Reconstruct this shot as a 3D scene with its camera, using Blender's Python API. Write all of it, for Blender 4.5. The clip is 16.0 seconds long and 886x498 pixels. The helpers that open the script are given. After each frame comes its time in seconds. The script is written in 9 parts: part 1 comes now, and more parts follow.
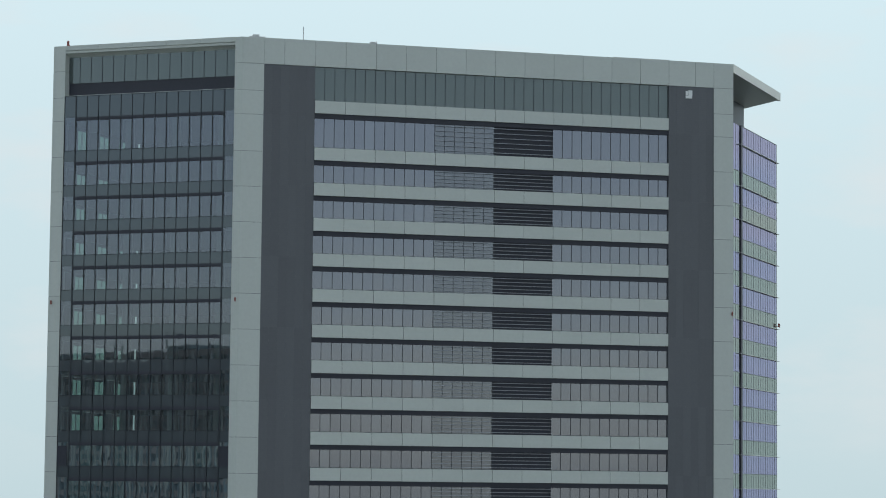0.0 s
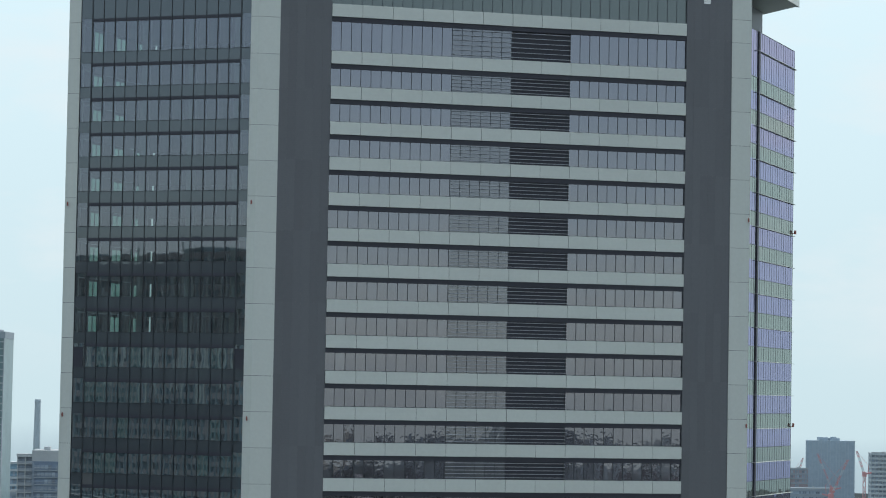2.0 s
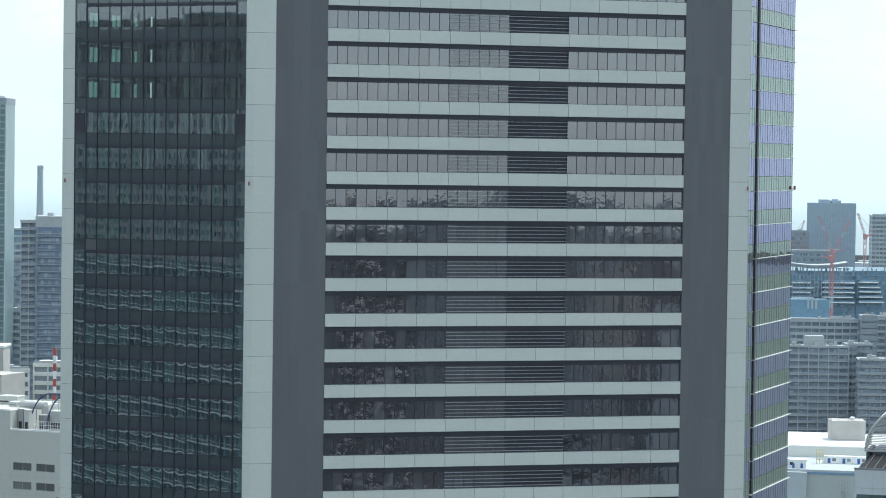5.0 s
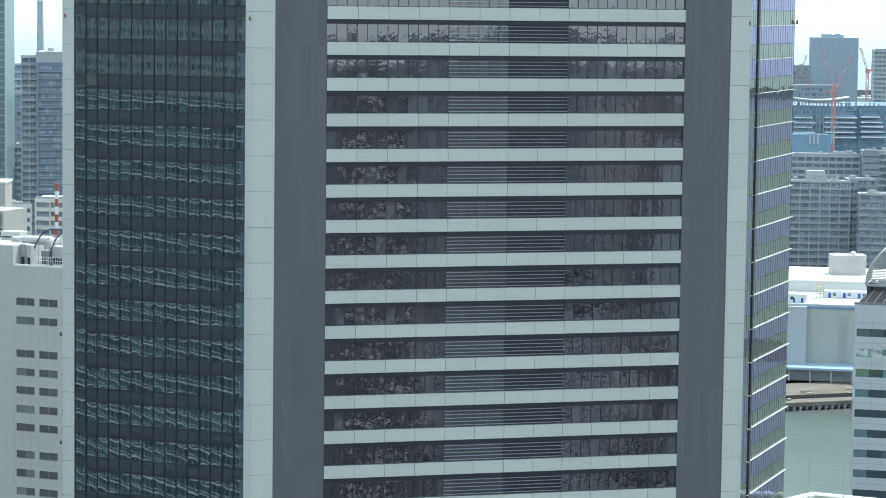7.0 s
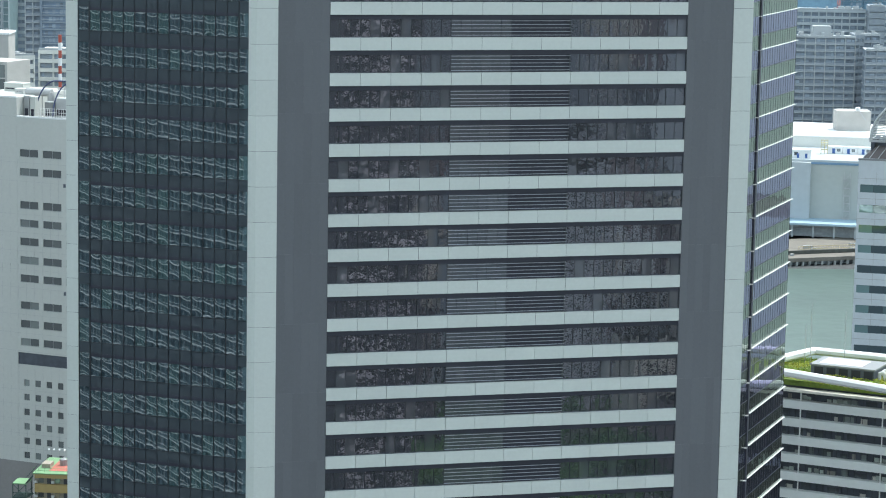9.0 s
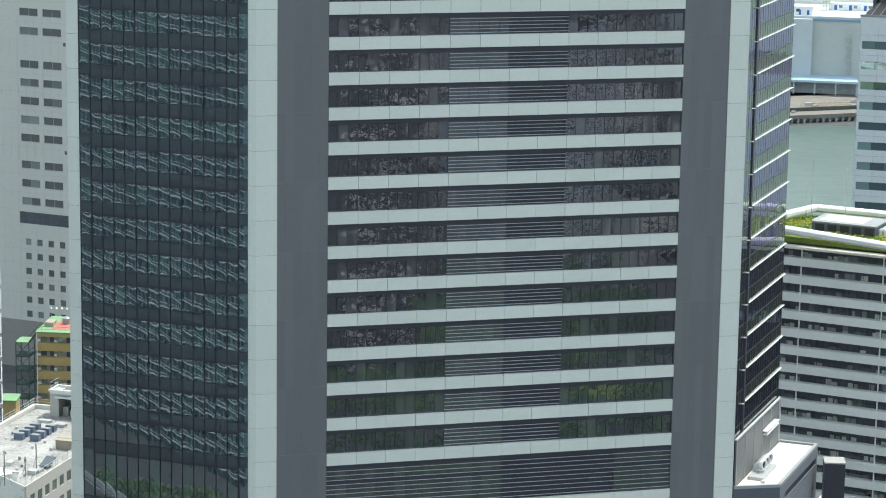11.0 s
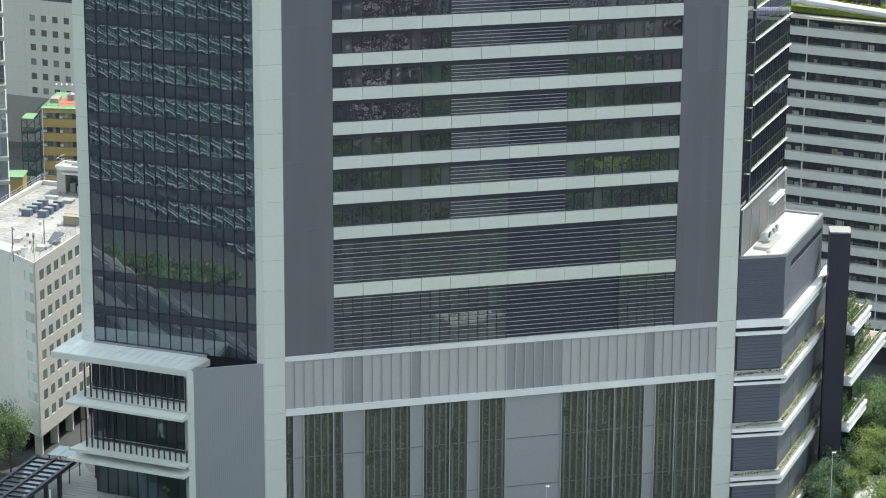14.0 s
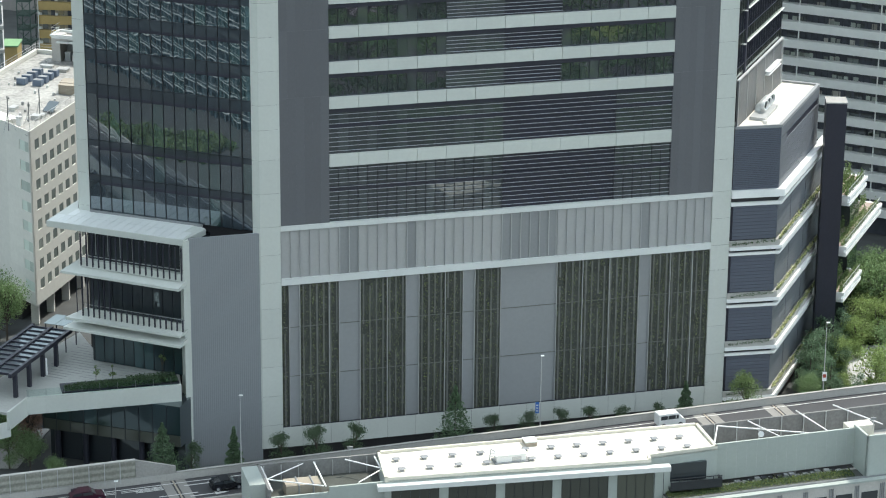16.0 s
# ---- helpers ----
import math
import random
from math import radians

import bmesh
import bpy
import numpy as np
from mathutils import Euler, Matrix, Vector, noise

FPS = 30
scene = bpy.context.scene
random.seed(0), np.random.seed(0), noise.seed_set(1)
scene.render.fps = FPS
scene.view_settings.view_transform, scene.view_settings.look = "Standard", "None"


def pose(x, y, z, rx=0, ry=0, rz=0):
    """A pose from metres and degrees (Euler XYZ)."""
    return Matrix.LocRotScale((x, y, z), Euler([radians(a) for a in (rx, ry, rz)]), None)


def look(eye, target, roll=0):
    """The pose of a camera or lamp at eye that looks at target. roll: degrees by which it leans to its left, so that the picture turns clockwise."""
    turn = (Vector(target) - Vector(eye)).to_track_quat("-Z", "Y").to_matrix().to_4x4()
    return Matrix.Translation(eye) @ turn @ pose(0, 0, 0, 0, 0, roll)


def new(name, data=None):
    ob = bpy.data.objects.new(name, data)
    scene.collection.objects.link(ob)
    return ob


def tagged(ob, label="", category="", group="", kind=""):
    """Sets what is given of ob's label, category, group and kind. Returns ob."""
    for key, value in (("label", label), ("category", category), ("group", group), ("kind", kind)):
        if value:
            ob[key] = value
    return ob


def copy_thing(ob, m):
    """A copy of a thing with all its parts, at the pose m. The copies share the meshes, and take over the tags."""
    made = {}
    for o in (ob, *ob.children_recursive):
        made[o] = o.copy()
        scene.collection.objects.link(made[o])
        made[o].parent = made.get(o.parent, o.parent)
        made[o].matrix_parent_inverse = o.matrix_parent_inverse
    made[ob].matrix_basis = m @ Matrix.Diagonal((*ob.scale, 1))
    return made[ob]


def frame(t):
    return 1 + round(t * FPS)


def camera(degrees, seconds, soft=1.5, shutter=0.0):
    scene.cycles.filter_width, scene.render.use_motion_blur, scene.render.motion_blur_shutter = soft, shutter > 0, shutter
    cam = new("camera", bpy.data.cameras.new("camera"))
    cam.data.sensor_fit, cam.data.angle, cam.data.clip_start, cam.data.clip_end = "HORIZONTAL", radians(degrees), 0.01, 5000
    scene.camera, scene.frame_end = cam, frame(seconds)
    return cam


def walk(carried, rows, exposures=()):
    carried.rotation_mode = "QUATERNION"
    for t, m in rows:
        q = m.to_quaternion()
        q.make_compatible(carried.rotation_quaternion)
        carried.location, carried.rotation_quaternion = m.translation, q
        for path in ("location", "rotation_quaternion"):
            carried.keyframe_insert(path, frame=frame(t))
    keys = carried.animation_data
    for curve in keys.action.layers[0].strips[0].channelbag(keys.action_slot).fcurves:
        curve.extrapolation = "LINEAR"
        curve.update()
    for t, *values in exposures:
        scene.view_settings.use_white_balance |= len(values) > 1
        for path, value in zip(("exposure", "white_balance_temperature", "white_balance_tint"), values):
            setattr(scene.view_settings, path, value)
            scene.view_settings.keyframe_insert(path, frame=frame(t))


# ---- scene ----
# Camera: a long lens on a high viewing deck, tilting down the tower.
cam = camera(18.705, 16.0, soft=1.05)
EYE = (0.0, 0.0, 150.0)
TILT_ROLL_PAN = [
    (0, 5.145, -0.568, -0.000),
    (0.5, 4.886, -0.639, 0.154),
    (1, 4.476, -0.844, 0.251),
    (1.5, 3.806, -0.930, 0.314),
    (2, 3.102, -1.018, 0.319),
    (2.5, 2.193, -1.149, 0.267),
    (3, 1.420, -0.899, 0.335),
    (3.5, 0.616, -0.876, 0.366),
    (6, -3.784, -0.692, 0.231),
    (6.5, -4.731, -0.774, 0.254),
    (7, -5.423, -0.708, 0.267),
    (7.5, -6.131, -0.575, 0.188),
    (8, -6.915, -0.757, 0.168),
    (8.5, -7.702, -0.900, 0.255),
    (9, -8.538, -0.997, 0.299),
    (9.5, -9.372, -0.978, 0.281),
    (12, -13.027, -0.489, 0.304),
    (12.5, -13.850, -0.280, 0.316),
    (13, -14.734, -0.356, 0.290),
    (13.5, -15.617, -0.327, 0.337),
    (14, -16.395, -0.352, 0.351),
    (14.5, -17.186, -0.373, 0.269),
    (15, -17.958, -0.268, 0.239),
    (15.5, -18.718, -0.345, 0.220),
    (16, -19.166, -0.488, 0.232),
]
EXPOSURES = [(0.0, 0.22, 6400, 9), (2.0, 0.40, 6300, 9), (3.5, 0.62, 6250, 8), (7.0, 1.11, 6250, 7), (9.5, 1.20, 6300, 7), (12.5, 1.27, 6650, 7.5), (14.5, 1.27, 6630, 7.5), (16.0, 1.20, 6600, 7.8)]
walk(cam, [(t, pose(*EYE, 90 + tilt, 0, pan) @ pose(0, 0, 0, 0, 0, -roll)) for t, tilt, roll, pan in TILT_ROLL_PAN], EXPOSURES)

# World: a bright hazy summer sky and one high sun ahead and to the right.
SUN_AZ, SUN_EL = 48.0, 62.0
world = bpy.data.worlds.new("sky")
scene.world = world
world.use_nodes = True
wn = world.node_tree.nodes
sky = wn.new("ShaderNodeTexSky")
sky.sky_type, sky.sun_disc = "NISHITA", False
sky.sun_elevation, sky.sun_rotation = radians(SUN_EL), radians(SUN_AZ)
sky.air_density, sky.dust_density, sky.ozone_density = 1.0, 1.0, 1.0
haze = wn.new("ShaderNodeMix")
haze.data_type = "RGBA"
haze.inputs[0].default_value = 0.55
haze.inputs[7].default_value = (4.3, 4.75, 4.6, 1)
world.node_tree.links.new(sky.outputs[0], haze.inputs[6])
world.node_tree.links.new(haze.outputs[2], wn["Background"].inputs[0])
wn["Background"].inputs[1].default_value = 0.15
sun = new("sun", bpy.data.lights.new("sun", "SUN"))
sun.data.energy, sun.data.angle, sun.data.color = 2.0, radians(0.6), (1.0, 0.955, 0.88)
sun_way = Vector((math.sin(radians(SUN_AZ)) * math.cos(radians(SUN_EL)), math.cos(radians(SUN_AZ)) * math.cos(radians(SUN_EL)), math.sin(radians(SUN_EL))))
sun.matrix_world = look(sun_way * 400, (0, 0, 0))
HAZE_FAR, HAZE_LINE = (0.375, 0.47, 0.51), (0.475, 0.585, 0.612)
HAZE_LOW, HAZE_MID, HAZE_HIGH, CLOUD, BACKDROP_GLOW = (0.33, 0.42, 0.46), (0.50, 0.615, 0.645), (0.585, 0.72, 0.765), (0.655, 0.665, 0.665), 1.0


# ---- materials ----
def node(tree, kind, **values):
    n = tree.nodes.new(kind)
    for key, value in values.items():
        n.inputs[key].default_value = value
    return n


def piece_random(tree):
    """A number from 0 to 1 for each object and each loose piece of a joined mesh."""
    a, b = tree.nodes.new("ShaderNodeObjectInfo"), tree.nodes.new("ShaderNodeNewGeometry")
    add = tree.nodes.new("ShaderNodeMath")
    add.operation = "ADD"
    tree.links.new(a.outputs["Random"], add.inputs[0])
    tree.links.new(b.outputs["Random Per Island"], add.inputs[1])
    fract = tree.nodes.new("ShaderNodeMath")
    fract.operation = "FRACT"
    tree.links.new(add.outputs[0], fract.inputs[0])
    return fract.outputs[0]


def surface(name, color, rough=0.6, metal=0.0, coarse=0.15, fine=6.0, amount=0.12, piece=0.0, bump=0.0, streak=0.0, spec=0.5):
    """A painted, stone or metal surface: stains at a coarse scale, grain at a fine one, a shade of its own for each piece."""
    m = bpy.data.materials.new(name)
    m.use_nodes = True
    t, L = m.node_tree, m.node_tree.links.new
    bsdf = t.nodes["Principled BSDF"]
    bsdf.inputs["Roughness"].default_value, bsdf.inputs["Metallic"].default_value = rough, metal
    bsdf.inputs["Specular IOR Level"].default_value = spec
    geo = t.nodes.new("ShaderNodeNewGeometry")
    big, small = node(t, "ShaderNodeTexNoise", Scale=coarse, Detail=5.0), node(t, "ShaderNodeTexNoise", Scale=fine, Detail=4.0)
    stretch = t.nodes.new("ShaderNodeMapping")
    stretch.inputs["Scale"].default_value = (1, 1, 0.12) if streak else (1, 1, 1)
    L(geo.outputs["Position"], stretch.inputs[0])
    L(stretch.outputs[0], big.inputs["Vector"])
    L(geo.outputs["Position"], small.inputs["Vector"])
    total = t.nodes.new("ShaderNodeMath")
    total.operation = "ADD"
    L(big.outputs["Fac"], total.inputs[0])
    L(small.outputs["Fac"], total.inputs[1])
    if piece:
        mul = t.nodes.new("ShaderNodeMath")
        mul.operation, mul.inputs[1].default_value = "MULTIPLY_ADD", piece / max(amount, 0.01)
        L(piece_random(t), mul.inputs[0])
        L(total.outputs[0], mul.inputs[2])
        total = mul
    remap = node(t, "ShaderNodeMapRange")
    remap.inputs["From Min"].default_value, remap.inputs["From Max"].default_value = 0.6, 1.4
    remap.inputs["To Min"].default_value, remap.inputs["To Max"].default_value = 1 - amount, 1 + amount
    remap.clamp = False
    L(total.outputs[0], remap.inputs["Value"])
    tint = t.nodes.new("ShaderNodeMix")
    tint.data_type, tint.blend_type = "RGBA", "MULTIPLY"
    tint.inputs[0].default_value = 1.0
    tint.inputs[6].default_value = (*color, 1)
    L(remap.outputs[0], tint.inputs[7])
    L(tint.outputs[2], bsdf.inputs["Base Color"])
    if bump:
        b = node(t, "ShaderNodeBump", Strength=bump, Distance=0.05)
        L(small.outputs["Fac"], b.inputs["Height"])
        L(b.outputs[0], bsdf.inputs["Normal"])
    return m


def ribbed(name, color, pitch, axis="z", depth=0.5, rough=0.5, amount=0.1, turn=0.0, metal=0.0):
    """Corrugated or slatted metal sheet: fine ribs along one axis."""
    m = surface(name, color, rough, metal, 0.08, 3.0, amount, 0.05)
    t, L = m.node_tree, m.node_tree.links.new
    geo, mapping = t.nodes.new("ShaderNodeNewGeometry"), t.nodes.new("ShaderNodeMapping")
    mapping.inputs["Rotation"].default_value = (0, 0, radians(-turn))
    L(geo.outputs["Position"], mapping.inputs[0])
    wave = node(t, "ShaderNodeTexWave", Scale=math.pi / 10 / pitch * 1.0)
    wave.wave_type, wave.bands_direction = "BANDS", axis.upper()
    wave.wave_profile = "SIN"
    L(mapping.outputs[0], wave.inputs["Vector"])
    b = node(t, "ShaderNodeBump", Strength=depth, Distance=pitch * 0.5)
    L(wave.outputs["Fac"], b.inputs["Height"])
    L(b.outputs[0], t.nodes["Principled BSDF"].inputs["Normal"])
    return m


def glazing(name, body, mirror_tint, share, wave_scale=0.8, wave=0.002, tilt=0.006, blinds=0.0, blind_color=(0.3, 0.32, 0.32), bow=0.0, through_tint=None):
    """Coated window glass: a dark room behind it or a clear tinted view into it, a mirror share, each pane tilted and bowed a little."""
    m = bpy.data.materials.new(name)
    m.use_nodes = True
    t, L = m.node_tree, m.node_tree.links.new
    bsdf, out = t.nodes["Principled BSDF"], t.nodes["Material Output"]
    bsdf.inputs["Roughness"].default_value = 0.4
    rnd = piece_random(t)
    geo = t.nodes.new("ShaderNodeNewGeometry")
    white = t.nodes.new("ShaderNodeTexWhiteNoise")
    white.noise_dimensions = "1D"
    L(rnd, white.inputs["W"])
    ramp = node(t, "ShaderNodeMapRange")
    ramp.inputs["From Min"].default_value, ramp.inputs["From Max"].default_value = 1 - max(blinds, 0.001), 1.0
    L(white.outputs["Value"], ramp.inputs["Value"])
    mix = t.nodes.new("ShaderNodeMix")
    mix.data_type = "RGBA"
    mix.inputs[6].default_value, mix.inputs[7].default_value = (*body, 1), (*blind_color, 1)
    L(ramp.outputs[0], mix.inputs[0])
    L(mix.outputs[2], bsdf.inputs["Base Color"])
    # tilt of the pane
    sub, scl, add = (t.nodes.new("ShaderNodeVectorMath") for _ in range(3))
    sub.operation, scl.operation, add.operation = "SUBTRACT", "SCALE", "ADD"
    sub.inputs[1].default_value = (0.5, 0.5, 0.5)
    scl.inputs["Scale"].default_value = tilt
    L(white.outputs["Color"], sub.inputs[0])
    L(sub.outputs[0], scl.inputs[0])
    L(scl.outputs[0], add.inputs[0])
    L(geo.outputs["Normal"], add.inputs[1])
    if bow:
        # each pane bulges in or out by its own amount
        uv = t.nodes.new("ShaderNodeUVMap")
        uv.uv_map = "pane"
        centre, turn, across, spread, both = (t.nodes.new("ShaderNodeVectorMath") for _ in range(5))
        centre.operation, turn.operation, across.operation, spread.operation, both.operation = "SUBTRACT", "CROSS_PRODUCT", "SCALE", "SCALE", "ADD"
        centre.inputs[1].default_value = (0.5, 0.5, 0.0)
        L(uv.outputs[0], centre.inputs[0])
        cut = t.nodes.new("ShaderNodeSeparateXYZ")
        L(centre.outputs[0], cut.inputs[0])
        turn.inputs[0].default_value = (0, 0, 1)
        L(geo.outputs["Normal"], turn.inputs[1])
        L(turn.outputs[0], across.inputs[0])
        slopes = []
        for one, other in (("X", "Y"), ("Y", "X")):
            # a plate held at its edges: the slope fades towards the sides
            sq, fade, slope = (t.nodes.new("ShaderNodeMath") for _ in range(3))
            sq.operation, fade.operation, slope.operation = "MULTIPLY", "MULTIPLY_ADD", "MULTIPLY"
            L(cut.outputs[other], sq.inputs[0])
            L(cut.outputs[other], sq.inputs[1])
            fade.inputs[1].default_value, fade.inputs[2].default_value = -3.4, 1.0
            L(sq.outputs[0], fade.inputs[0])
            L(cut.outputs[one], slope.inputs[0])
            L(fade.outputs[0], slope.inputs[1])
            slopes.append(slope.outputs[0])
        L(slopes[0], across.inputs["Scale"])
        up = t.nodes.new("ShaderNodeCombineXYZ")
        L(slopes[1], up.inputs["Z"])
        L(across.outputs[0], both.inputs[0])
        L(up.outputs[0], both.inputs[1])
        amount = node(t, "ShaderNodeMapRange")
        amount.inputs["To Min"].default_value, amount.inputs["To Max"].default_value = bow * 0.2, bow * 1.5
        L(white.outputs["Value"], amount.inputs["Value"])
        L(both.outputs[0], spread.inputs[0])
        L(amount.outputs[0], spread.inputs["Scale"])
        more = t.nodes.new("ShaderNodeVectorMath")
        more.operation = "ADD"
        L(add.outputs[0], more.inputs[0])
        L(spread.outputs[0], more.inputs[1])
        add = more
    noise_tex = node(t, "ShaderNodeTexNoise", Scale=wave_scale, Detail=1.0, Roughness=0.4)
    noise_tex.noise_dimensions = "4D"
    L(geo.outputs["Position"], noise_tex.inputs["Vector"])
    w = t.nodes.new("ShaderNodeMath")
    w.operation, w.inputs[1].default_value = "MULTIPLY", 7.0
    L(rnd, w.inputs[0])
    L(w.outputs[0], noise_tex.inputs["W"])
    b = node(t, "ShaderNodeBump", Strength=1.0, Distance=wave)
    L(noise_tex.outputs["Fac"], b.inputs["Height"])
    L(add.outputs[0], b.inputs["Normal"])
    gloss = node(t, "ShaderNodeBsdfGlossy", Roughness=0.015)
    gloss.inputs["Color"].default_value = (*mirror_tint, 1)
    L(b.outputs[0], gloss.inputs["Normal"])
    fres = node(t, "ShaderNodeFresnel", IOR=1.5)
    m2 = t.nodes.new("ShaderNodeMath")
    m2.operation, m2.inputs[1].default_value, m2.use_clamp = "ADD", share, True
    L(fres.outputs[0], m2.inputs[0])
    ms = t.nodes.new("ShaderNodeMixShader")
    L(m2.outputs[0], ms.inputs[0])
    if through_tint:
        clear = t.nodes.new("ShaderNodeBsdfTransparent")
        clear.inputs["Color"].default_value = (*through_tint, 1)
        # A diffuse share is added to brighten the dark rooms behind.
        room_lift = t.nodes.new("ShaderNodeMixShader")
        room_lift.inputs[0].default_value = 0.3
        L(clear.outputs[0], room_lift.inputs[1])
        L(bsdf.outputs[0], room_lift.inputs[2])
        L(room_lift.outputs[0], ms.inputs[1])
    else:
        L(bsdf.outputs[0], ms.inputs[1])
    L(gloss.outputs[0], ms.inputs[2])
    L(ms.outputs[0], out.inputs["Surface"])
    return m


def leafy(name, color, piece):
    """Leaves: a matt surface that lets some light through."""
    m = surface(name, color, 0.6, 0.0, 0.35, 3.0, 0.35, piece)
    t, L = m.node_tree, m.node_tree.links.new
    bsdf, out = t.nodes["Principled BSDF"], t.nodes["Material Output"]
    thin, mix = t.nodes.new("ShaderNodeBsdfTranslucent"), t.nodes.new("ShaderNodeMixShader")
    L(bsdf.inputs["Base Color"].links[0].from_socket, thin.inputs["Color"])
    mix.inputs[0].default_value = 0.4
    L(bsdf.outputs[0], mix.inputs[1])
    L(thin.outputs[0], mix.inputs[2])
    L(mix.outputs[0], out.inputs["Surface"])
    return m


M_PANEL = surface("pale_aluminium_panel", (0.54, 0.568, 0.532), 0.42, 0.0, 0.06, 2.5, 0.05, 0.02, 0.0, 1.0)
M_TRIM = surface("white_painted_steel", (0.625, 0.65, 0.635), 0.45, 0.0, 0.2, 4.0, 0.06, 0.03)
M_BROWN = ribbed("dark_brown_ribbed_cladding", (0.110, 0.114, 0.124), 0.30, "z", 0.02, 0.55, 0.07, 15.9)
# Near-black: recess shade put into colour; also used for truly black parts.
M_DARK = surface("recess_shade_and_black", (0.024, 0.026, 0.040), 0.5, 0.0, 0.3, 5.0, 0.2)
# This dark and the one above are lifted a little for lens haze.
M_MULLION = surface("dark_anodised_mullion", (0.048, 0.054, 0.062), 0.35, 0.6, 0.5, 8.0, 0.12)
M_BAR = surface("grey_louvre_bar", (0.33, 0.345, 0.375), 0.5, 0.0, 0.3, 6.0, 0.1)
M_GLASS = glazing("grey_window_glass", (0.020, 0.023, 0.031), (0.71, 0.745, 0.875), 0.19, 2.1, 0.0026, 0.007, 0.22, (0.060, 0.068, 0.076), 0.009)
M_GRIDGLASS = glazing("screened_window_glass", (0.060, 0.066, 0.074), (0.71, 0.75, 0.86), 0.13, 2.1, 0.0026, 0.006, 0.35, (0.085, 0.09, 0.095), 0.008)
M_MECHGLASS = glazing("plant_storey_glass", (0.040, 0.048, 0.052), (0.75, 0.82, 0.85), 0.07, 0.6, 0.004, 0.006, 0.4, (0.066, 0.08, 0.08), 0.006)
M_TOPGLASS = glazing("green_grey_opaque_glass", (0.034, 0.050, 0.052), (0.8, 0.9, 0.9), 0.06, 0.5, 0.004, 0.006)
M_LGLASS = glazing("green_tinted_curtain_glass", (0.023, 0.036, 0.048), (0.82, 0.91, 0.97), 0.22, 0.55, 0.0016, 0.002, 0.35, (0.03, 0.068, 0.066), 0.0065)
M_LCLEAR = glazing("clear_curtain_glass", (0.095, 0.113, 0.115), (0.70, 0.76, 0.90), 0.12, 0.55, 0.0016, 0.002, 0.0, (0.03, 0.06, 0.06), 0.0055, (0.42, 0.54, 0.51))
M_LSPAN = glazing("dark_spandrel_glass", (0.028, 0.037, 0.047), (0.75, 0.87, 0.95), 0.03, 0.6, 0.0025, 0.003, 0.0, (0.1, 0.1, 0.1), 0.012)
M_RGLASS = glazing("violet_blue_coated_glass", (0.014, 0.018, 0.026), (0.58, 0.56, 0.82), 0.28, 0.6, 0.002, 0.004, 0.0, (0.1, 0.1, 0.1), 0.006)
M_RSPAN = glazing("olive_coated_spandrel_glass", (0.03, 0.036, 0.032), (0.58, 0.65, 0.60), 0.22, 0.6, 0.002, 0.004)
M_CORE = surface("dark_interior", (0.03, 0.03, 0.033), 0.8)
M_ROOF = surface("grey_roof_membrane", (0.35, 0.36, 0.36), 0.8, 0.0, 0.2, 3.0, 0.2)
M_FIN = surface("light_metal_cladding", (0.375, 0.382, 0.38), 0.45, 0.1, 0.1, 3.0, 0.06, 0.04)
M_FINDARK = surface("mid_grey_metal_cladding", (0.25, 0.26, 0.265), 0.5, 0.1, 0.1, 3.0, 0.08, 0.04)
M_GREYPANEL = surface("plain_grey_panel", (0.265, 0.275, 0.28), 0.6, 0.0, 0.1, 2.0, 0.06, 0.03)
M_SOIL = surface("dark_planting_board", (0.068, 0.074, 0.066), 0.9, 0.0, 0.6, 5.0, 0.4)
M_STRIP = surface("weathered_trellis_strip", (0.155, 0.16, 0.148), 0.7, 0.0, 0.5, 6.0, 0.3)
M_PODWALL = ribbed("grey_vertical_ribbed_sheet", (0.215, 0.228, 0.242), 0.28, "x", 0.2, 0.5, 0.06, 15.9)
# Podium louvres: shade darkens the front's colour, sun pales the side's.
M_LOUVRE = surface("dim_louvre_cladding", (0.094, 0.106, 0.136), 0.5, 0.0, 0.08, 3.0, 0.08, 0.03)
M_LOUVRE2 = surface("paler_louvre_cladding", (0.130, 0.142, 0.160), 0.5, 0.0, 0.08, 3.0, 0.08, 0.03)
M_SCREEN = ribbed("grey_metal_mesh_screen", (0.115, 0.12, 0.122), 0.25, "z", 1.0, 0.5, 0.08)
M_WHITE = surface("white_paint", (0.78, 0.79, 0.78), 0.55, 0.0, 0.3, 4.0, 0.06)
M_ROOFWHITE = surface("sunlit_white_roof_coating", (0.70, 0.665, 0.585), 0.7, 0.0, 0.3, 2.2, 0.16)
M_BLACK = surface("black_cladding", (0.024, 0.025, 0.040), 0.45, 0.0, 0.1, 3.0, 0.15)
M_CONCRETE = surface("weathered_concrete", (0.30, 0.295, 0.28), 0.85, 0.0, 0.25, 4.0, 0.2, 0.05, 0.2, 1.0)
M_QUAY = surface("weathered_quay_concrete", (0.17, 0.158, 0.135), 0.85, 0.0, 0.12, 2.0, 0.3)
M_NOISEWALL = ribbed("stained_ribbed_concrete", (0.27, 0.27, 0.235), 0.9, "z", 0.3, 0.85, 0.35)
M_PALECONC = surface("pale_concrete", (0.42, 0.41, 0.385), 0.8, 0.0, 0.3, 4.0, 0.15, 0.05)
M_ASPHALT = surface("asphalt", (0.055, 0.056, 0.06), 0.85, 0.0, 0.12, 9.0, 0.25, 0.0, 0.2)
M_PAINT = surface("road_paint", (0.62, 0.62, 0.60), 0.6, 0.0, 0.8, 6.0, 0.15)
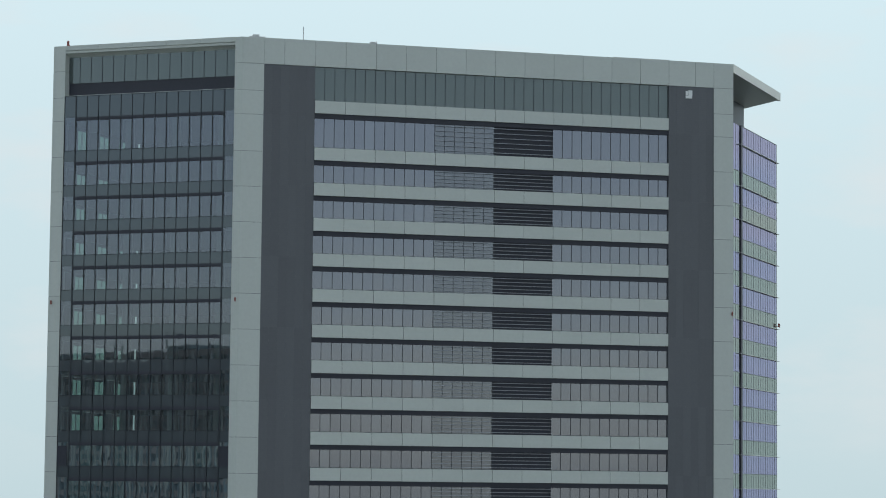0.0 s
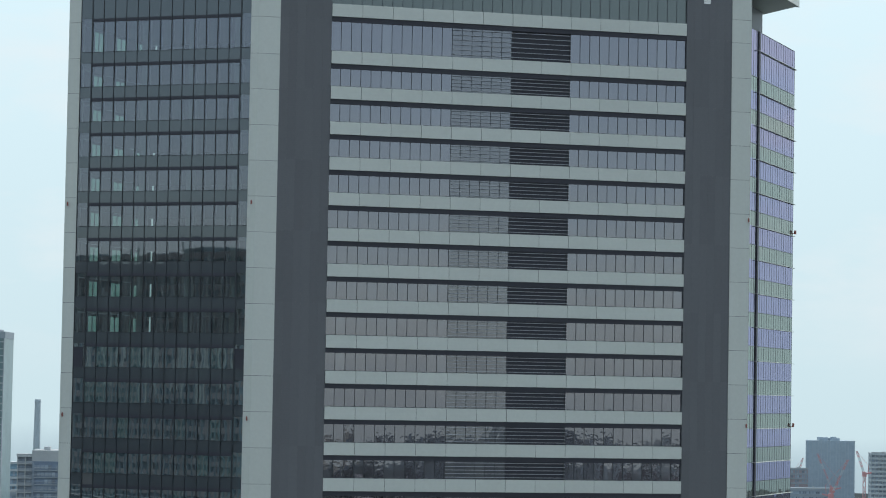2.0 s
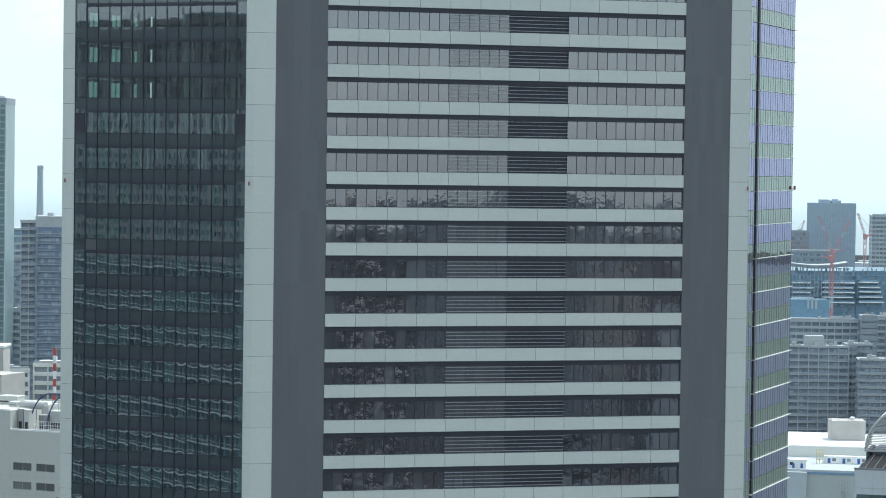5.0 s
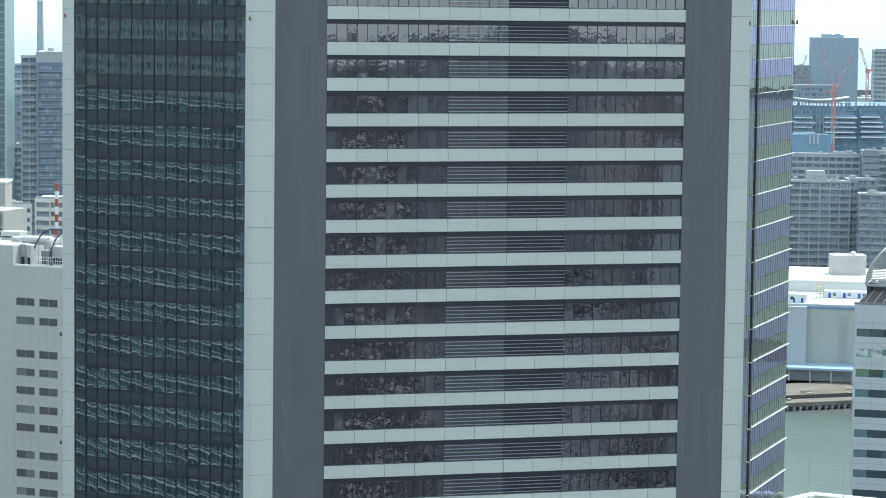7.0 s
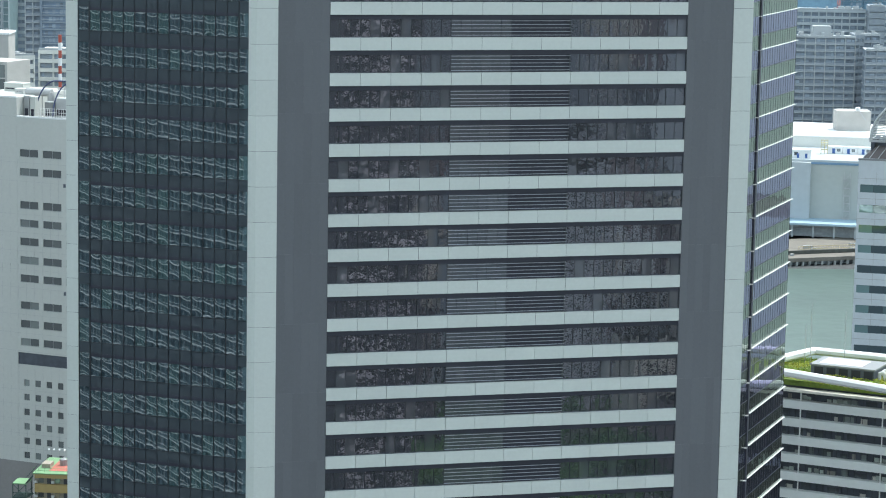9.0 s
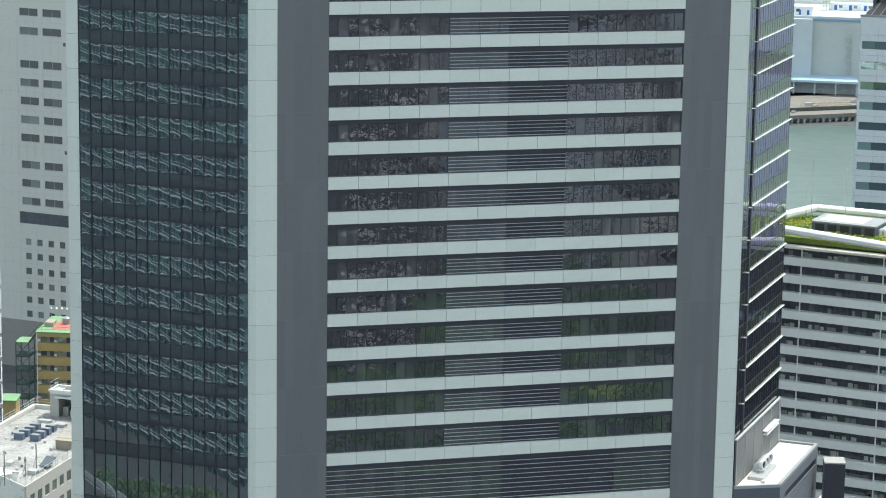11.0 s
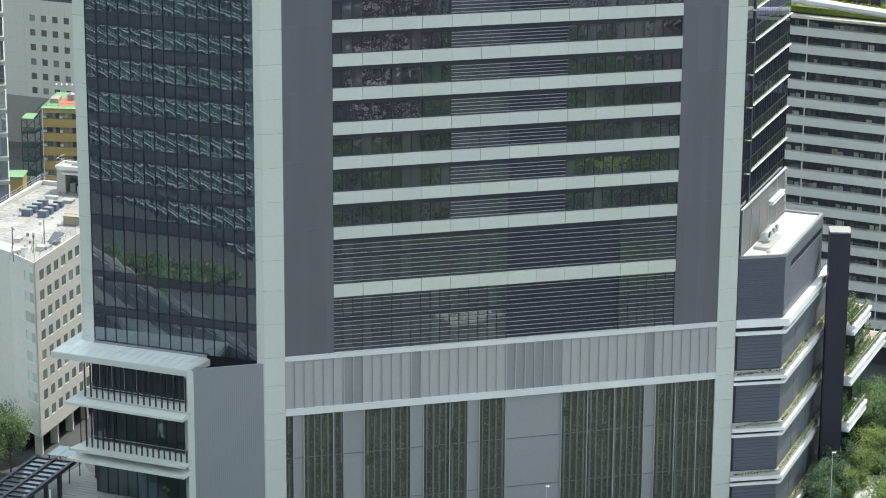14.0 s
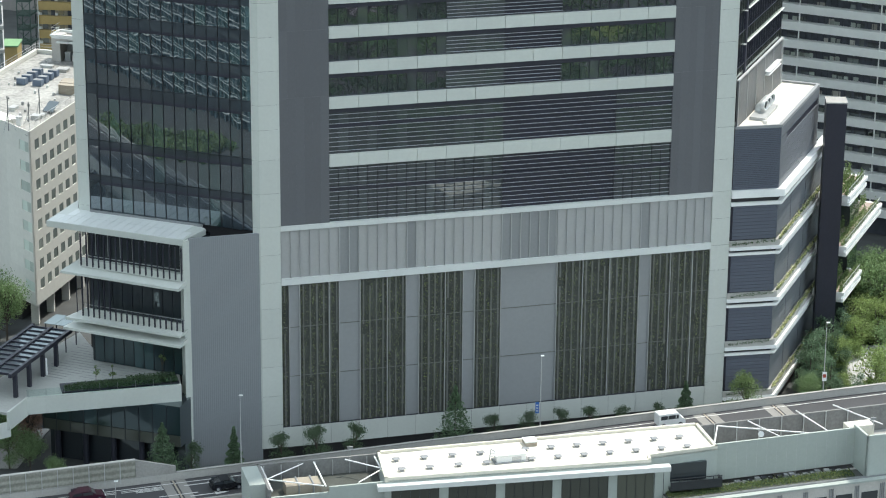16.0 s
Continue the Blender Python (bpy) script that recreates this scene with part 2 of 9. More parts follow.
M_JOINT = surface("road_joint_concrete", (0.24, 0.235, 0.22), 0.8, 0.0, 0.5, 6.0, 0.15)
M_PAVING = surface("pale_paving", (0.42, 0.42, 0.41), 0.7, 0.0, 0.2, 3.0, 0.08, 0.06)
M_GROUND = surface("city_ground", (0.060, 0.064, 0.064), 0.9, 0.0, 0.01, 0.3, 0.4)
M_LEAF = leafy("green_leaves", (0.115, 0.165, 0.065), 0.35)
M_LEAFDARK = leafy("dark_green_leaves", (0.052, 0.088, 0.042), 0.3)
M_LEAFMID = leafy("mid_green_leaves", (0.066, 0.105, 0.055), 0.3)
M_LEAFLIGHT = leafy("yellow_green_leaves", (0.125, 0.155, 0.05), 0.4)
M_MOSS = surface("brown_green_creeper", (0.090, 0.100, 0.056), 0.7, 0.0, 0.5, 3.0, 0.45, 0.6)
M_TRUNK = surface("bark", (0.09, 0.075, 0.06), 0.9, 0.0, 1.0, 8.0, 0.25)
M_GRASS = surface("roof_grass", (0.12, 0.17, 0.028), 0.9, 0.0, 0.25, 2.5, 0.35, 0.0, 0.3)
M_STEEL = surface("galvanised_steel", (0.48, 0.49, 0.49), 0.45, 0.3, 0.5, 6.0, 0.12)
M_EQUIP = surface("tan_slatted_casing", (0.34, 0.30, 0.24), 0.6, 0.0, 0.8, 5.0, 0.12)
M_BEACON = surface("dull_red_beacon_lens", (0.24, 0.065, 0.05), 0.4)
M_RED = surface("red_paint", (0.42, 0.09, 0.06), 0.5)
M_GREENSHEET = surface("grey_green_metal_sheet", (0.37, 0.41, 0.385), 0.5, 0.0, 0.15, 2.5, 0.06, 0.04, 0.0, 1.0)
M_GLASSRAIL = glazing("railing_glass", (0.10, 0.13, 0.13), (0.8, 0.9, 0.88), 0.08, 0.5, 0.004, 0.004)
M_CLEAR = bpy.data.materials.new("clear_glass")
M_CLEAR.use_nodes = True
M_CLEAR.node_tree.nodes["Principled BSDF"].inputs["Transmission Weight"].default_value = 1.0
M_CLEAR.node_tree.nodes["Principled BSDF"].inputs["Roughness"].default_value = 0.0
M_CLEAR.node_tree.nodes["Principled BSDF"].inputs["IOR"].default_value = 1.15
M_CLEAR.node_tree.nodes["Principled BSDF"].inputs["Base Color"].default_value = (0.85, 0.95, 0.92, 1)
M_DARKGLASS = glazing("dark_shop_glass", (0.015, 0.021, 0.028), (0.7, 0.8, 0.8), 0.12, 0.6, 0.006, 0.008, 0.1, (0.05, 0.055, 0.055))


# ---- mesh helpers ----
class Geo:
    """Vertices and faces of one mesh."""

    def __init__(self):
        self.v, self.f = [], []

    def quad(self, a, b, c, d):
        i = len(self.v)
        self.v += [tuple(a), tuple(b), tuple(c), tuple(d)]
        self.f.append((i, i + 1, i + 2, i + 3))

    def hexa(self, low, high):
        """A block from four low and four high corners, both counter-clockwise from above."""
        i = len(self.v)
        self.v += [tuple(p) for p in low] + [tuple(p) for p in high]
        self.f += [(i + 3, i + 2, i + 1, i), (i + 4, i + 5, i + 6, i + 7)]
        self.f += [(i + k, i + (k + 1) % 4, i + 4 + (k + 1) % 4, i + 4 + k) for k in range(4)]

    def prism(self, outline, z0, z1):
        """An upright prism over an outline given counter-clockwise."""
        i, n = len(self.v), len(outline)
        self.v += [(p[0], p[1], z0) for p in outline] + [(p[0], p[1], z1) for p in outline]
        self.f += [tuple(range(i + n - 1, i - 1, -1)), tuple(range(i + n, i + 2 * n))]
        self.f += [(i + k, i + (k + 1) % n, i + n + (k + 1) % n, i + n + k) for k in range(n)]

    def box(self, x0, x1, y0, y1, z0, z1):
        self.prism([(x0, y0), (x1, y0), (x1, y1), (x0, y1)], z0, z1)

    def fbox(self, F, u0, u1, o0, o1, z0, z1):
        """A block on a face: along it, out of it, upwards."""
        self.prism([F.xy(u0, o1), F.xy(u1, o1), F.xy(u1, o0), F.xy(u0, o0)], z0, z1)

    def beam(self, a, b, r, sides=4):
        """A straight bar between two points."""
        a, b = Vector(a), Vector(b)
        q = (b - a).to_track_quat("Z", "Y")
        ring = [q @ Vector((r * math.cos(2 * math.pi * (k + 0.5) / sides), r * math.sin(2 * math.pi * (k + 0.5) / sides), 0)) for k in range(sides)]
        i = len(self.v)
        self.v += [tuple(a + p) for p in ring] + [tuple(b + p) for p in ring]
        self.f += [tuple(range(i + sides - 1, i - 1, -1)), tuple(range(i + sides, i + 2 * sides))]
        self.f += [(i + k, i + (k + 1) % sides, i + sides + (k + 1) % sides, i + sides + k) for k in range(sides)]

    def tube(self, rings, sides=10):
        """A closed tube through rings of (centre, radius), all level."""
        i = len(self.v)
        for c, r in rings:
            self.v += [(c[0] + r * math.cos(2 * math.pi * k / sides), c[1] + r * math.sin(2 * math.pi * k / sides), c[2]) for k in range(sides)]
        for j in range(len(rings) - 1):
            o = i + j * sides
            self.f += [(o + k, o + (k + 1) % sides, o + sides + (k + 1) % sides, o + sides + k) for k in range(sides)]
        self.f += [tuple(range(i + sides - 1, i - 1, -1)), tuple(range(i + (len(rings) - 1) * sides, i + len(rings) * sides))]

    def leaf(self, c, size, rng):
        """One small leaf clump: a bent quad facing anywhere."""
        a = Vector((rng.gauss(0, 1), rng.gauss(0, 1), rng.gauss(0, 1))).normalized()
        b = a.cross(Vector((rng.gauss(0, 1), rng.gauss(0, 1), rng.gauss(0, 1)))).normalized()
        c, s = Vector(c), size * rng.uniform(0.6, 1.3)
        self.quad(c - a * s, c - b * s * 0.6, c + a * s, c + b * s * 0.6)


class Face:
    """An upright plane: a start, a heading in degrees; out is to the right of the heading's back, towards the viewer."""

    def __init__(self, start, heading):
        self.p = Vector(start[:2])
        self.h = heading
        self.e = Vector((math.cos(radians(heading)), math.sin(radians(heading))))
        self.n = Vector((self.e.y, -self.e.x))

    def xy(self, u, o=0.0):
        return self.p + self.e * u + self.n * o

    def at(self, u, o, z):
        q = self.xy(u, o)
        return Vector((q.x, q.y, z))


def thing(name, label, category, base=(0, 0, 0), group="", kind=""):
    ob = new(name)
    ob.location = base
    return tagged(ob, label, category, group, kind)


def mesh_object(name, g, material, panes=False):
    me = bpy.data.meshes.new(name)
    me.from_pydata(g.v, [], g.f)
    if panes:
        me.uv_layers.new(name="pane").data.foreach_set("uv", [0, 0, 1, 0, 1, 1, 0, 1] * len(g.f))
    me.materials.append(material)
    me.update()
    return new(name, me)


def part(name, g, material, parent, label="", panes=False):
    """One mesh in world metres under a thing, or under a part that is itself in world metres."""
    ob = mesh_object(name, g, material, panes)
    ob.parent = parent
    ob.matrix_parent_inverse = Matrix.Translation(parent.location).inverted()
    return tagged(ob, label)


def stuff(ob):
    return tagged(ob, kind="stuff")


UNIT = {}


def piece(name, material, parent, F, u0, u1, o0, o1, z0, z1):
    """A single block on a face that shares its mesh with all pieces of the same name and material."""
    key = (name, material.name)
    if key not in UNIT:
        g = Geo()
        g.box(-0.5, 0.5, -0.5, 0.5, -0.5, 0.5)
        me = bpy.data.meshes.new(name)
        me.from_pydata(g.v, [], g.f)
        me.materials.append(material)
        me.uv_layers.new(name="pane").data.foreach_set("uv", [c for lp in me.loops for c in (me.vertices[lp.vertex_index].co.x + 0.5, me.vertices[lp.vertex_index].co.z + 0.5)])
        UNIT[key] = me
    ob = new(name, UNIT[key])
    ob.parent = parent
    ob.matrix_parent_inverse = Matrix.Translation(parent.location).inverted()
    c = F.at((u0 + u1) / 2, (o0 + o1) / 2, (z0 + z1) / 2)
    ob.matrix_basis = Matrix.LocRotScale(c, Euler((0, 0, radians(F.h))), (u1 - u0, o1 - o0, z1 - z0))
    return ob


def setting(name, g, material, label, category):
    return tagged(mesh_object(name, g, material), label, category, kind="structure")


# ---- the office tower ----
FRONT = Face((-23.27, 342.21), 15.9)
KU, DU = -2.75, 64.75
CORNER, RIGHT_CORNER = FRONT.xy(KU), FRONT.xy(DU)
LEFT = Face(CORNER, -20.4)
RIGHT = Face(RIGHT_CORNER, 69.7)
BACK = [Vector((26.0, 418.0)), Vector((-30.0, 400.0))]
TOP = 207.9
# spandrel tops from the crown down
LEVELS = [200.07] + [193.97 - 4.572 * k for k in range(24)] + [84.2, 79.62, 75.08, 70.5, 65.87, 61.2, 56.38, 51.55]
SPAN = 1.63
PANEL_W = (55.5 - 6.83) / 12
B0 = 6.83

tower = thing("office_tower", "forty-storey grey office tower with white spandrel bands beside an elevated expressway", "office tower", (*CORNER, 0))


# the upper office floors behind the dark curtain wall are open down to here
OFFICE_Z = 193.97 - 4.572 * 8


def inset_outline(d):
    return [LEFT.xy(-27.35 + d, -d), LEFT.xy(-d * 0.33, -d), FRONT.xy(DU - d * 0.5, -d), RIGHT.xy(25.6 - d, -d), BACK[0], BACK[1]]


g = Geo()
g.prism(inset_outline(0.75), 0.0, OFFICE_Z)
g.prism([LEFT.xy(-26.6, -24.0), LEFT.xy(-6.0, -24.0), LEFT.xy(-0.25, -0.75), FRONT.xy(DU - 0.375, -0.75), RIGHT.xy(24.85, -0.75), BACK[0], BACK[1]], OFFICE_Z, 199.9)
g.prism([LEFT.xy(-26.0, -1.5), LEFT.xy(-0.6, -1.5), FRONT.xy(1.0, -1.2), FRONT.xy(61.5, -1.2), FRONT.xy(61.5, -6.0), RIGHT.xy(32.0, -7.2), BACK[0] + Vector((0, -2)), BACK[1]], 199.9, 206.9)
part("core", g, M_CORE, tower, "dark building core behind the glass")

# roof slab with its overhang past the violet side
g = Geo()
g.prism([LEFT.xy(-27.2, -0.15), LEFT.xy(-0.05, -0.15), FRONT.xy(DU - 0.08, -0.15), RIGHT.xy(27.75, -0.1), RIGHT.xy(27.8) + Vector((-4.1, 8.9)), BACK[0], BACK[1]], 206.9, TOP - 0.06)
part("roof", g, M_PANEL, tower, "pale overhanging roof slab")
g = Geo()
g.prism([LEFT.xy(-26.6, -0.7), LEFT.xy(-0.3, -0.7), FRONT.xy(DU - 0.5, -0.7), RIGHT.xy(27.0, -0.7), BACK[0], BACK[1]], TOP - 0.05, TOP + 0.02)
part("roof_membrane", g, M_ROOF, tower)

# piers of stacked panels
PIER_JOINTS = [34.0, 38.7, 43.4, 47.6] + [51.0 + 4.63 * k for k in range(8)] + [88.0 + 4.572 * k for k in range(24)] + [197.9, 201.0, 204.5, TOP]
LOW_JOINTS = [1.8, 5.2, 9.5, 13.8, 18.0, 22.3, 26.0, 30.0]
pier_left, pier_corner, pier_right = Geo(), Geo(), Geo()
pier_left.fbox(LEFT, -27.3, -25.7, -1.2, -0.06, 33.3, TOP - 0.1)

pier_corner.prism([LEFT.xy(-1.08, -0.06), LEFT.xy(-0.02, -0.06), FRONT.xy(0.04, -0.06), FRONT.xy(0.04, -0.8), LEFT.xy(-1.08, -0.8)], 1.8, TOP - 0.1)
pier_right.fbox(FRONT, 62.0, DU - 0.05, -1.2, -0.06, 1.8, TOP - 0.1)
left_ob = part("pier", pier_left, M_DARK, tower, "pale panelled pier at the far edge")
corner_ob = part("pier", pier_corner, M_DARK, tower, "pale panelled corner pier")
right_ob = part("pier", pier_right, M_DARK, tower, "pale panelled pier beside the violet glass")
corner_mesh = None
for a, b in zip((LOW_JOINTS + PIER_JOINTS)[:-1], (LOW_JOINTS + PIER_JOINTS)[1:]):
    if a == 34.0:
        piece("panel", M_PANEL, left_ob, LEFT, -27.35, -25.62, -1.25, 0.0, 33.2, 33.98)
    if a >= 33.0:
        piece("panel", M_PANEL, left_ob, LEFT, -27.35, -25.62, -1.25, 0.0, a + 0.02, b - 0.02)
    piece("panel", M_PANEL, right_ob, FRONT, 61.97, DU, -1.2, 0.0, a + 0.02, b - 0.02)
    if corner_mesh is None:
        g = Geo()
        g.prism([LEFT.xy(-1.1) - CORNER, CORNER - CORNER, FRONT.xy(0.06) - CORNER, FRONT.xy(0.06, -0.75) - CORNER, LEFT.xy(-1.1, -0.75) - CORNER], -0.5, 0.5)
        corner_mesh = bpy.data.meshes.new("corner_panel")
        corner_mesh.from_pydata(g.v, [], g.f)
        corner_mesh.materials.append(M_PANEL)
    ob = new("corner_panel", corner_mesh)
    ob.parent = corner_ob
    ob.matrix_parent_inverse = Matrix.Identity(4)
    ob.matrix_basis = Matrix.LocRotScale((CORNER.x, CORNER.y, (a + b) / 2), None, (1, 1, b - a - 0.04))

# crown band of large panels along the front, and the thinner fascia of the other sides
g = Geo()
g.fbox(FRONT, 0.1, 62.0, -1.0, -0.06, 204.55, TOP - 0.05)
band = part("crown_band", g, M_DARK, tower, "pale panelled crown band")
cuts = [0.06, 2.75] + [B0 + PANEL_W * k for k in range(13)] + [59.3, 61.95]
for a, b in zip(cuts[:-1], cuts[1:]):
    piece("panel", M_PANEL, band, FRONT, a + 0.02, b - 0.02, -1.0, 0.0, 204.52, TOP)
g = Geo()
g.fbox(LEFT, -25.6, -1.1, -1.6, -0.06, 207.3, TOP - 0.05)
fascia = part("crown_fascia", g, M_DARK, tower)
for k in range(5):
    piece("panel", M_PANEL, fascia, LEFT, -25.6 + 4.9 * k + 0.02, -25.6 + 4.9 * (k + 1) - 0.02, -0.4, 0.0, 207.28, TOP)
g = Geo()
g.fbox(RIGHT, 0.02, 27.8, -0.4, 0.02, 206.75, TOP + 0.01)
part("crown_fascia", g, M_PANEL, tower)

g = Geo()
g.hexa([LEFT.at(-25.62, -0.05, 207.28), LEFT.at(-1.1, -0.05, 207.28), LEFT.at(-1.1, -1.2, 206.4), LEFT.at(-25.62, -1.2, 206.4)], [LEFT.at(-25.62, -0.05, 207.5), LEFT.at(-1.1, -0.05, 207.5), LEFT.at(-1.1, -1.2, 207.5), LEFT.at(-25.62, -1.2, 207.5)])
part("soffit", g, M_PANEL, tower, "sloping pale soffit")

# brown ribbed walls on both sides of the window field
for a, b, low in ((0.06, B0, 34.0), (55.5, 61.97, 34.0)):
    g = Geo()
    g.fbox(FRONT, a, b, -0.7, -0.12, low, 204.52)
    wall = part("ribbed_wall", g, M_BROWN, tower, "dark grey-brown ribbed metal wall")
    step = (b - a - 0.06) / 6
    cuts = [low] + [42.6 + 9.144 * k for k in range(1, 18)] + [204.52]
    for z0, z1 in zip(cuts[:-1], cuts[1:]):
        for k in range(6):
            piece("ribbed_panel", M_BROWN, wall, FRONT, a + 0.03 + step * k + 0.004, a + 0.03 + step * (k + 1) - 0.004, -0.2, -0.09, z0 + 0.005, z1 - 0.005)
g = Geo()
g.fbox(FRONT, 57.9, 58.25, -0.12, -0.02, 203.3, 203.9)
g.fbox(FRONT, 58.3, 58.85, -0.12, 0.0, 203.25, 204.0)
g.fbox(FRONT, 57.9, 58.8, -0.12, 0.02, 202.9, 203.25)
part("hatch", g, M_WHITE, tower, "small open white service hatch")

# front window field
N_WIN = 36
WIN_W = (55.5 - B0) / N_WIN


def grid_zone(k):
    return 12 <= k < 18


# opaque glass band under the crown
g = Geo()
g.fbox(FRONT, B0, 55.5, -0.75, -0.62, 200.0, 204.5)
glass_band = part("window_band", g, M_MULLION, tower, "dark green-grey glass band under the crown")
for k in range(N_WIN + 1):
    piece("mullion", M_MULLION, glass_band, FRONT, B0 + WIN_W * k - 0.035, B0 + WIN_W * k + 0.035, -0.6, -0.36, 200.0, 204.5)
for k in range(N_WIN):
    piece("opaque_pane", M_TOPGLASS, glass_band, FRONT, B0 + WIN_W * k + 0.035, B0 + WIN_W * (k + 1) - 0.035, -0.6, -0.4, 200.0, 204.5)

rng = random.Random(5)
joined_panes, joined_spandrels, mech_panes, grid_panes = Geo(), Geo(), Geo(), Geo()
rows = list(zip(LEVELS, LEVELS[1:] + [43.6]))
for i, (top, nxt) in enumerate(rows):
    low = top - SPAN
    mech = i == len(rows) - 1
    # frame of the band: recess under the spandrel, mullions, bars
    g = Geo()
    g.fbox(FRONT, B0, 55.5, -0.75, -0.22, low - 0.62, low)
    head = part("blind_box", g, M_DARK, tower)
    frames, bars, shade = [Geo(), Geo()], Geo(), Geo()
    a, b = (18, 30) if mech else (18, 24)
    z0, z1 = nxt, low - 0.62
    for k in range(N_WIN + 1):
        u = B0 + WIN_W * k
        if k <= a or k >= b:
            frames[k >= b].fbox(FRONT, u - 0.028, u + 0.028, -0.55, -0.38, z0, z1)
    frames[0].fbox(FRONT, B0, B0 + WIN_W * a, -0.55, -0.30, z0, z0 + 0.07)
    frames[1].fbox(FRONT, B0 + WIN_W * b, 55.5, -0.55, -0.30, z0, z0 + 0.07)
    bands = [stuff(part("window_frame", fg, M_MULLION, tower)) for fg in frames]
    # Near-black sheet behind the bars holds the opening's shade.
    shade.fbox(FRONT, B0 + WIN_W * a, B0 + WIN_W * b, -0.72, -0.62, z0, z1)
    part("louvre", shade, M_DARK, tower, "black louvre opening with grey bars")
    n_bar = 5 if i else 6
    n_bar = 9 if mech else n_bar
    for j in range(n_bar):
        z = z0 + (z1 - z0) * (j + 0.6) / n_bar
        if mech:
            bars.fbox(FRONT, B0, 55.5, -0.30, -0.20, z - 0.032, z + 0.032)
        else:
            bars.fbox(FRONT, B0 + WIN_W * 12, B0 + WIN_W * 24, -0.30, -0.20, z - 0.035, z + 0.035)
    part("louvre_bar", bars, M_BAR, tower)
    if mech:
        g = Geo()
        g.fbox(FRONT, B0, 55.5, -0.5, -0.33, z1 - 2.2, z1 - 1.55)
        part("transom", g, M_DARK, tower)
    for k in range(N_WIN):
        if a <= k < b:
            continue
        u0, u1 = B0 + WIN_W * k + 0.03, B0 + WIN_W * (k + 1) - 0.03
        if 8 <= i < 18:
            piece("pane" if not grid_zone(k) else "screened_pane", M_GRIDGLASS if grid_zone(k) else M_GLASS, bands[k >= b], FRONT, u0, u1, -0.55, -0.45, z0 + 0.07, z1)
        else:
            (mech_panes if mech else grid_panes if grid_zone(k) else joined_panes).quad(FRONT.at(u0, -0.45, z0 + 0.07), FRONT.at(u1, -0.45, z0 + 0.07), FRONT.at(u1, -0.45, z1), FRONT.at(u0, -0.45, z1))
    # spandrel: twelve panels
    if i < 25:
        g = Geo()
        g.fbox(FRONT, B0, 55.5, -0.6, -0.06, low + 0.02, top - 0.02)
        span_ob = part("spandrel", g, M_DARK, tower, "pale aluminium spandrel band")
    for k in range(12):
        u0, u1 = B0 + PANEL_W * k + 0.025, B0 + PANEL_W * (k + 1) - 0.025
        if i < 25:
            piece("panel", M_PANEL, span_ob, FRONT, u0, u1, -0.5, 0.0, low, top)
        else:
            joined_spandrels.fbox(FRONT, u0, u1, -0.5, 0.0, low, top)
# last mechanical storey above the base
g = Geo()
bars = Geo()
for k in range(12):
    joined_spandrels.fbox(FRONT, B0 + PANEL_W * k + 0.025, B0 + PANEL_W * (k + 1) - 0.025, -0.5, 0.0, 41.85, 43.6)
for k in range(N_WIN + 1):
    if not 18 < k < 30:
        u = B0 + WIN_W * k
        g.fbox(FRONT, u - 0.05, u + 0.05, -0.55, -0.28, 34.0, 41.85)
for j in range(12):
    z = 34.2 + 7.5 * (j + 0.5) / 12
    bars.fbox(FRONT, B0, 55.5, -0.30, -0.20, z - 0.032, z + 0.032)
stuff(part("window_frame", g, M_MULLION, tower))
part("louvre_bar", bars, M_BAR, tower)
g = Geo()
g.fbox(FRONT, B0, 55.5, -0.5, -0.33, 38.3, 39.0)
part("transom", g, M_DARK, tower)
g = Geo()
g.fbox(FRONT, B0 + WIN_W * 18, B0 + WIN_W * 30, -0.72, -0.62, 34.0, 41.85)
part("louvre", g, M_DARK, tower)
for k in range(N_WIN):
    if not 18 <= k < 30:
        mech_panes.quad(FRONT.at(B0 + WIN_W * k + 0.05, -0.45, 34.0), FRONT.at(B0 + WIN_W * (k + 1) - 0.05, -0.45, 34.0), FRONT.at(B0 + WIN_W * (k + 1) - 0.05, -0.45, 41.85), FRONT.at(B0 + WIN_W * k + 0.05, -0.45, 41.85))
stuff(part("plant_storey_panes", mech_panes, M_MECHGLASS, tower, "dark plant storey panes", True))
stuff(part("screened_panes", grid_panes, M_GRIDGLASS, tower, "grey panes behind louvre bars", True))
stuff(part("panes", joined_panes, M_GLASS, tower, "grey reflecting window panes", True))
stuff(part("spandrel_panel_rest", joined_spandrels, M_PANEL, tower, "pale aluminium spandrel panels"))

# base: trims, fin band, green wall, white plinth
for z0, z1, o in ((33.3, 34.0, 0.05), (25.55, 26.5, 0.08)):
    g = Geo()
    g.fbox(FRONT, 0.08, 61.95, -0.6, o, z0, z1)
    part("trim", g, M_TRIM, tower)
g = Geo()
g.fbox(FRONT, 0.08, 61.95, -0.7, -0.25, 26.5, 33.3)
fin_wall = part("fin_wall", g, M_FIN, tower, "light grey metal wall with upright fins")
# Darker flat panels: the recesses are put into colour, not depth.
for u0, u1 in ((8.2, 10.87), (17.6, 18.95), (31.2, 39.0), (51.45, 52.8)):
    piece("recess_panel", M_FINDARK, fin_wall, FRONT, u0, u1, -0.3, -0.2, 26.5, 33.3)
for k in range(-5, 41):
    u = B0 + WIN_W * k
    piece("fin", M_FIN, fin_wall, FRONT, u - 0.07, u + 0.07, -0.25, 0.0, 26.5, 33.3)
GREEN = [(0.08, 1.05), (2.68, 8.05), (11.1, 17.5), (19.45, 25.65), (27.45, 31.1), (39.35, 51.4), (53.2, 61.95)]
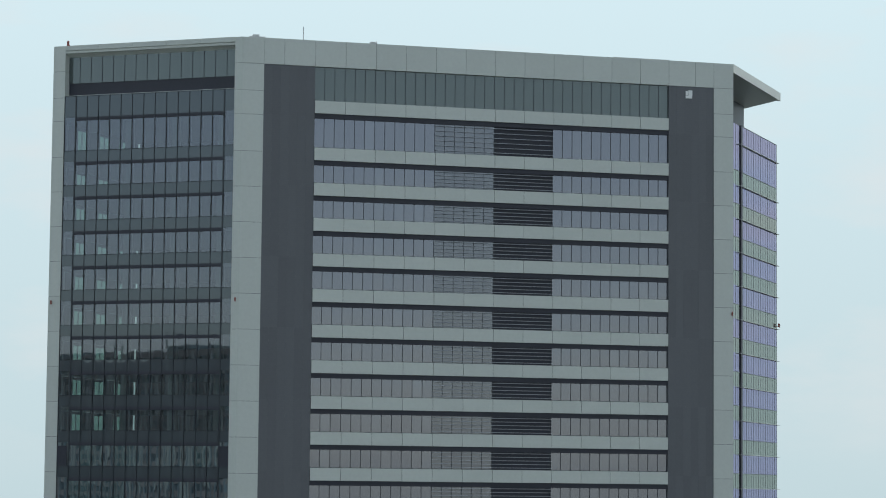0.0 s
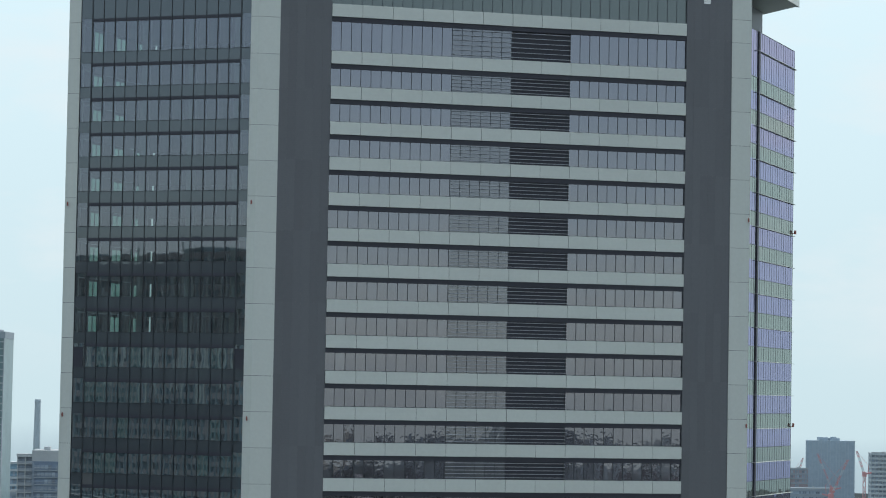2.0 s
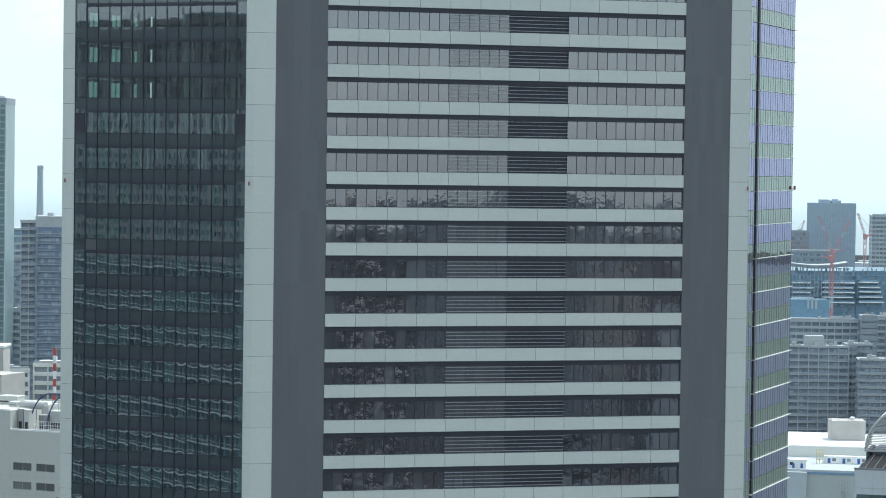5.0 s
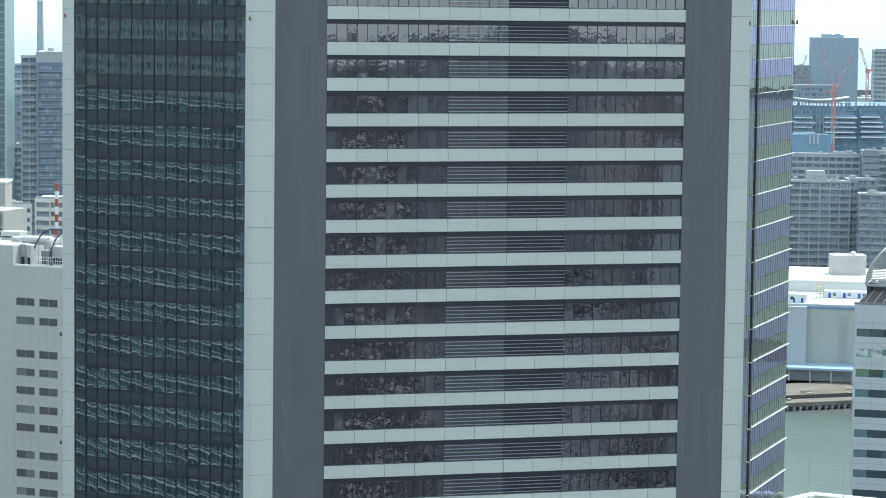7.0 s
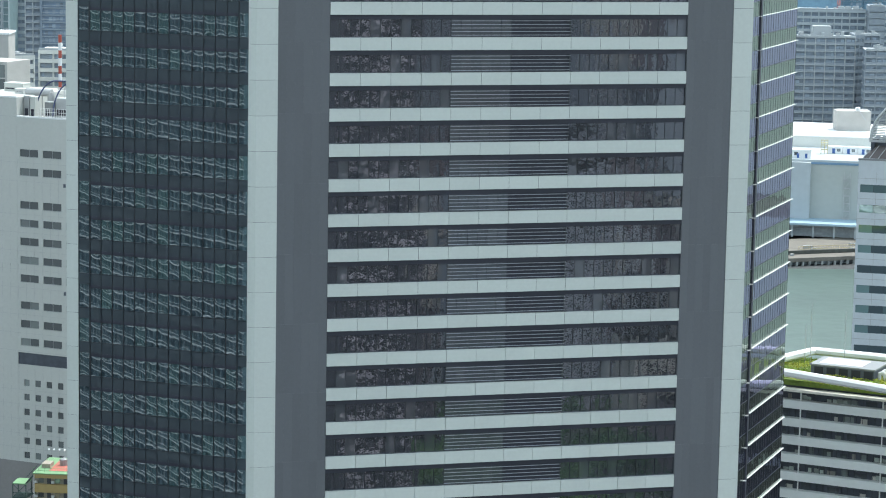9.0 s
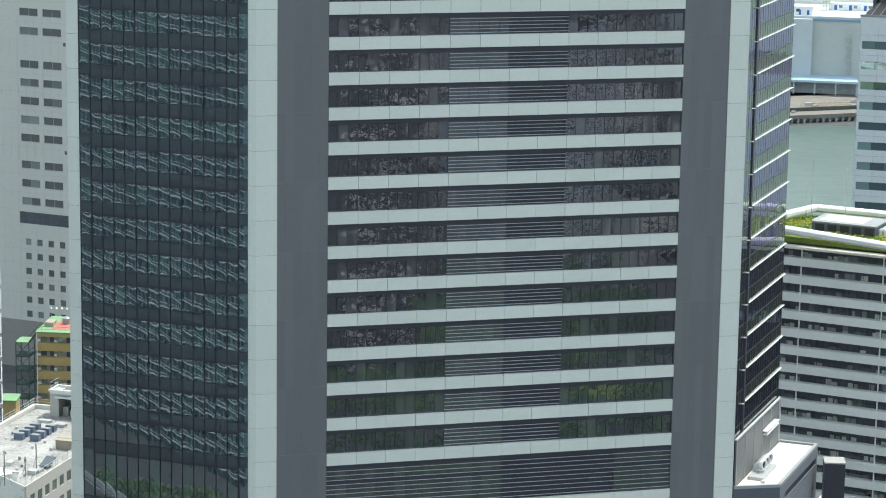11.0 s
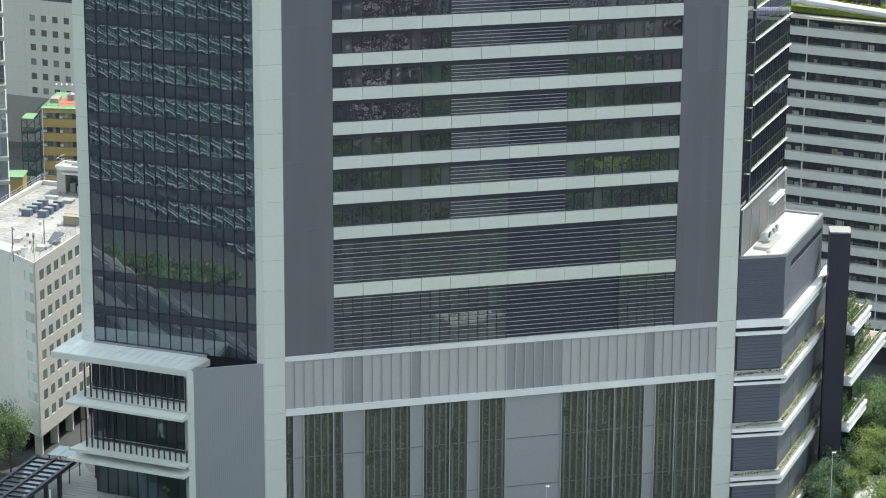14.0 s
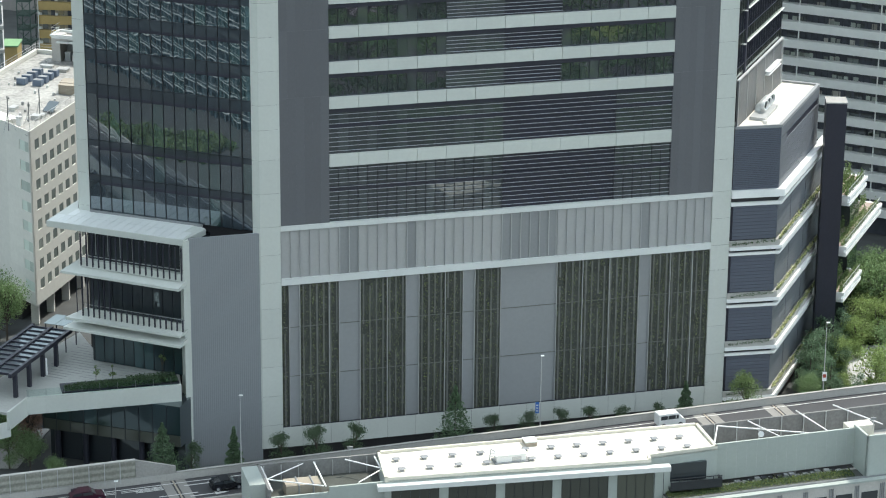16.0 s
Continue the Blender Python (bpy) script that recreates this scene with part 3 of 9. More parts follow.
FINS = [1.12, 2.6, 6.7, 8.1, 11.05, 14.9, 17.55, 19.4, 23.15, 25.7, 27.4, 31.15, 39.3, 43.1, 47.05, 51.45, 53.12, 56.1, 59.4]
g = Geo()
g.fbox(FRONT, 0.08, 61.95, -0.8, -0.45, 4.75, 25.55)
back_wall = part("base_wall", g, M_GREYPANEL, tower, "grey panel wall behind climbing plants")
edges = [0.08] + [v for ab in GREEN for v in ab] + [61.95]
for a, b in zip(edges[::2], edges[1::2]):
    if b - a > 0.3:
        for z0, z1 in ((4.75, 12.15), (12.15, 19.3), (19.3, 25.55)):
            piece("panel", M_GREYPANEL, back_wall, FRONT, a + 0.02, b - 0.02, -0.5, -0.30, z0 + 0.015, z1 - 0.015)
for u in FINS:
    piece("fin", M_FIN, back_wall, FRONT, u - 0.05, u + 0.05, -0.5, -0.05, 4.75, 25.55)
rng = random.Random(11)
for a, b in GREEN:
    board, strips, leaves, yellow = Geo(), Geo(), Geo(), Geo()
    board.fbox(FRONT, a, b, -0.55, -0.35, 4.75, 25.5)
    bed = part("planting_board", board, M_SOIL, tower)
    u = a + 0.35
    while u < b - 0.2:
        w = rng.uniform(0.20, 0.30)
        zz = 4.8
        while zz < 25.0:
            h = rng.uniform(1.0, 4.5)
            if rng.random() < 0.93:
                strips.fbox(FRONT, u, min(u + w * rng.uniform(0.75, 1.0), b), -0.36, -0.24, zz, min(zz + h - 0.05, 25.4))
            zz += h
        u += rng.uniform(0.88, 0.98)
    stuff(part("trellis_strip", strips, M_STRIP, bed))
    for _ in range(int((b - a) * 20.7 * 44)):
        uu, zz = rng.uniform(a, b), rng.uniform(4.8, 25.4)
        if math.sin(uu * 4.7 + 0.6 * math.sin(zz)) + rng.uniform(-0.9, 0.9) < -0.35:
            continue
        (yellow if rng.random() < 0.11 else leaves).leaf(FRONT.at(uu, -0.27 + rng.uniform(-0.08, 0.12), zz), 0.10, rng)
    stuff(part("creeper", leaves, M_MOSS, bed, "brown-green climbing plants"))
    stuff(part("creeper_tips", yellow, M_LEAFLIGHT, bed))
for z in (12.15, 19.3):
    g = Geo()
    g.fbox(FRONT, 0.1, 61.9, -0.3, -0.22, z - 0.05, z + 0.05)
    part("cross_rail", g, M_STRIP, tower)
g = Geo()
g.fbox(FRONT, 0.08, 61.95, -0.7, -0.05, 1.75, 4.75)
plinth = part("plinth", g, M_DARK, tower)
edges = [0.08, 2.85] + [B0 + PANEL_W * k for k in range(13)] + [58.9, 61.95]
for a, b in zip(edges[:-1], edges[1:]):
    piece("panel", M_PANEL, plinth, FRONT, a + 0.02, b - 0.02, -0.6, 0.0, 1.75, 4.7)
# Near-black inset: the gap's shade is in its colour.
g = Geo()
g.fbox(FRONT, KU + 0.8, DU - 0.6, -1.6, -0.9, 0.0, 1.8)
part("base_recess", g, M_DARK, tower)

# left side: dark green curtain wall
COLS = [-25.6, -23.95] + [-23.95 + 1.647 * k for k in range(1, 13)] + [-2.53, -1.1]
lev = [201.2] + LEVELS[1:] + [43.6, 38.6]
joined_vision, joined_span, joined_clear = Geo(), Geo(), Geo()
for i, top in enumerate(lev):
    nxt = lev[i + 1] if i + 1 < len(lev) else 33.4
    s = 2.85 if i == 0 else (1.5 if nxt > 33.5 and i < len(lev) - 2 else 0.9)
    low = top - s
    frame_geo, strip = Geo(), Geo()
    for k, u in enumerate(COLS):
        wide = 0.08 if k in (1, len(COLS) - 2) else 0.032
        frame_geo.fbox(LEFT, u - wide, u + wide, -0.7, -0.03, nxt, top)
    frame_geo.fbox(LEFT, -25.6, -1.1, -0.7, -0.03, top - 0.06, top)
    frame_ob = part("curtain_frame", frame_geo, M_MULLION, tower)
    strip.fbox(LEFT, -23.95, -2.53, -0.7, -0.08, low - 0.45, low)
    part("vent_strip", strip, M_DARK, tower)
    for k in range(len(COLS) - 1):
        u0, u1 = COLS[k] + 0.055, COLS[k + 1] - 0.055
        edge = k in (0, len(COLS) - 2)
        zl = low if edge else low - 0.45
        if 12 <= i < 22:
            piece("spandrel_pane", M_LSPAN, frame_ob, LEFT, u0, u1, -0.5, -0.10, low, top - 0.06)
            piece("pane", M_LGLASS, frame_ob, LEFT, u0, u1, -0.5, -0.14, nxt, zl)
        else:
            joined_span.quad(LEFT.at(u0, -0.10, low), LEFT.at(u1, -0.10, low), LEFT.at(u1, -0.10, top - 0.06), LEFT.at(u0, -0.10, top - 0.06))
            (joined_clear if i < 9 else joined_vision).quad(LEFT.at(u0, -0.14, nxt), LEFT.at(u1, -0.14, nxt), LEFT.at(u1, -0.14, zl), LEFT.at(u0, -0.14, zl))
stuff(part("curtain_panes", joined_vision, M_LGLASS, tower, "green-tinted reflecting curtain wall panes", True))
stuff(part("clear_curtain_panes", joined_clear, M_LCLEAR, tower, "clear grey-green curtain wall panes", True))
# open office floors behind the clear panes: slabs, columns, and a side wall with tall windows
M_SLAB = surface("pale_office_ceiling", (0.42, 0.43, 0.43), 0.8)
M_OFFICECOL = surface("pale_office_column", (0.46, 0.49, 0.48), 0.7)
side_wall, office_cols = Geo(), Geo()
WEST = Face(LEFT.xy(-26.85, -0.8), 69.6)
OPENINGS = [(4.6, 8.7), (11.0, 15.1), (17.4, 21.4)]
for i, top in enumerate(lev[:9]):
    nxt = lev[i + 1]
    head = top - (3.3 if i == 0 else 1.95)
    g = Geo()
    g.prism([LEFT.xy(-26.9, -0.72), LEFT.xy(-1.2, -0.72), LEFT.xy(-6.1, -23.9), LEFT.xy(-26.9, -23.9)], head + 0.02, top - 0.02)
    part("office_slab", g, M_SLAB, tower)
    edges = [0.0] + [v for ab in OPENINGS for v in ab] + [23.2]
    for a, b in zip(edges[::2], edges[1::2]):
        side_wall.fbox(WEST, a, b, -0.12, 0.0, nxt, head)
    for a, b in OPENINGS:
        side_wall.fbox(WEST, a, b, -0.3, 0.0, head - 0.35, head)
        side_wall.fbox(WEST, (a + b) / 2 - 0.05, (a + b) / 2 + 0.05, -0.1, 0.0, nxt, head - 0.35)
    for u in (-17.2, -10.4, -3.9):
        office_cols.fbox(LEFT, u, u + 0.95, -2.2, -1.2, nxt, head)
side_panes = Geo()
for i in range(9):
    for a, b in OPENINGS:
        z0, z1 = lev[i + 1], lev[i] - 2.3
        side_panes.quad(WEST.at(a, -0.05, z0), WEST.at(b, -0.05, z0), WEST.at(b, -0.05, z1), WEST.at(a, -0.05, z1))
part("office_side_panes", side_panes, glazing("tinted_side_glass", (0.02, 0.03, 0.03), (0.7, 0.8, 0.8), 0.02, 0.5, 0.002, 0.003, 0.0, (0.03, 0.06, 0.06), 0.0, (0.46, 0.66, 0.58)), tower, "tinted panes of the side windows")
part("office_side_wall", side_wall, surface("grey_office_wall", (0.10, 0.105, 0.11), 0.8), tower, "dark side wall with tall office windows")
part("office_column", office_cols, M_OFFICECOL, tower, "pale office columns behind the glass")
stuff(part("curtain_spandrel_rest", joined_span, M_LSPAN, tower, "dark spandrel glass panes", True))
for u in (-25.6, -2.5):
    g = Geo()
    g.fbox(LEFT, u, u + 1.4, -0.3, -0.06, 152.75, 155.4)
    part("black_panel", g, M_DARK, tower)
# set-back crown glazing of the left side
g = Geo()
g.fbox(LEFT, -25.6, -1.1, -1.6, -0.5, 201.2, 201.32)
part("gutter_ledge", g, M_TRIM, tower)
g = Geo()
g.fbox(LEFT, -25.6, -1.1, -1.7, -1.2, 201.3, 203.0)
part("crown_recess", g, M_DARK, tower)
g = Geo()
CC = [-25.66] + [-24.0 + 1.637 * k for k in range(15)]
for u in CC:
    g.fbox(LEFT, u - 0.035, u + 0.035, -1.5, -1.06, 203.0, 206.9)
crown_frame = part("crown_frame", g, M_MULLION, tower)
for a, b in zip(CC[:-1], CC[1:]):
    piece("opaque_pane", M_TOPGLASS, crown_frame, LEFT, a + 0.035, b - 0.035, -1.5, -1.1, 203.0, 206.9)

# right side: violet glass with sun shelves
RC = [0.3, 1.6, 2.9, 4.1] + [4.9 + 1.38 * k for k in range(16)]
joined_blue, joined_olive = Geo(), Geo()
rl = [z - (max(0.0, z - 135) * 0.004 if z < 199 else 0.0) for z in LEVELS] + [50.0]
for i, top in enumerate(rl[:-1]):
    nxt = rl[i + 1]
    frame_geo = Geo()
    for u in RC:
        frame_geo.fbox(RIGHT, u - 0.03, u + 0.03, -0.5, -0.06, nxt, top)
    frame_geo.fbox(RIGHT, 0.1, 25.6, -0.5, -0.04, top - 0.05, top + 0.03)
    frame_ob = part("curtain_frame", frame_geo, M_MULLION, tower)
    g = Geo()
    low = top - (2.63 if i == 0 else 2.0)
    g.fbox(RIGHT, 5.0, 26.2, -0.1, 0.2, low - 0.05, low)
    shelf = part("sun_shelf", g, M_PANEL, tower, "white projecting sun shelf")
    g = Geo()
    g.fbox(RIGHT, 3.2, 3.9, -0.1, 0.3, low - 0.08, low)
    part("shelf_bracket", g, M_FINDARK, shelf)
    for k in range(len(RC) - 1):
        if k == 3:
            continue
        u0, u1 = RC[k] + 0.05, RC[k + 1] - 0.05
        span_mat, g_span = (M_RGLASS, joined_blue) if i == 0 else (M_RSPAN, joined_olive)
        if 10 <= i < 18:
            piece("spandrel_pane", span_mat, frame_ob, RIGHT, u0, u1, -0.4, -0.08, low, top - 0.05)
            piece("pane", M_RGLASS, frame_ob, RIGHT, u0, u1, -0.4, -0.08, nxt, low)
        else:
            g_span.quad(RIGHT.at(u0, -0.08, low), RIGHT.at(u1, -0.08, low), RIGHT.at(u1, -0.08, top - 0.05), RIGHT.at(u0, -0.08, top - 0.05))
            joined_blue.quad(RIGHT.at(u0, -0.08, nxt), RIGHT.at(u1, -0.08, nxt), RIGHT.at(u1, -0.08, low), RIGHT.at(u0, -0.08, low))
stuff(part("violet_panes", joined_blue, M_RGLASS, tower, "violet-blue coated glass panes", True))
stuff(part("olive_panes", joined_olive, M_RSPAN, tower, "olive coated spandrel panes", True))
g = Geo()
g.fbox(RIGHT, 4.1, 4.9, -0.6, 0.08, 50.0, 200.1)
part("column", g, M_DARK, tower, "dark upright rail on the violet side")
g = Geo()
g.fbox(RIGHT, 0.8, 32.6, -12.0, -6.6, 199.9, 206.9)
part("plant_room", g, M_LOUVRE2, tower, "louvred rooftop plant room")

# aircraft warning lights, roof antennas
for F, u, o, z in [(F, u, o, z) for z in (173.8, 146.3) for F, u, o in ((LEFT, -26.85, 0.2), (LEFT, -0.45, 0.2), (FRONT, 64.55, 0.2), (RIGHT, 25.45, 0.25), (RIGHT, 25.95, 0.25))]:
    g = Geo()
    c = F.at(u, o, z)
    g.tube([(c, 0.10), (c + Vector((0, 0, 0.4)), 0.11), (c + Vector((0, 0, 0.55)), 0.06)], 8)
    g.beam(c + Vector((0, 0, 0.1)), F.at(u, -0.1, z + 0.1), 0.05)
    part("warning_light", g, M_BEACON, tower, "small red warning light")
for u, n_dir, h in ((5.4, FRONT, 1.9), (15.2, FRONT, 0.5)):
    g = Geo()
    c = n_dir.at(u, -1.0, TOP)
    g.beam(c, c + Vector((0, 0, h)), 0.06, 6)
    g.beam(c + Vector((-0.1, 0, h - 0.3)), c + Vector((0.1, 0, h - 0.3)), 0.04)
    part("antenna", g, M_STEEL, tower)
g = Geo()
c = LEFT.at(-25.6, -0.6, TOP)
g.tube([(c, 0.16), (c + Vector((0, 0, 0.2)), 0.2), (c + Vector((0, 0, 0.4)), 0.14), (c + Vector((0, 0, 0.65)), 0.17), (c + Vector((0, 0, 0.8)), 0.05)], 8)
part("beacon", g, M_BEACON, tower, "red roof beacon")
g = Geo()
g.fbox(FRONT, -1.8, 0.3, -1.6, -0.4, TOP, TOP + 0.18)
g.fbox(FRONT, -1.3, -0.5, -1.5, -0.6, TOP + 0.18, TOP + 0.45)
g.fbox(FRONT, 14.3, 15.0, -1.4, -0.6, TOP, TOP + 0.35)
g.fbox(FRONT, 48.0, 56.0, -1.2, -1.1, TOP + 0.2, TOP + 0.26)
part("roof_hatch", g, M_STEEL, tower)


# ---- ground ----
g = Geo()
g.quad((-6000, -6000, 0), (6000, -6000, 0), (6000, 6000, 0), (-6000, 6000, 0))
setting("ground", g, M_GROUND, "grey city ground between the buildings", "ground")


# ---- plants and trees ----
def crown_geo(rng, h, r, n, leaf, lumps=9, low=0.35):
    """Leaf clumps gathered in uneven lumps round limbs."""
    g, limbs = Geo(), []
    for k in range(lumps):
        a = rng.uniform(0, 2 * math.pi)
        zz = rng.uniform(low, 0.92)
        rr = r * rng.uniform(0.25, 0.75) * (1.15 - abs(zz - 0.5))
        limbs.append((Vector((rr * math.cos(a), rr * math.sin(a), zz * h)), r * rng.uniform(0.34, 0.55)))
    limbs.append((Vector((0, 0, h * 0.9)), r * 0.35))
    for _ in range(n):
        c, s = rng.choice(limbs)
        d = Vector((rng.gauss(0, 1), rng.gauss(0, 1), rng.gauss(0, 0.8)))
        d = d.normalized() * s * rng.uniform(0.35, 1.05)
        g.leaf(c + d, leaf, rng)
    return g, limbs


def make_tree(name, label, seed, h, r, n, leaf, material, lumps=9, low=0.35):
    rng = random.Random(seed)
    ob = thing(name, label, "tree")
    g, limbs = crown_geo(rng, h, r, n, leaf, lumps, low)
    t = Geo()
    t.tube([((0, 0, 0), 0.035 * h * 0.55), ((0.05, 0, h * 0.35), 0.022 * h * 0.6), ((0, 0.04, h * 0.85), 0.01 * h * 0.5)], 7)
    for c, _ in limbs:
        t.beam((0, 0, c.z * 0.6), c, 0.008 * h, 4)
    part("trunk", t, M_TRUNK, ob)
    part("crown", g, material, ob)
    return ob


def conifer(name, label, seed, h, r, n, leaf, material):
    rng = random.Random(seed)
    ob = thing(name, label, "tree")
    g, t = Geo(), Geo()
    t.tube([((0, 0, 0), 0.12), ((0, 0, h * 0.95), 0.03)], 6)
    for _ in range(n):
        k = rng.random() ** 0.7
        z = h * (0.12 + 0.88 * (1 - k))
        tier = 0.75 + 0.25 * math.sin(z * 5.5)
        rr = r * k * tier * rng.uniform(0.5, 1.05) + 0.08
        a = rng.uniform(0, 2 * math.pi)
        g.leaf((rr * math.cos(a), rr * math.sin(a), z), leaf, rng)
    part("trunk", t, M_TRUNK, ob)
    part("crown", g, material, ob)
    return ob


def plant_row(a, b, n, height, size, rng, g):
    """Leaf clumps along a line between two points."""
    a, b = Vector(a), Vector(b)
    for _ in range(n):
        p = a.lerp(b, rng.random())
        g.leaf(p + Vector((rng.gauss(0, 0.12), rng.gauss(0, 0.12), abs(rng.gauss(0, height)))), size, rng)


# ---- podium beside the violet side ----
PRF = Face((39.15, 359.98), 11.1)
PR1 = PRF.xy(6.75)
PRS = Face(PR1, 69.6)
podium = thing("podium_block", "slate louvre-clad podium with white ledges and planters beside the tower", "building", (*PR1, 0))


def podium_outline(out, length, inner=True):
    return [PRF.xy(-0.2, out), PRF.xy(6.75 + out * 0.55, out), PRS.xy(length, out), PRS.xy(length, -6.0), PRF.xy(-0.2, -6.0)]


g = Geo()
g.prism(podium_outline(-0.12, 23.0), 34.0, 43.0)
part("upper_block", g, M_CORE, podium)
g = Geo()
g.prism(podium_outline(-0.12, 27.6), 0.0, 33.0)
part("lower_block", g, M_CORE, podium)
g = Geo()
g.prism([PRF.xy(0.3, -0.4), PRF.xy(6.5, -0.4), PRS.xy(22.5, -0.4), PRS.xy(22.5, -6.0), PRF.xy(0.3, -6.0)], 43.0, 43.05)
part("roof", g, M_ROOFWHITE, podium, "bright white podium roof")
g = Geo()
g.fbox(PRF, 0.0, 6.9, -0.4, 0.05, 42.95, 43.35)
g.fbox(PRS, 0.0, 23.0, -0.45, 0.05, 42.9, 43.35)
g.fbox(PRS, 22.5, 23.0, -6.0, -0.45, 42.9, 43.35)
part("parapet", g, M_FINDARK, podium)


def slats(parent, F, u0, u1, z0, z1, material, pitch=0.46, gap=0.05):
    n = int((z1 - z0) / pitch)
    for k in range(n):
        z = z0 + (z1 - z0) * k / n
        piece("slat", material, parent, F, u0, u1, -0.12, 0.0, z + gap, z + (z1 - z0) / n)


g = Geo()
g.fbox(PRF, 0.0, 6.7, -0.25, -0.10, 34.0, 42.95)
wall = part("louvre_wall", g, M_BLACK, podium, "louvre wall coloured dark for its shaded side")
slats(wall, PRF, 0.0, 6.72, 34.0, 42.95, M_LOUVRE, 0.27, 0.06)
g = Geo()
g.fbox(PRS, 0.0, 23.0, -0.25, -0.10, 34.0, 42.9)
wall = part("louvre_wall", g, M_BLACK, podium, "louvre wall coloured paler for its sunny side")
for z0, z1 in ((34.0, 40.4), (41.3, 42.9)):
    slats(wall, PRS, 0.02, 23.0, z0, z1, M_LOUVRE2, 0.36)
piece("slat", M_LOUVRE2, wall, PRS, 0.02, 3.4, -0.12, 0.0, 40.4, 41.3)
piece("slat", M_LOUVRE2, wall, PRS, 22.3, 23.0, -0.12, 0.0, 40.4, 41.3)
rng = random.Random(21)


def ledge(zt, zb, out, length):
    g = Geo()
    g.prism([PRF.xy(-0.15, out * 0.45), PRF.xy(6.75 + out * 0.4, out * 0.45), PRS.xy(0.1, out), PRS.xy(length, out), PRS.xy(length, -0.3), PRS.xy(0.2, -0.3), PRF.xy(6.5, -0.3), PRF.xy(-0.15, -0.3)], zb, zt)
    return g


part("ledge", ledge(34.0, 32.9, 0.9, 27.9), M_WHITE, podium, "white ledge over the louvres")
part("ledge", ledge(32.2, 31.7, 0.55, 27.7), M_WHITE, podium)
for zt in (26.5, 18.65, 11.3, 3.6):
    planter = part("planter", ledge(zt - 0.9, zt - 1.4, 0.85, 27.7), M_WHITE, podium, "white planter ledge with pale flowering plants")
    part("planter_edge", ledge(zt - 1.8, zt - 2.2, 0.62, 27.7), M_WHITE, planter)
    part("upstand", ledge(zt - 0.05, zt - 0.9, 0.55, 27.7), M_PALECONC, planter)
    g, y = Geo(), Geo()
    plant_row(PRS.at(0.2, 0.45, zt - 0.1), PRS.at(27.4, 0.45, zt - 0.1), 900, 0.28, 0.13, rng, g)
    plant_row(PRS.at(0.2, 0.5, zt + 0.05), PRS.at(27.4, 0.5, zt + 0.05), 700, 0.28, 0.12, rng, y)
    plant_row(PRF.at(0.2, 0.3, zt - 0.6), PRF.at(6.7, 0.3, zt - 0.25), 300, 0.22, 0.10, rng, g)
    stuff(part("planting", g, M_LEAFDARK, planter))
    stuff(part("blossom", y, surface("pale_yellow_flowers", (0.42, 0.42, 0.20), 0.7, 0, 0.5, 3, 0.3, 0.3) if zt == 26.5 else bpy.data.materials["pale_yellow_flowers"], planter))
for z0, z1 in ((26.6, 31.75), (18.7, 24.72), (11.35, 16.87), (3.65, 9.52)):
    g = Geo()
    g.fbox(PRF, 0.0, 6.7, -0.25, -0.10, z0, z1)
    wall = part("louvre_wall", g, M_BLACK, podium)
    slats(wall, PRF, 0.25, 6.7, z0, z1, M_LOUVRE, 0.5)
    g = Geo()
    g.fbox(PRS, 0.0, 27.6, -0.25, -0.10, z0, z1)
    wall = part("louvre_wall", g, M_BLACK, podium)
    for a, b in ((0.05, 8.0), (8.25, 17.0), (17.25, 27.5)):
        slats(wall, PRS, a, b, z0, z1, M_LOUVRE2, 0.5)
g = Geo()
g.fbox(PRS, 0.0, 27.0, -0.2, 0.0, 0.0, 2.2)
part("base_wall", g, surface("red_brown_base_slats", (0.10, 0.05, 0.04), 0.6), podium)

# mesh screen between the tower and the podium roof
g = Geo()
g.fbox(RIGHT, 0.2, 25.4, 0.10, 0.30, 43.1, 49.9)
screen = part("screen", g, M_SCREEN, tower, "grey metal mesh screen")
g = Geo()
g.fbox(RIGHT, 0.1, 25.5, 0.05, 0.42, 49.9, 50.08)
g.fbox(RIGHT, 25.3, 25.55, 0.05, 0.42, 43.1, 49.9)
for k in range(6):
    g.fbox(RIGHT, 0.4 + 4.9 * k, 0.5 + 4.9 * k, 0.28, 0.36, 43.1, 49.9)
part("screen_frame", g, M_STEEL, screen)
g = Geo()
for z in (46.9, 47.4):
    g.fbox(RIGHT, 15.2, 22.5, 0.3, 1.0, z, z + 0.12)
part("awning", g, M_WHITE, screen)
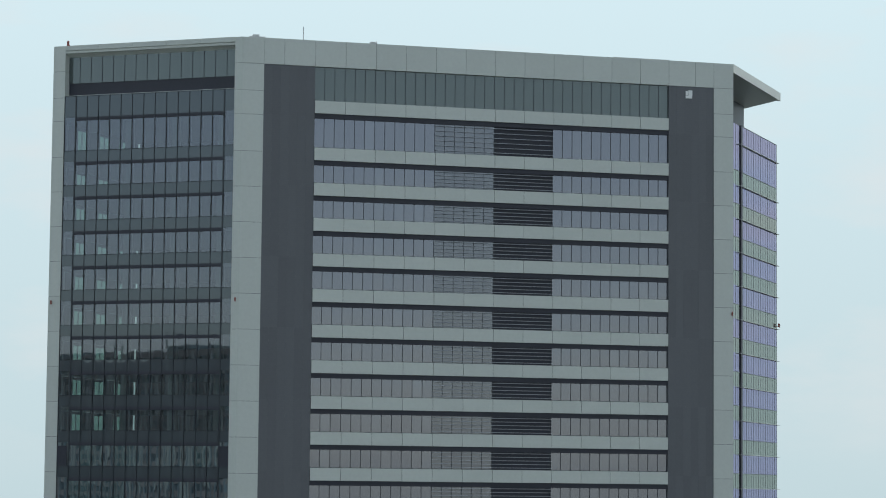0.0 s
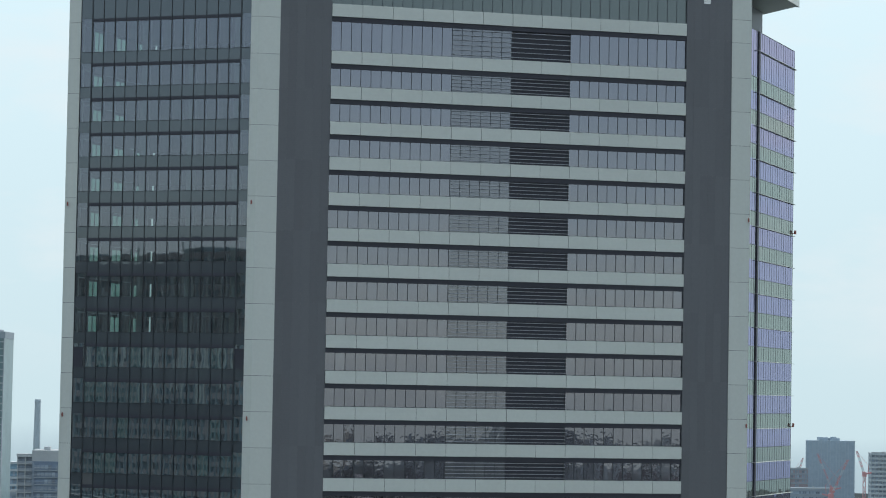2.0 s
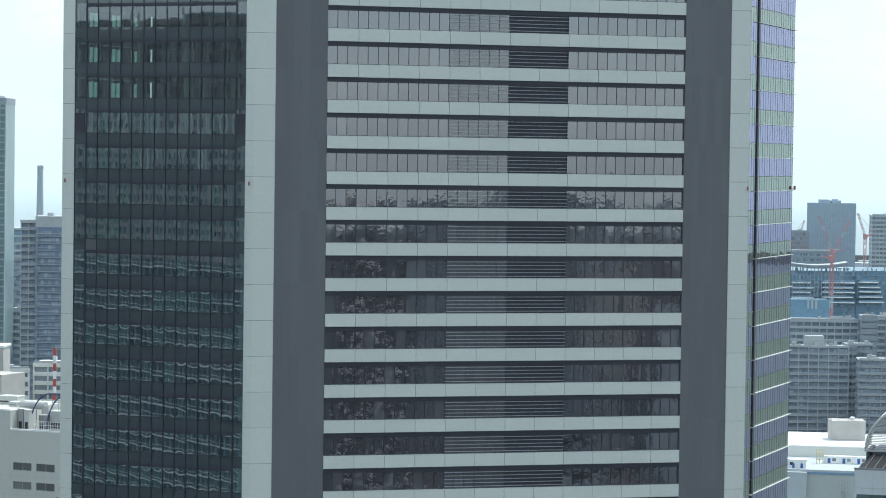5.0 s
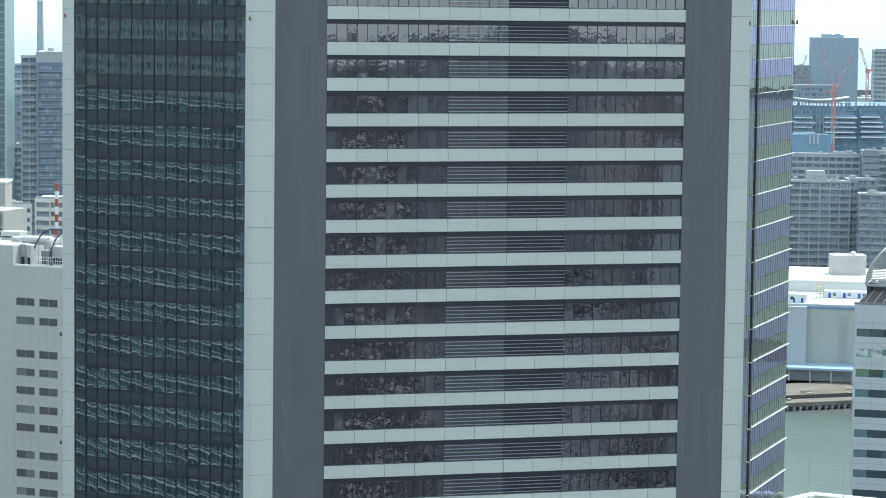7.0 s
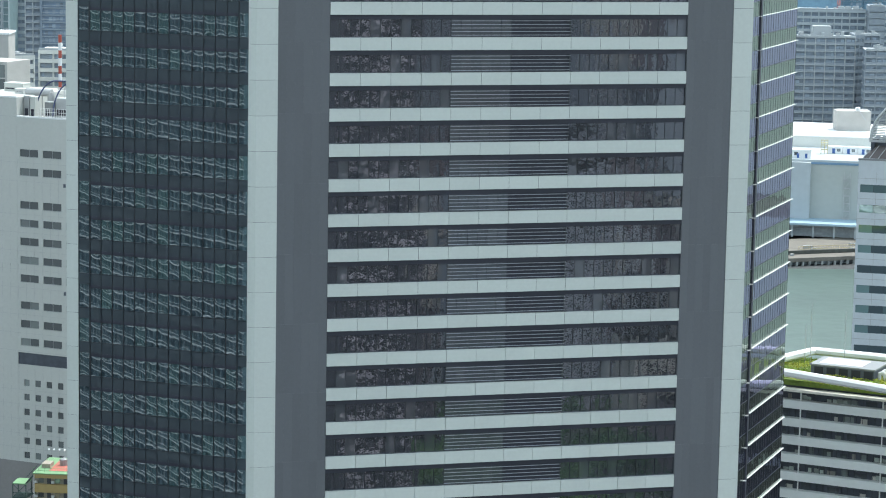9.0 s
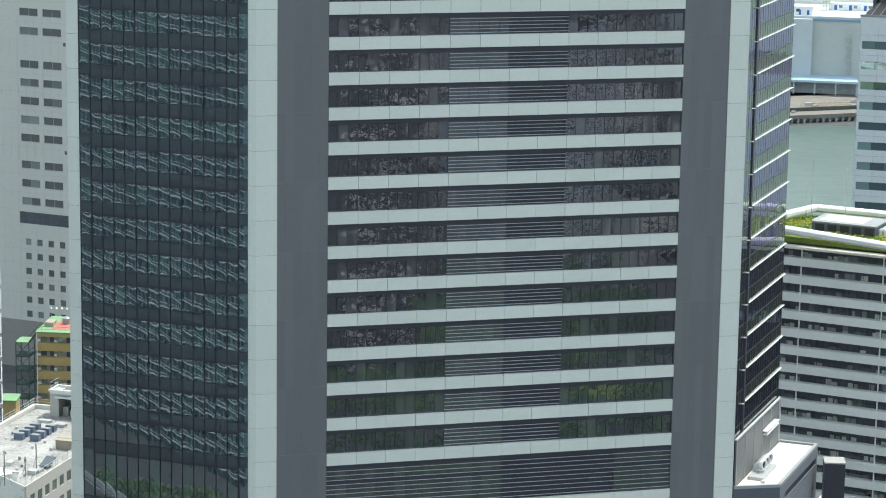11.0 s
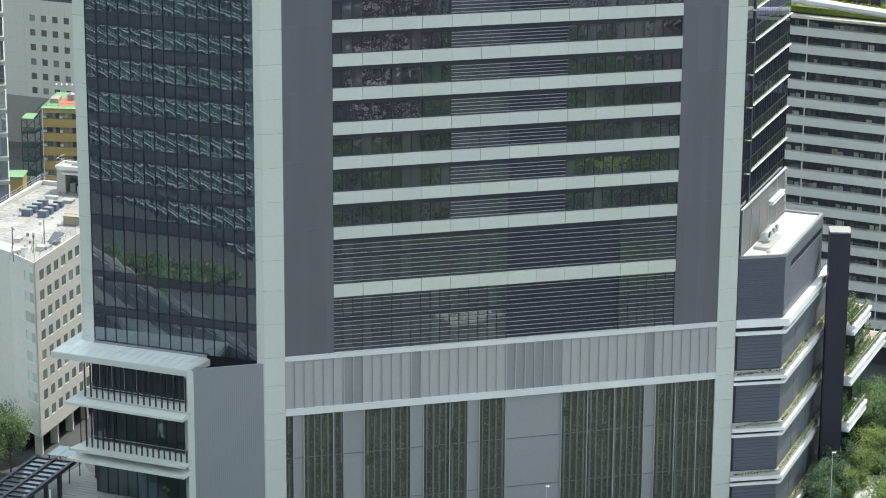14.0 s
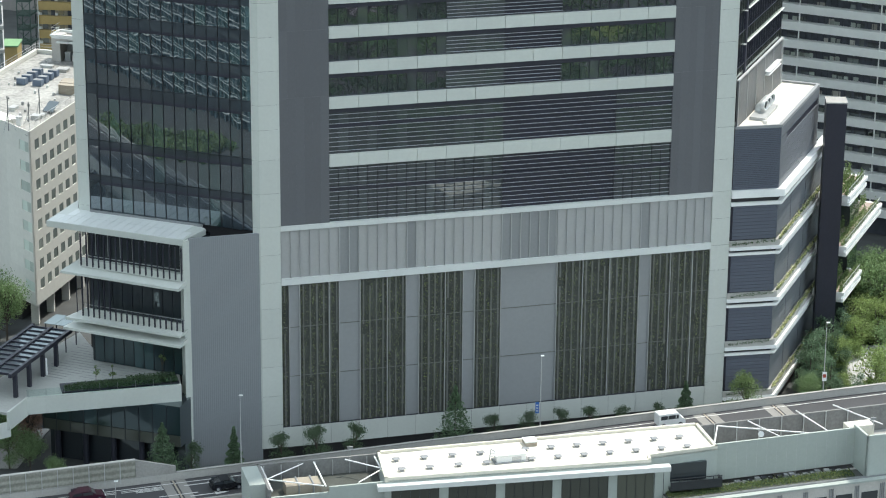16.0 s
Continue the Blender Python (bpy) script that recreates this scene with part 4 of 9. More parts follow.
# duct elbows on the podium roof
for k in range(3):
    duct = thing("roof_duct", "white round ventilation duct on the podium roof", "duct", (43.05 + 0.63 * k, 367.6 + 1.76 * k, 43.3), "ducts on the podium roof")
    b = Vector(duct.location)
    way = Vector((0.8, -0.6, 0))
    g, lip, mouth = Geo(), Geo(), Geo()
    bend = [b + way * (0.95 - 0.95 * math.cos(radians(15 * j))) + Vector((0, 0, 0.1 + 1.15 * math.sin(radians(15 * j)))) for j in range(7)]
    for p0, p1 in zip(bend[:-1], bend[1:]):
        g.beam(p0, p1 + (p1 - p0) * 0.12, 0.5, 16)
    part("elbow", g, M_TRIM, duct)
    end = bend[-1]
    for j in range(16):
        a0, a1 = 2 * math.pi * j / 16, 2 * math.pi * (j + 1) / 16
        side = Vector((0.6, 0.8, 0))
        ring = [end + way * d + (side * math.cos(a) + Vector((0, 0, 1)) * math.sin(a)) * r for d in (0.0, 0.45) for r in (0.62, 0.74) for a in (a0, a1)]
        lip.hexa([ring[0], ring[1], ring[3], ring[2]], [ring[4], ring[5], ring[7], ring[6]])
    part("lip", lip, M_WHITE, duct)
    mouth.beam(end + way * 0.02, end + way * 0.1, 0.64, 16)
    part("mouth", mouth, M_MULLION, duct, "shaded duct mouth")
curb = thing("duct_curb", "low white equipment plinth under the ducts", "plinth", (*PRF.xy(3.4, -4.3), 43.05))
g = Geo()
g.prism([(41.56, 364.56), (43.69, 363.62), (46.3, 370.9), (44.2, 372.0)], 43.05, 43.5)
part("slab", g, M_FIN, curb)
g = Geo()
g.fbox(PRF, 4.6, 5.1, -2.2, -1.7, 43.05, 43.45)
part("box", g, M_STEEL, curb)

# tall black wall and the planted balconies behind it
BW = Face((54.45, 379.2), -3.0)
black_wall = thing("black_wall", "tall free-standing black clad wall with a grey cap", "wall", (54.45, 379.2, 0))
g = Geo()
g.fbox(BW, 0.0, 3.0, -3.2, 0.0, 0.0, 41.3)
part("slab", g, M_BLACK, black_wall)
g = Geo()
g.fbox(BW, -0.05, 3.05, -3.25, 0.05, 41.3, 41.5)
part("cap", g, M_CONCRETE, black_wall)
BALC = Face((58.5, 380.6), 68.4)
terrace = thing("terrace_block", "dark podium rear with white planted terraces", "building", (60, 398, 0))
g = Geo()
g.prism([(58.0, 390.0), (60.4, 389.4), (62.8, 396.0), (59.5, 399.0)], 0.0, 24.0)
part("wall", g, M_DARKGLASS, terrace)
for zt, length, start in ((26.5, 10.6, 0.3), (18.65, 22.6, -0.1), (11.3, 11.0, 0.0)):
    b = Geo()
    b.fbox(BALC, start, start + length, -4.5, 0.0, zt - 1.5, zt - 0.45)
    b.fbox(BALC, start, start + length + 0.3, -4.5, 0.3, zt - 1.5, zt - 0.95)
    b.fbox(BALC, start, start + length + 0.5, -4.5, 0.35, zt - 0.45, zt + 0.05)
    slab = part("balcony", b, M_WHITE, terrace, "white terrace slab")
    b = Geo()
    b.fbox(BALC, start + 0.2, start + length - 0.2, -4.3, -0.3, zt + 0.05, zt + 0.09)
    part("deck", b, surface("pale_pink_deck", (0.36, 0.29, 0.25), 0.8) if zt > 26 else bpy.data.materials["pale_pink_deck"], slab)
    b = Geo()
    plant_row(BALC.at(start, -0.3, zt + 0.1), BALC.at(start + length, -0.3, zt + 0.1), 1500, 0.5, 0.13, rng, b)
    plant_row(BALC.at(start, -2.3, zt + 0.1), BALC.at(start + length, -2.3, zt + 0.1), 1500, 0.9, 0.15, rng, b)
    plant_row(BALC.at(start, -1.2, zt + 0.1), BALC.at(start + length * 0.8, -1.2, zt + 0.1), 1300, 0.5, 0.13, rng, b)
    plant_row(BALC.at(start, -3.4, zt + 0.1), BALC.at(start + length * 0.7, -3.4, zt + 0.1), 1300, 0.8, 0.15, rng, b)
    stuff(part("planting", b, M_LEAF, slab))
    b = Geo()
    for k in range(int(length)):
        p = BALC.at(start + k + 0.4, 0.1, zt)
        b.beam(p, p + Vector((0, 0, 1.1)), 0.04)
    b.beam(BALC.at(start, 0.1, zt + 1.1), BALC.at(start + length, 0.1, zt + 1.1), 0.04)
    part("railing", b, M_STEEL, slab)

# ---- podium below the dark curtain wall ----
PL = Face((-36.35, 337.3), -22.6)
lp = thing("entrance_podium", "glazed entrance podium with white canopies and dark upright fins", "building", (-40, 342, 0))
g = Geo()
g.fbox(FRONT, -12.5, -2.78, -0.5, -0.12, 0.0, 33.25)
part("ribbed_wall", g, M_PODWALL, lp, "grey upright-ribbed metal wall")
g = Geo()
g.prism([FRONT.xy(-13.35, 0.1), FRONT.xy(-12.45, 0.02), FRONT.xy(-12.45, -3.0), FRONT.xy(-13.35, -3.0)], 0.0, 33.0)
part("frame_post", g, M_PANEL, lp, "white edge post")
g = Geo()
g.prism([FRONT.xy(-12.5, -0.5), FRONT.xy(-2.9, -0.5), LEFT.xy(-1.4, 0.1), LEFT.xy(-8.5, 0.1)], 0.0, 30.5)
part("block", g, M_BLACK, lp)
CANOPY = [Vector((-55.35, 346.2)), Vector((-36.0, 338.55)), Vector((-33.4, 343.4)), LEFT.xy(-9.0, 0.05), LEFT.xy(-27.5, 0.05), Vector((-52.2, 355.6))]
g = Geo()
g.prism(CANOPY, 32.35, 33.18)
canopy = part("canopy", g, M_PANEL, lp, "broad pale canopy over the entrance podium")
CF = Face((-36.0, 338.55), math.degrees(math.atan2(-7.65, 19.35)))
for k in range(17):
    piece("roof_panel", M_TRIM, canopy, CF, -20.6 + 1.2 * k + 0.03, -20.6 + 1.2 * (k + 1) - 0.03, -3.1 + 0.0, -0.05, 33.18, 33.26)
    if 0 < k < 16:
        piece("roof_panel", M_TRIM, canopy, CF, -20.6 + 1.2 * k + 0.03, -20.6 + 1.2 * (k + 1) - 0.03, -6.2, -3.16, 33.18, 33.26)
g = Geo()
g.fbox(LEFT, -25.5, -8.5, -0.02, 0.35, 33.2, 33.5)
part("gutter", g, M_FINDARK, canopy)
# storeys under the canopy: dark glass, slabs, fins, rails
M_OLIVE = glazing("olive_spandrel_panel", (0.065, 0.07, 0.06), (0.7, 0.75, 0.7), 0.02)
M_TEALPANE = glazing("teal_entrance_glass", (0.012, 0.028, 0.034), (0.7, 0.85, 0.88), 0.07, 0.5, 0.004, 0.006, 0.5, (0.03, 0.07, 0.08))
g = Geo()
g.prism([PL.xy(-15.6, -3.0), PL.xy(0.2, -3.0), PL.xy(0.2, -14.0), PL.xy(-15.6, -10.0)], 13.0, 32.3)
glass = part("glass_wall", g, M_DARKGLASS, lp, "dark glass storeys")
for k in range(11):
    piece("mullion", M_MULLION, glass, PL, -15.4 + 1.55 * k, -15.3 + 1.55 * k, -3.05, -2.9, 13.0, 32.3)
for k in range(10):
    piece("pane", M_TEALPANE, glass, PL, -15.28 + 1.55 * k, -13.87 + 1.55 * k, -3.02, -2.97, 13.0, 18.2)
for k in range(8):
    piece("diagonal", M_FINDARK, glass, PL, -14.6 + 1.9 * k, -14.5 + 1.9 * k, -2.95, -2.85, 28.6, 32.3)


def slab(u0, z0, z1, out, name="slab_edge", mat=None):
    g = Geo()
    g.hexa([PL.at(u0, out, z0), PL.at(0.15, out, z0), PL.at(0.15, -3.0, z0), PL.at(u0 + 1.2, -3.0, z0)],
           [PL.at(u0, out, z0 + 0.35), PL.at(0.15, out, z0 + 0.35), PL.at(0.15, -3.0, z1), PL.at(u0 + 1.2, -3.0, z1)])
    return part(name, g, mat or M_PANEL, lp, "pale projecting slab with a sloped top")


s1 = slab(-18.0, 26.65, 27.9, 0.85)
s2 = slab(-17.6, 19.95, 20.6, 0.7)
slab(-17.9, 18.55, 19.4, 0.9)
for z0, z1, zf, ob, n in ((27.9, 29.0, 32.3, s1, 18), (20.6, 21.9, 26.3, s2, 19)):
    g = Geo()
    g.fbox(PL, -15.6, 0.1, -0.75, -0.62, z0 - 0.4, z1 - 0.45)
    upstand = part("upstand", g, M_PANEL, ob)
    g = Geo()
    g.fbox(PL, -15.6, 0.1, -0.72, -0.66, z1 + 0.1, z1 + 0.2)
    part("handrail", g, M_FINDARK, upstand)
    for k in range(n):
        u = -15.5 + 15.4 * k / (n - 1)
        tall = zf if (z0 > 25 or k < 6) else z1 + 0.15
        piece("fin", M_BLACK, ob, PL, u - 0.07, u + 0.07, -0.62, -0.40, z0 - 0.2, tall)
g = Geo()
for k in range(5):
    p = PL.at(-16.8 + 0.3 * k, -1.2 - 0.9 * k, 20.4)
    g.beam(p, p + Vector((0, 0, 6.0)), 0.09)
    p = PL.at(-15.9 + 0.3 * k, -1.2 - 0.9 * k, 27.6)
    g.beam(p, p + Vector((0, 0, 4.7)), 0.09)
part("end_fins", g, M_BLACK, lp)
# terrace with hedge and glass rail
TZ = 12.9
TERR = [Vector((-36.6, 337.3)), Vector((-38.0, 346.0)), Vector((-50.0, 350.0)), Vector((-53.0, 357.0)), Vector((-66.0, 330.0)), Vector((-58.6, 327.0)), Vector((-56.9, 332.0))]
g = Geo()
g.prism([TERR[6], TERR[0], TERR[1], TERR[2], TERR[3], TERR[4], TERR[5]], TZ - 0.35, TZ - 0.02)
deck = part("terrace", g, surface("weathered_terrace_paving", (0.375, 0.385, 0.365), 0.75, 0, 0.2, 3.0, 0.12), lp, "pale paved roof terrace")
TF = Face(TERR[6], math.degrees(math.atan2(5.3, 20.3)))
g = Geo()
g.fbox(TF, 0.0, 21.0, -0.3, 0.05, 10.55, TZ + 0.12)
part("fascia", g, M_PANEL, deck, "white terrace fascia")
g = Geo()
g.prism([TERR[5], TERR[6], TERR[6] + Vector((0.3, 0.25)), TERR[5] + Vector((0.35, 0.0))], 10.4, TZ + 0.12)
g.prism([Vector((-68.0, 320.0)), TERR[5], TERR[5] + Vector((0.4, 0.3)), Vector((-68.0, 321.0))], 9.4, 11.6)
part("fascia", g, M_PANEL, deck)
for k in range(9):
    p = TF.at(0.4 + 2.4 * k, -0.1, TZ)
    g = Geo()
    g.beam(p, p + Vector((0, 0, 1.2)), 0.035)
    part("rail_post", g, M_FINDARK, deck)
g = Geo()
g.fbox(TF, 0.2, 20.5, -0.12, -0.08, TZ + 0.12, TZ + 1.15)
rail = part("glass_rail", g, M_CLEAR, deck, "clear glass terrace rail")
rng = random.Random(33)
for k in range(16):
    u0 = -20.5 + rng.uniform(0, 1.5)
    while u0 < -1.0:
        w = rng.uniform(1.6, 4.6)
        q = PL.xy(min(u0 + w, -0.6), 4.6 - 0.85 * k)
        if (q - TF.p).dot(TF.n) < -3.4 and q.x < -37.5:
            piece("paving_strip", M_FINDARK, deck, PL, u0, u0 + w, 4.55 - 0.85 * k, 4.63 - 0.85 * k, TZ - 0.02, TZ + 0.004)
        u0 += w + rng.uniform(0.3, 1.4)
for k in range(8):
    piece("fascia_panel", M_PANEL, deck, TF, 0.05 + 2.6 * k, 2.62 + 2.6 * k, 0.05, 0.08, 10.6, TZ + 0.1)
hedge = thing("hedge", "low clipped dark green hedge along the terrace edge", "hedge", (*TF.xy(12, -1.6), TZ - 0.02))
g = Geo()
for _ in range(8000):
    u = rng.uniform(5.2, 20.6)
    wide = 2.2 if u < 14 else 3.2
    o = -0.5 - wide * rng.random()
    g.leaf(TF.at(u, o, TZ + 0.1 + rng.uniform(0, 0.62) * min(1.0, 0.3 + (u - 5.0) * 0.3)), 0.12, rng)
part("foliage", g, M_LEAFDARK, hedge)
g = Geo()
g.fbox(TF, 5.0, 20.8, -3.6, -0.45, TZ - 0.02, TZ + 0.3)
part("planter", g, M_BLACK, hedge)
for u, o, h in ((10.0, -4.4, 2.2), (12.3, -4.6, 2.0), (19.0, -4.2, 3.0)):
    ob = make_tree("shrub", "small slender shrub on the terrace", int(u * 10), h, 0.7, 160, 0.10, M_LEAF, 5, 0.3)
    ob.location = TF.at(u, o, TZ - 0.02)
post = thing("bollard_light", "slim white marker post on the terrace", "post", (-55.3, 340.6, TZ - 0.02))
g = Geo()
g.tube([((-55.3, 340.6, TZ - 0.02), 0.16), ((-55.3, 340.6, TZ + 2.3), 0.16), ((-55.3, 340.6, TZ + 2.45), 0.1)], 10)
part("shaft", g, M_WHITE, post)
# lower storey under the terrace
LF = Face((-56.2, 341.2), -17.5)
g = Geo()
g.fbox(LF, 0.3, 20.5, -5.0, -1.6, 0.0, 4.7)
part("entrance_glass", g, M_DARKGLASS, lp, "dark recessed entrance glass")
g = Geo()
g.fbox(LF, 0.0, 20.5, -5.0, -0.12, 4.7, 10.6)
low_wall = part("lower_glass_wall", g, M_DARKGLASS, lp, "dark shaded glass storey under the terrace")
for k in range(10):
    piece("mullion", M_MULLION, low_wall, LF, 2.05 * k, 2.05 * k + 0.1, -0.12, 0.06, 4.7, 10.6)
    piece("spandrel_pane", M_OLIVE, low_wall, LF, 2.05 * k + 0.1, 2.05 * k + 2.05, -0.14, 0.0, 4.75, 6.3)
    piece("pane", M_TEALPANE, low_wall, LF, 2.05 * k + 0.1, 2.05 * k + 2.05, -0.14, -0.02, 6.4, 10.6)
# Columns coloured near-black for the shade under the terrace.
for k in range(5):
    g = Geo()
    c = LF.at(1.8 + 4.2 * k, -0.8, 0)
    g.tube([(c, 0.42), (c + Vector((0, 0, 4.7)), 0.42)], 12)
    part("column", g, M_DARK, lp)
g = Geo()
g.prism([(-72, 338), (-59.5, 338), (-57, 352), (-72, 352)], 0.0, 0.08)
setting("plaza", g, M_CONCRETE, "pale paved plaza beside the entrance podium", "pavement")
# pergola
pg = thing("pergola", "dark steel pergola with a glass roof on the terrace", "pergola", (-57, 342, TZ - 0.02))
PGF = Face((-58.2, 331.5), 71.5)
for k in range(4):
    piece("column", M_BLACK, pg, PGF, 0.7 + 4.0 * k, 1.2 + 4.0 * k, -0.6, -0.1, TZ - 0.02, 16.2)
    piece("column", M_BLACK, pg, PGF, 0.7 + 4.0 * k, 1.2 + 4.0 * k, -6.2, -5.7, TZ - 0.02, 16.2)
for o in (-0.3, -3.2, -6.1):
    g = Geo()
    g.fbox(PGF, -0.6, 17.6, o - 0.22, o + 0.22, 16.2, 16.75)
    part("beam", g, M_BLACK, pg)
for k in range(12):
    u = -0.1 + 1.55 * k
    piece("rafter", M_BLACK, pg, PGF, u - 0.09, u + 0.09, -6.3, -0.3, 16.35, 16.7)
for k in range(2):
    piece("glass_pane", M_GLASSRAIL, pg, PGF, 17.8, 21.6, -4.6 + 1.75 * k, -2.9 + 1.75 * k, 16.85, 16.9)
g = Geo()
for u in (18.0, 21.2):
    for o in (-4.4, -1.4):
        g.beam(PGF.at(u, o, TZ - 0.02 if u < 19 else 0.0), PGF.at(u, o, 16.85), 0.09, 6)
part("canopy_post", g, M_BLACK, pg)
for k in range(11):
    piece("glass_pane", M_DARKGLASS, pg, PGF, 0.02 + 1.55 * k, 1.42 + 1.55 * k, -5.9, -3.42, 16.50, 16.54)
    piece("glass_pane", M_DARKGLASS, pg, PGF, 0.02 + 1.55 * k, 1.42 + 1.55 * k, -2.98, -0.52, 16.50, 16.54)


# ---- elevated expressway ----
HW = Face((-26.8, 317.6), 18.95)
g = Geo()
g.fbox(HW, -160, 260, -0.1, 9.0, 7.6, 9.0)
setting("road", g, M_ASPHALT, "grey asphalt deck of the elevated expressway", "road")
g = Geo()
g.fbox(HW, -160, 260, 0.4, 8.5, 5.6, 7.6)
setting("road_girder", g, M_CONCRETE, "concrete girder under the expressway", "girder")
HWU = [-160 + 10 * k for k in range(43)]
for name, o0, o1, zt in (("barrier_far", -0.35, 0.0, 10.0), ("barrier_near", 8.7, 9.05, 10.0)):
    g = Geo()
    g.fbox(HW, -160, 260, o0 + 0.02, o1 - 0.02, 7.2, zt - 0.03)
    wall = setting(name, g, M_CONCRETE, "weathered concrete expressway barrier", "barrier")
    for a in HWU[:-1]:
        piece("barrier_panel", M_PALECONC, wall, HW, a + 0.02, a + 9.98, o0, o1, 7.3, zt)
    g = Geo()
    g.fbox(HW, -160, 260, o0 - 0.06, o1 + 0.06, zt, zt + 0.08)
    cap = mesh_object("coping", g, M_CONCRETE)
    cap.parent = wall
for k in range(9):
    pier = thing("expressway_pier", "concrete pier carrying the expressway", "pier", HW.at(-150 + 45 * k, 4.5, 0), "expressway piers")
    g = Geo()
    g.fbox(HW, -151 + 45 * k, -149 + 45 * k, 3.0, 6.0, 0, 5.0)
    part("shaft", g, M_CONCRETE, pier)
    g = Geo()
    g.fbox(HW, -151.2 + 45 * k, -148.8 + 45 * k, 1.0, 8.0, 4.6, 5.6)
    part("cap_beam", g, M_CONCRETE, pier)
g = Geo()
for k in range(52):
    g.fbox(HW, -156 + 8 * k, -151 + 8 * k, 4.4, 4.58, 9.0, 9.008)
setting("lane_marking", g, M_PAINT, "white dashed lane line", "road marking")
for o in (0.9, 8.0):
    g = Geo()
    g.fbox(HW, -160, 260, o, o + 0.16, 9.0, 9.008)
    setting("lane_marking", g, M_PAINT, "white edge line of the expressway", "road marking")
for u in (-9.3, 64.5, 74.8):
    g = Geo()
    g.fbox(HW, u - 1.6, u - 0.35, 0.0, 8.7, 9.0, 9.006)
    g.fbox(HW, u + 0.35, u + 1.6, 0.0, 8.7, 9.0, 9.006)
    setting("road_joint", g, M_JOINT, "pale concrete strips beside an expansion joint", "road joint")
    g = Geo()
    g.fbox(HW, u - 0.12, u + 0.12, 0.0, 8.7, 9.0, 9.012)
    setting("expansion_joint", g, M_EQUIP, "worn yellowish expansion joint", "road joint")
g = Geo()
for u in (-33.0, -8.2):
    for o in (2.05, 5.4):
        g.hexa([HW.at(u, o - 0.1, 9.003), HW.at(u + 3.2, o - 0.1, 9.003), HW.at(u + 3.2, o + 0.1, 9.003), HW.at(u, o + 0.1, 9.003)][::-1], [HW.at(u, o - 0.1, 9.01), HW.at(u + 3.2, o - 0.1, 9.01), HW.at(u + 3.2, o + 0.1, 9.01), HW.at(u, o + 0.1, 9.01)][::-1])
        g.prism([HW.xy(u + 3.2, o - 0.45), HW.xy(u + 3.2, o + 0.45), HW.xy(u + 5.0, o)][::-1], 9.003, 9.01)
setting("road_arrow", g, M_PAINT, "white arrows painted on the lanes", "road marking")
g = Geo()
for k in range(4):
    g.fbox(HW, -14.5, -11.0, 1.45 + 0.3 * k, 1.60 + 0.3 * k, 9.003, 9.01)
for u in (-19.0, -16.3):
    g.fbox(HW, u, u + 2.1, 1.45, 1.6, 9.003, 9.01)
    g.fbox(HW, u, u + 2.1, 1.85, 2.0, 9.003, 9.01)
setting("road_bars", g, M_PAINT, "white warning bars painted on the lane", "road marking")
# noise wall
NW = thing("noise_wall", "weathered concrete noise wall panels on the barrier", "wall", HW.at(-30, -0.2, 9.0))
u = -60.0
k = 0
while u < -15.6:
    piece("panel", M_NOISEWALL, NW, HW, u + 0.03, u + 1.97, -0.42, -0.02, 9.4, 12.4)
    piece("post", M_STEEL, NW, HW, u - 0.05, u + 0.05, -0.1, 0.05, 9.4, 12.45)
    u += 2.0
g = Geo()
g.hexa([HW.at(u, -0.02, 9.4), HW.at(u + 5.2, -0.02, 9.4), HW.at(u + 5.2, -0.42, 9.4), HW.at(u, -0.42, 9.4)], [HW.at(u, -0.02, 12.4), HW.at(u + 5.2, -0.02, 10.9), HW.at(u + 5.2, -0.42, 10.9), HW.at(u, -0.42, 12.4)])
part("end_panel", g, M_CONCRETE, NW)
g = Geo()
g.fbox(HW, -60, u, -0.46, 0.02, 12.4, 12.5)
part("coping", g, M_PALECONC, NW)


def street_lamp(base, h, toward):
    ob = thing("street_lamp", "slim grey expressway lamp post with a white head", "street lamp", base, "lamp posts along the expressway")
    g = Geo()
    b = Vector(base)
    g.tube([(b, 0.08), (b + Vector((0, 0, h * 0.5)), 0.06), (b + Vector((0, 0, h)), 0.04)], 8)
    part("pole", g, M_STEEL, ob)
    g = Geo()
    top = b + Vector((0, 0, h))
    g.beam(top + Vector((0, 0, -0.05)), top + Vector((toward[0], toward[1], 0.1)), 0.05, 6)
    part("arm", g, M_STEEL, ob)
    g = Geo()
    c = top + Vector((toward[0] * 0.6, toward[1] * 0.6, 0.05))
    g.box(c.x - 0.24, c.x + 0.24, c.y - 0.13, c.y + 0.13, c.z, c.z + 0.12)
    part("head", g, M_WHITE, ob)
    return ob


street_lamp((-27.0, 317.6, 10.0), 9.6, (0.2, -0.5))
street_lamp((11.8, 330.9, 10.0), 10.2, (0.2, -0.5))
street_lamp((51.2, 344.4, 10.0), 10.2, (0.2, -0.5))
street_lamp((-41.6, 305.0, 8.9), 4.2, (0.2, -0.4))
sign = thing("road_sign", "small blue road sign with white bars on a lamp post", "sign", (11.5, 330.5, 12.0))
g = Geo()
g.box(11.1, 11.6, 330.35, 330.42, 12.2, 13.8)
part("plate", g, surface("sign_blue", (0.03, 0.13, 0.42), 0.4), sign)
g = Geo()
for z in (12.5, 12.9, 13.3):
    g.box(11.2, 11.5, 330.33, 330.35, z, z + 0.12)
part("bars", g, M_WHITE, sign)
sign = thing("road_sign", "small white road sign with a red bar on a lamp post", "sign", (51.3, 344.0, 12.0))
g = Geo()
g.box(50.9, 51.5, 343.9, 343.97, 11.8, 13.1)
part("plate", g, M_WHITE, sign)
g = Geo()
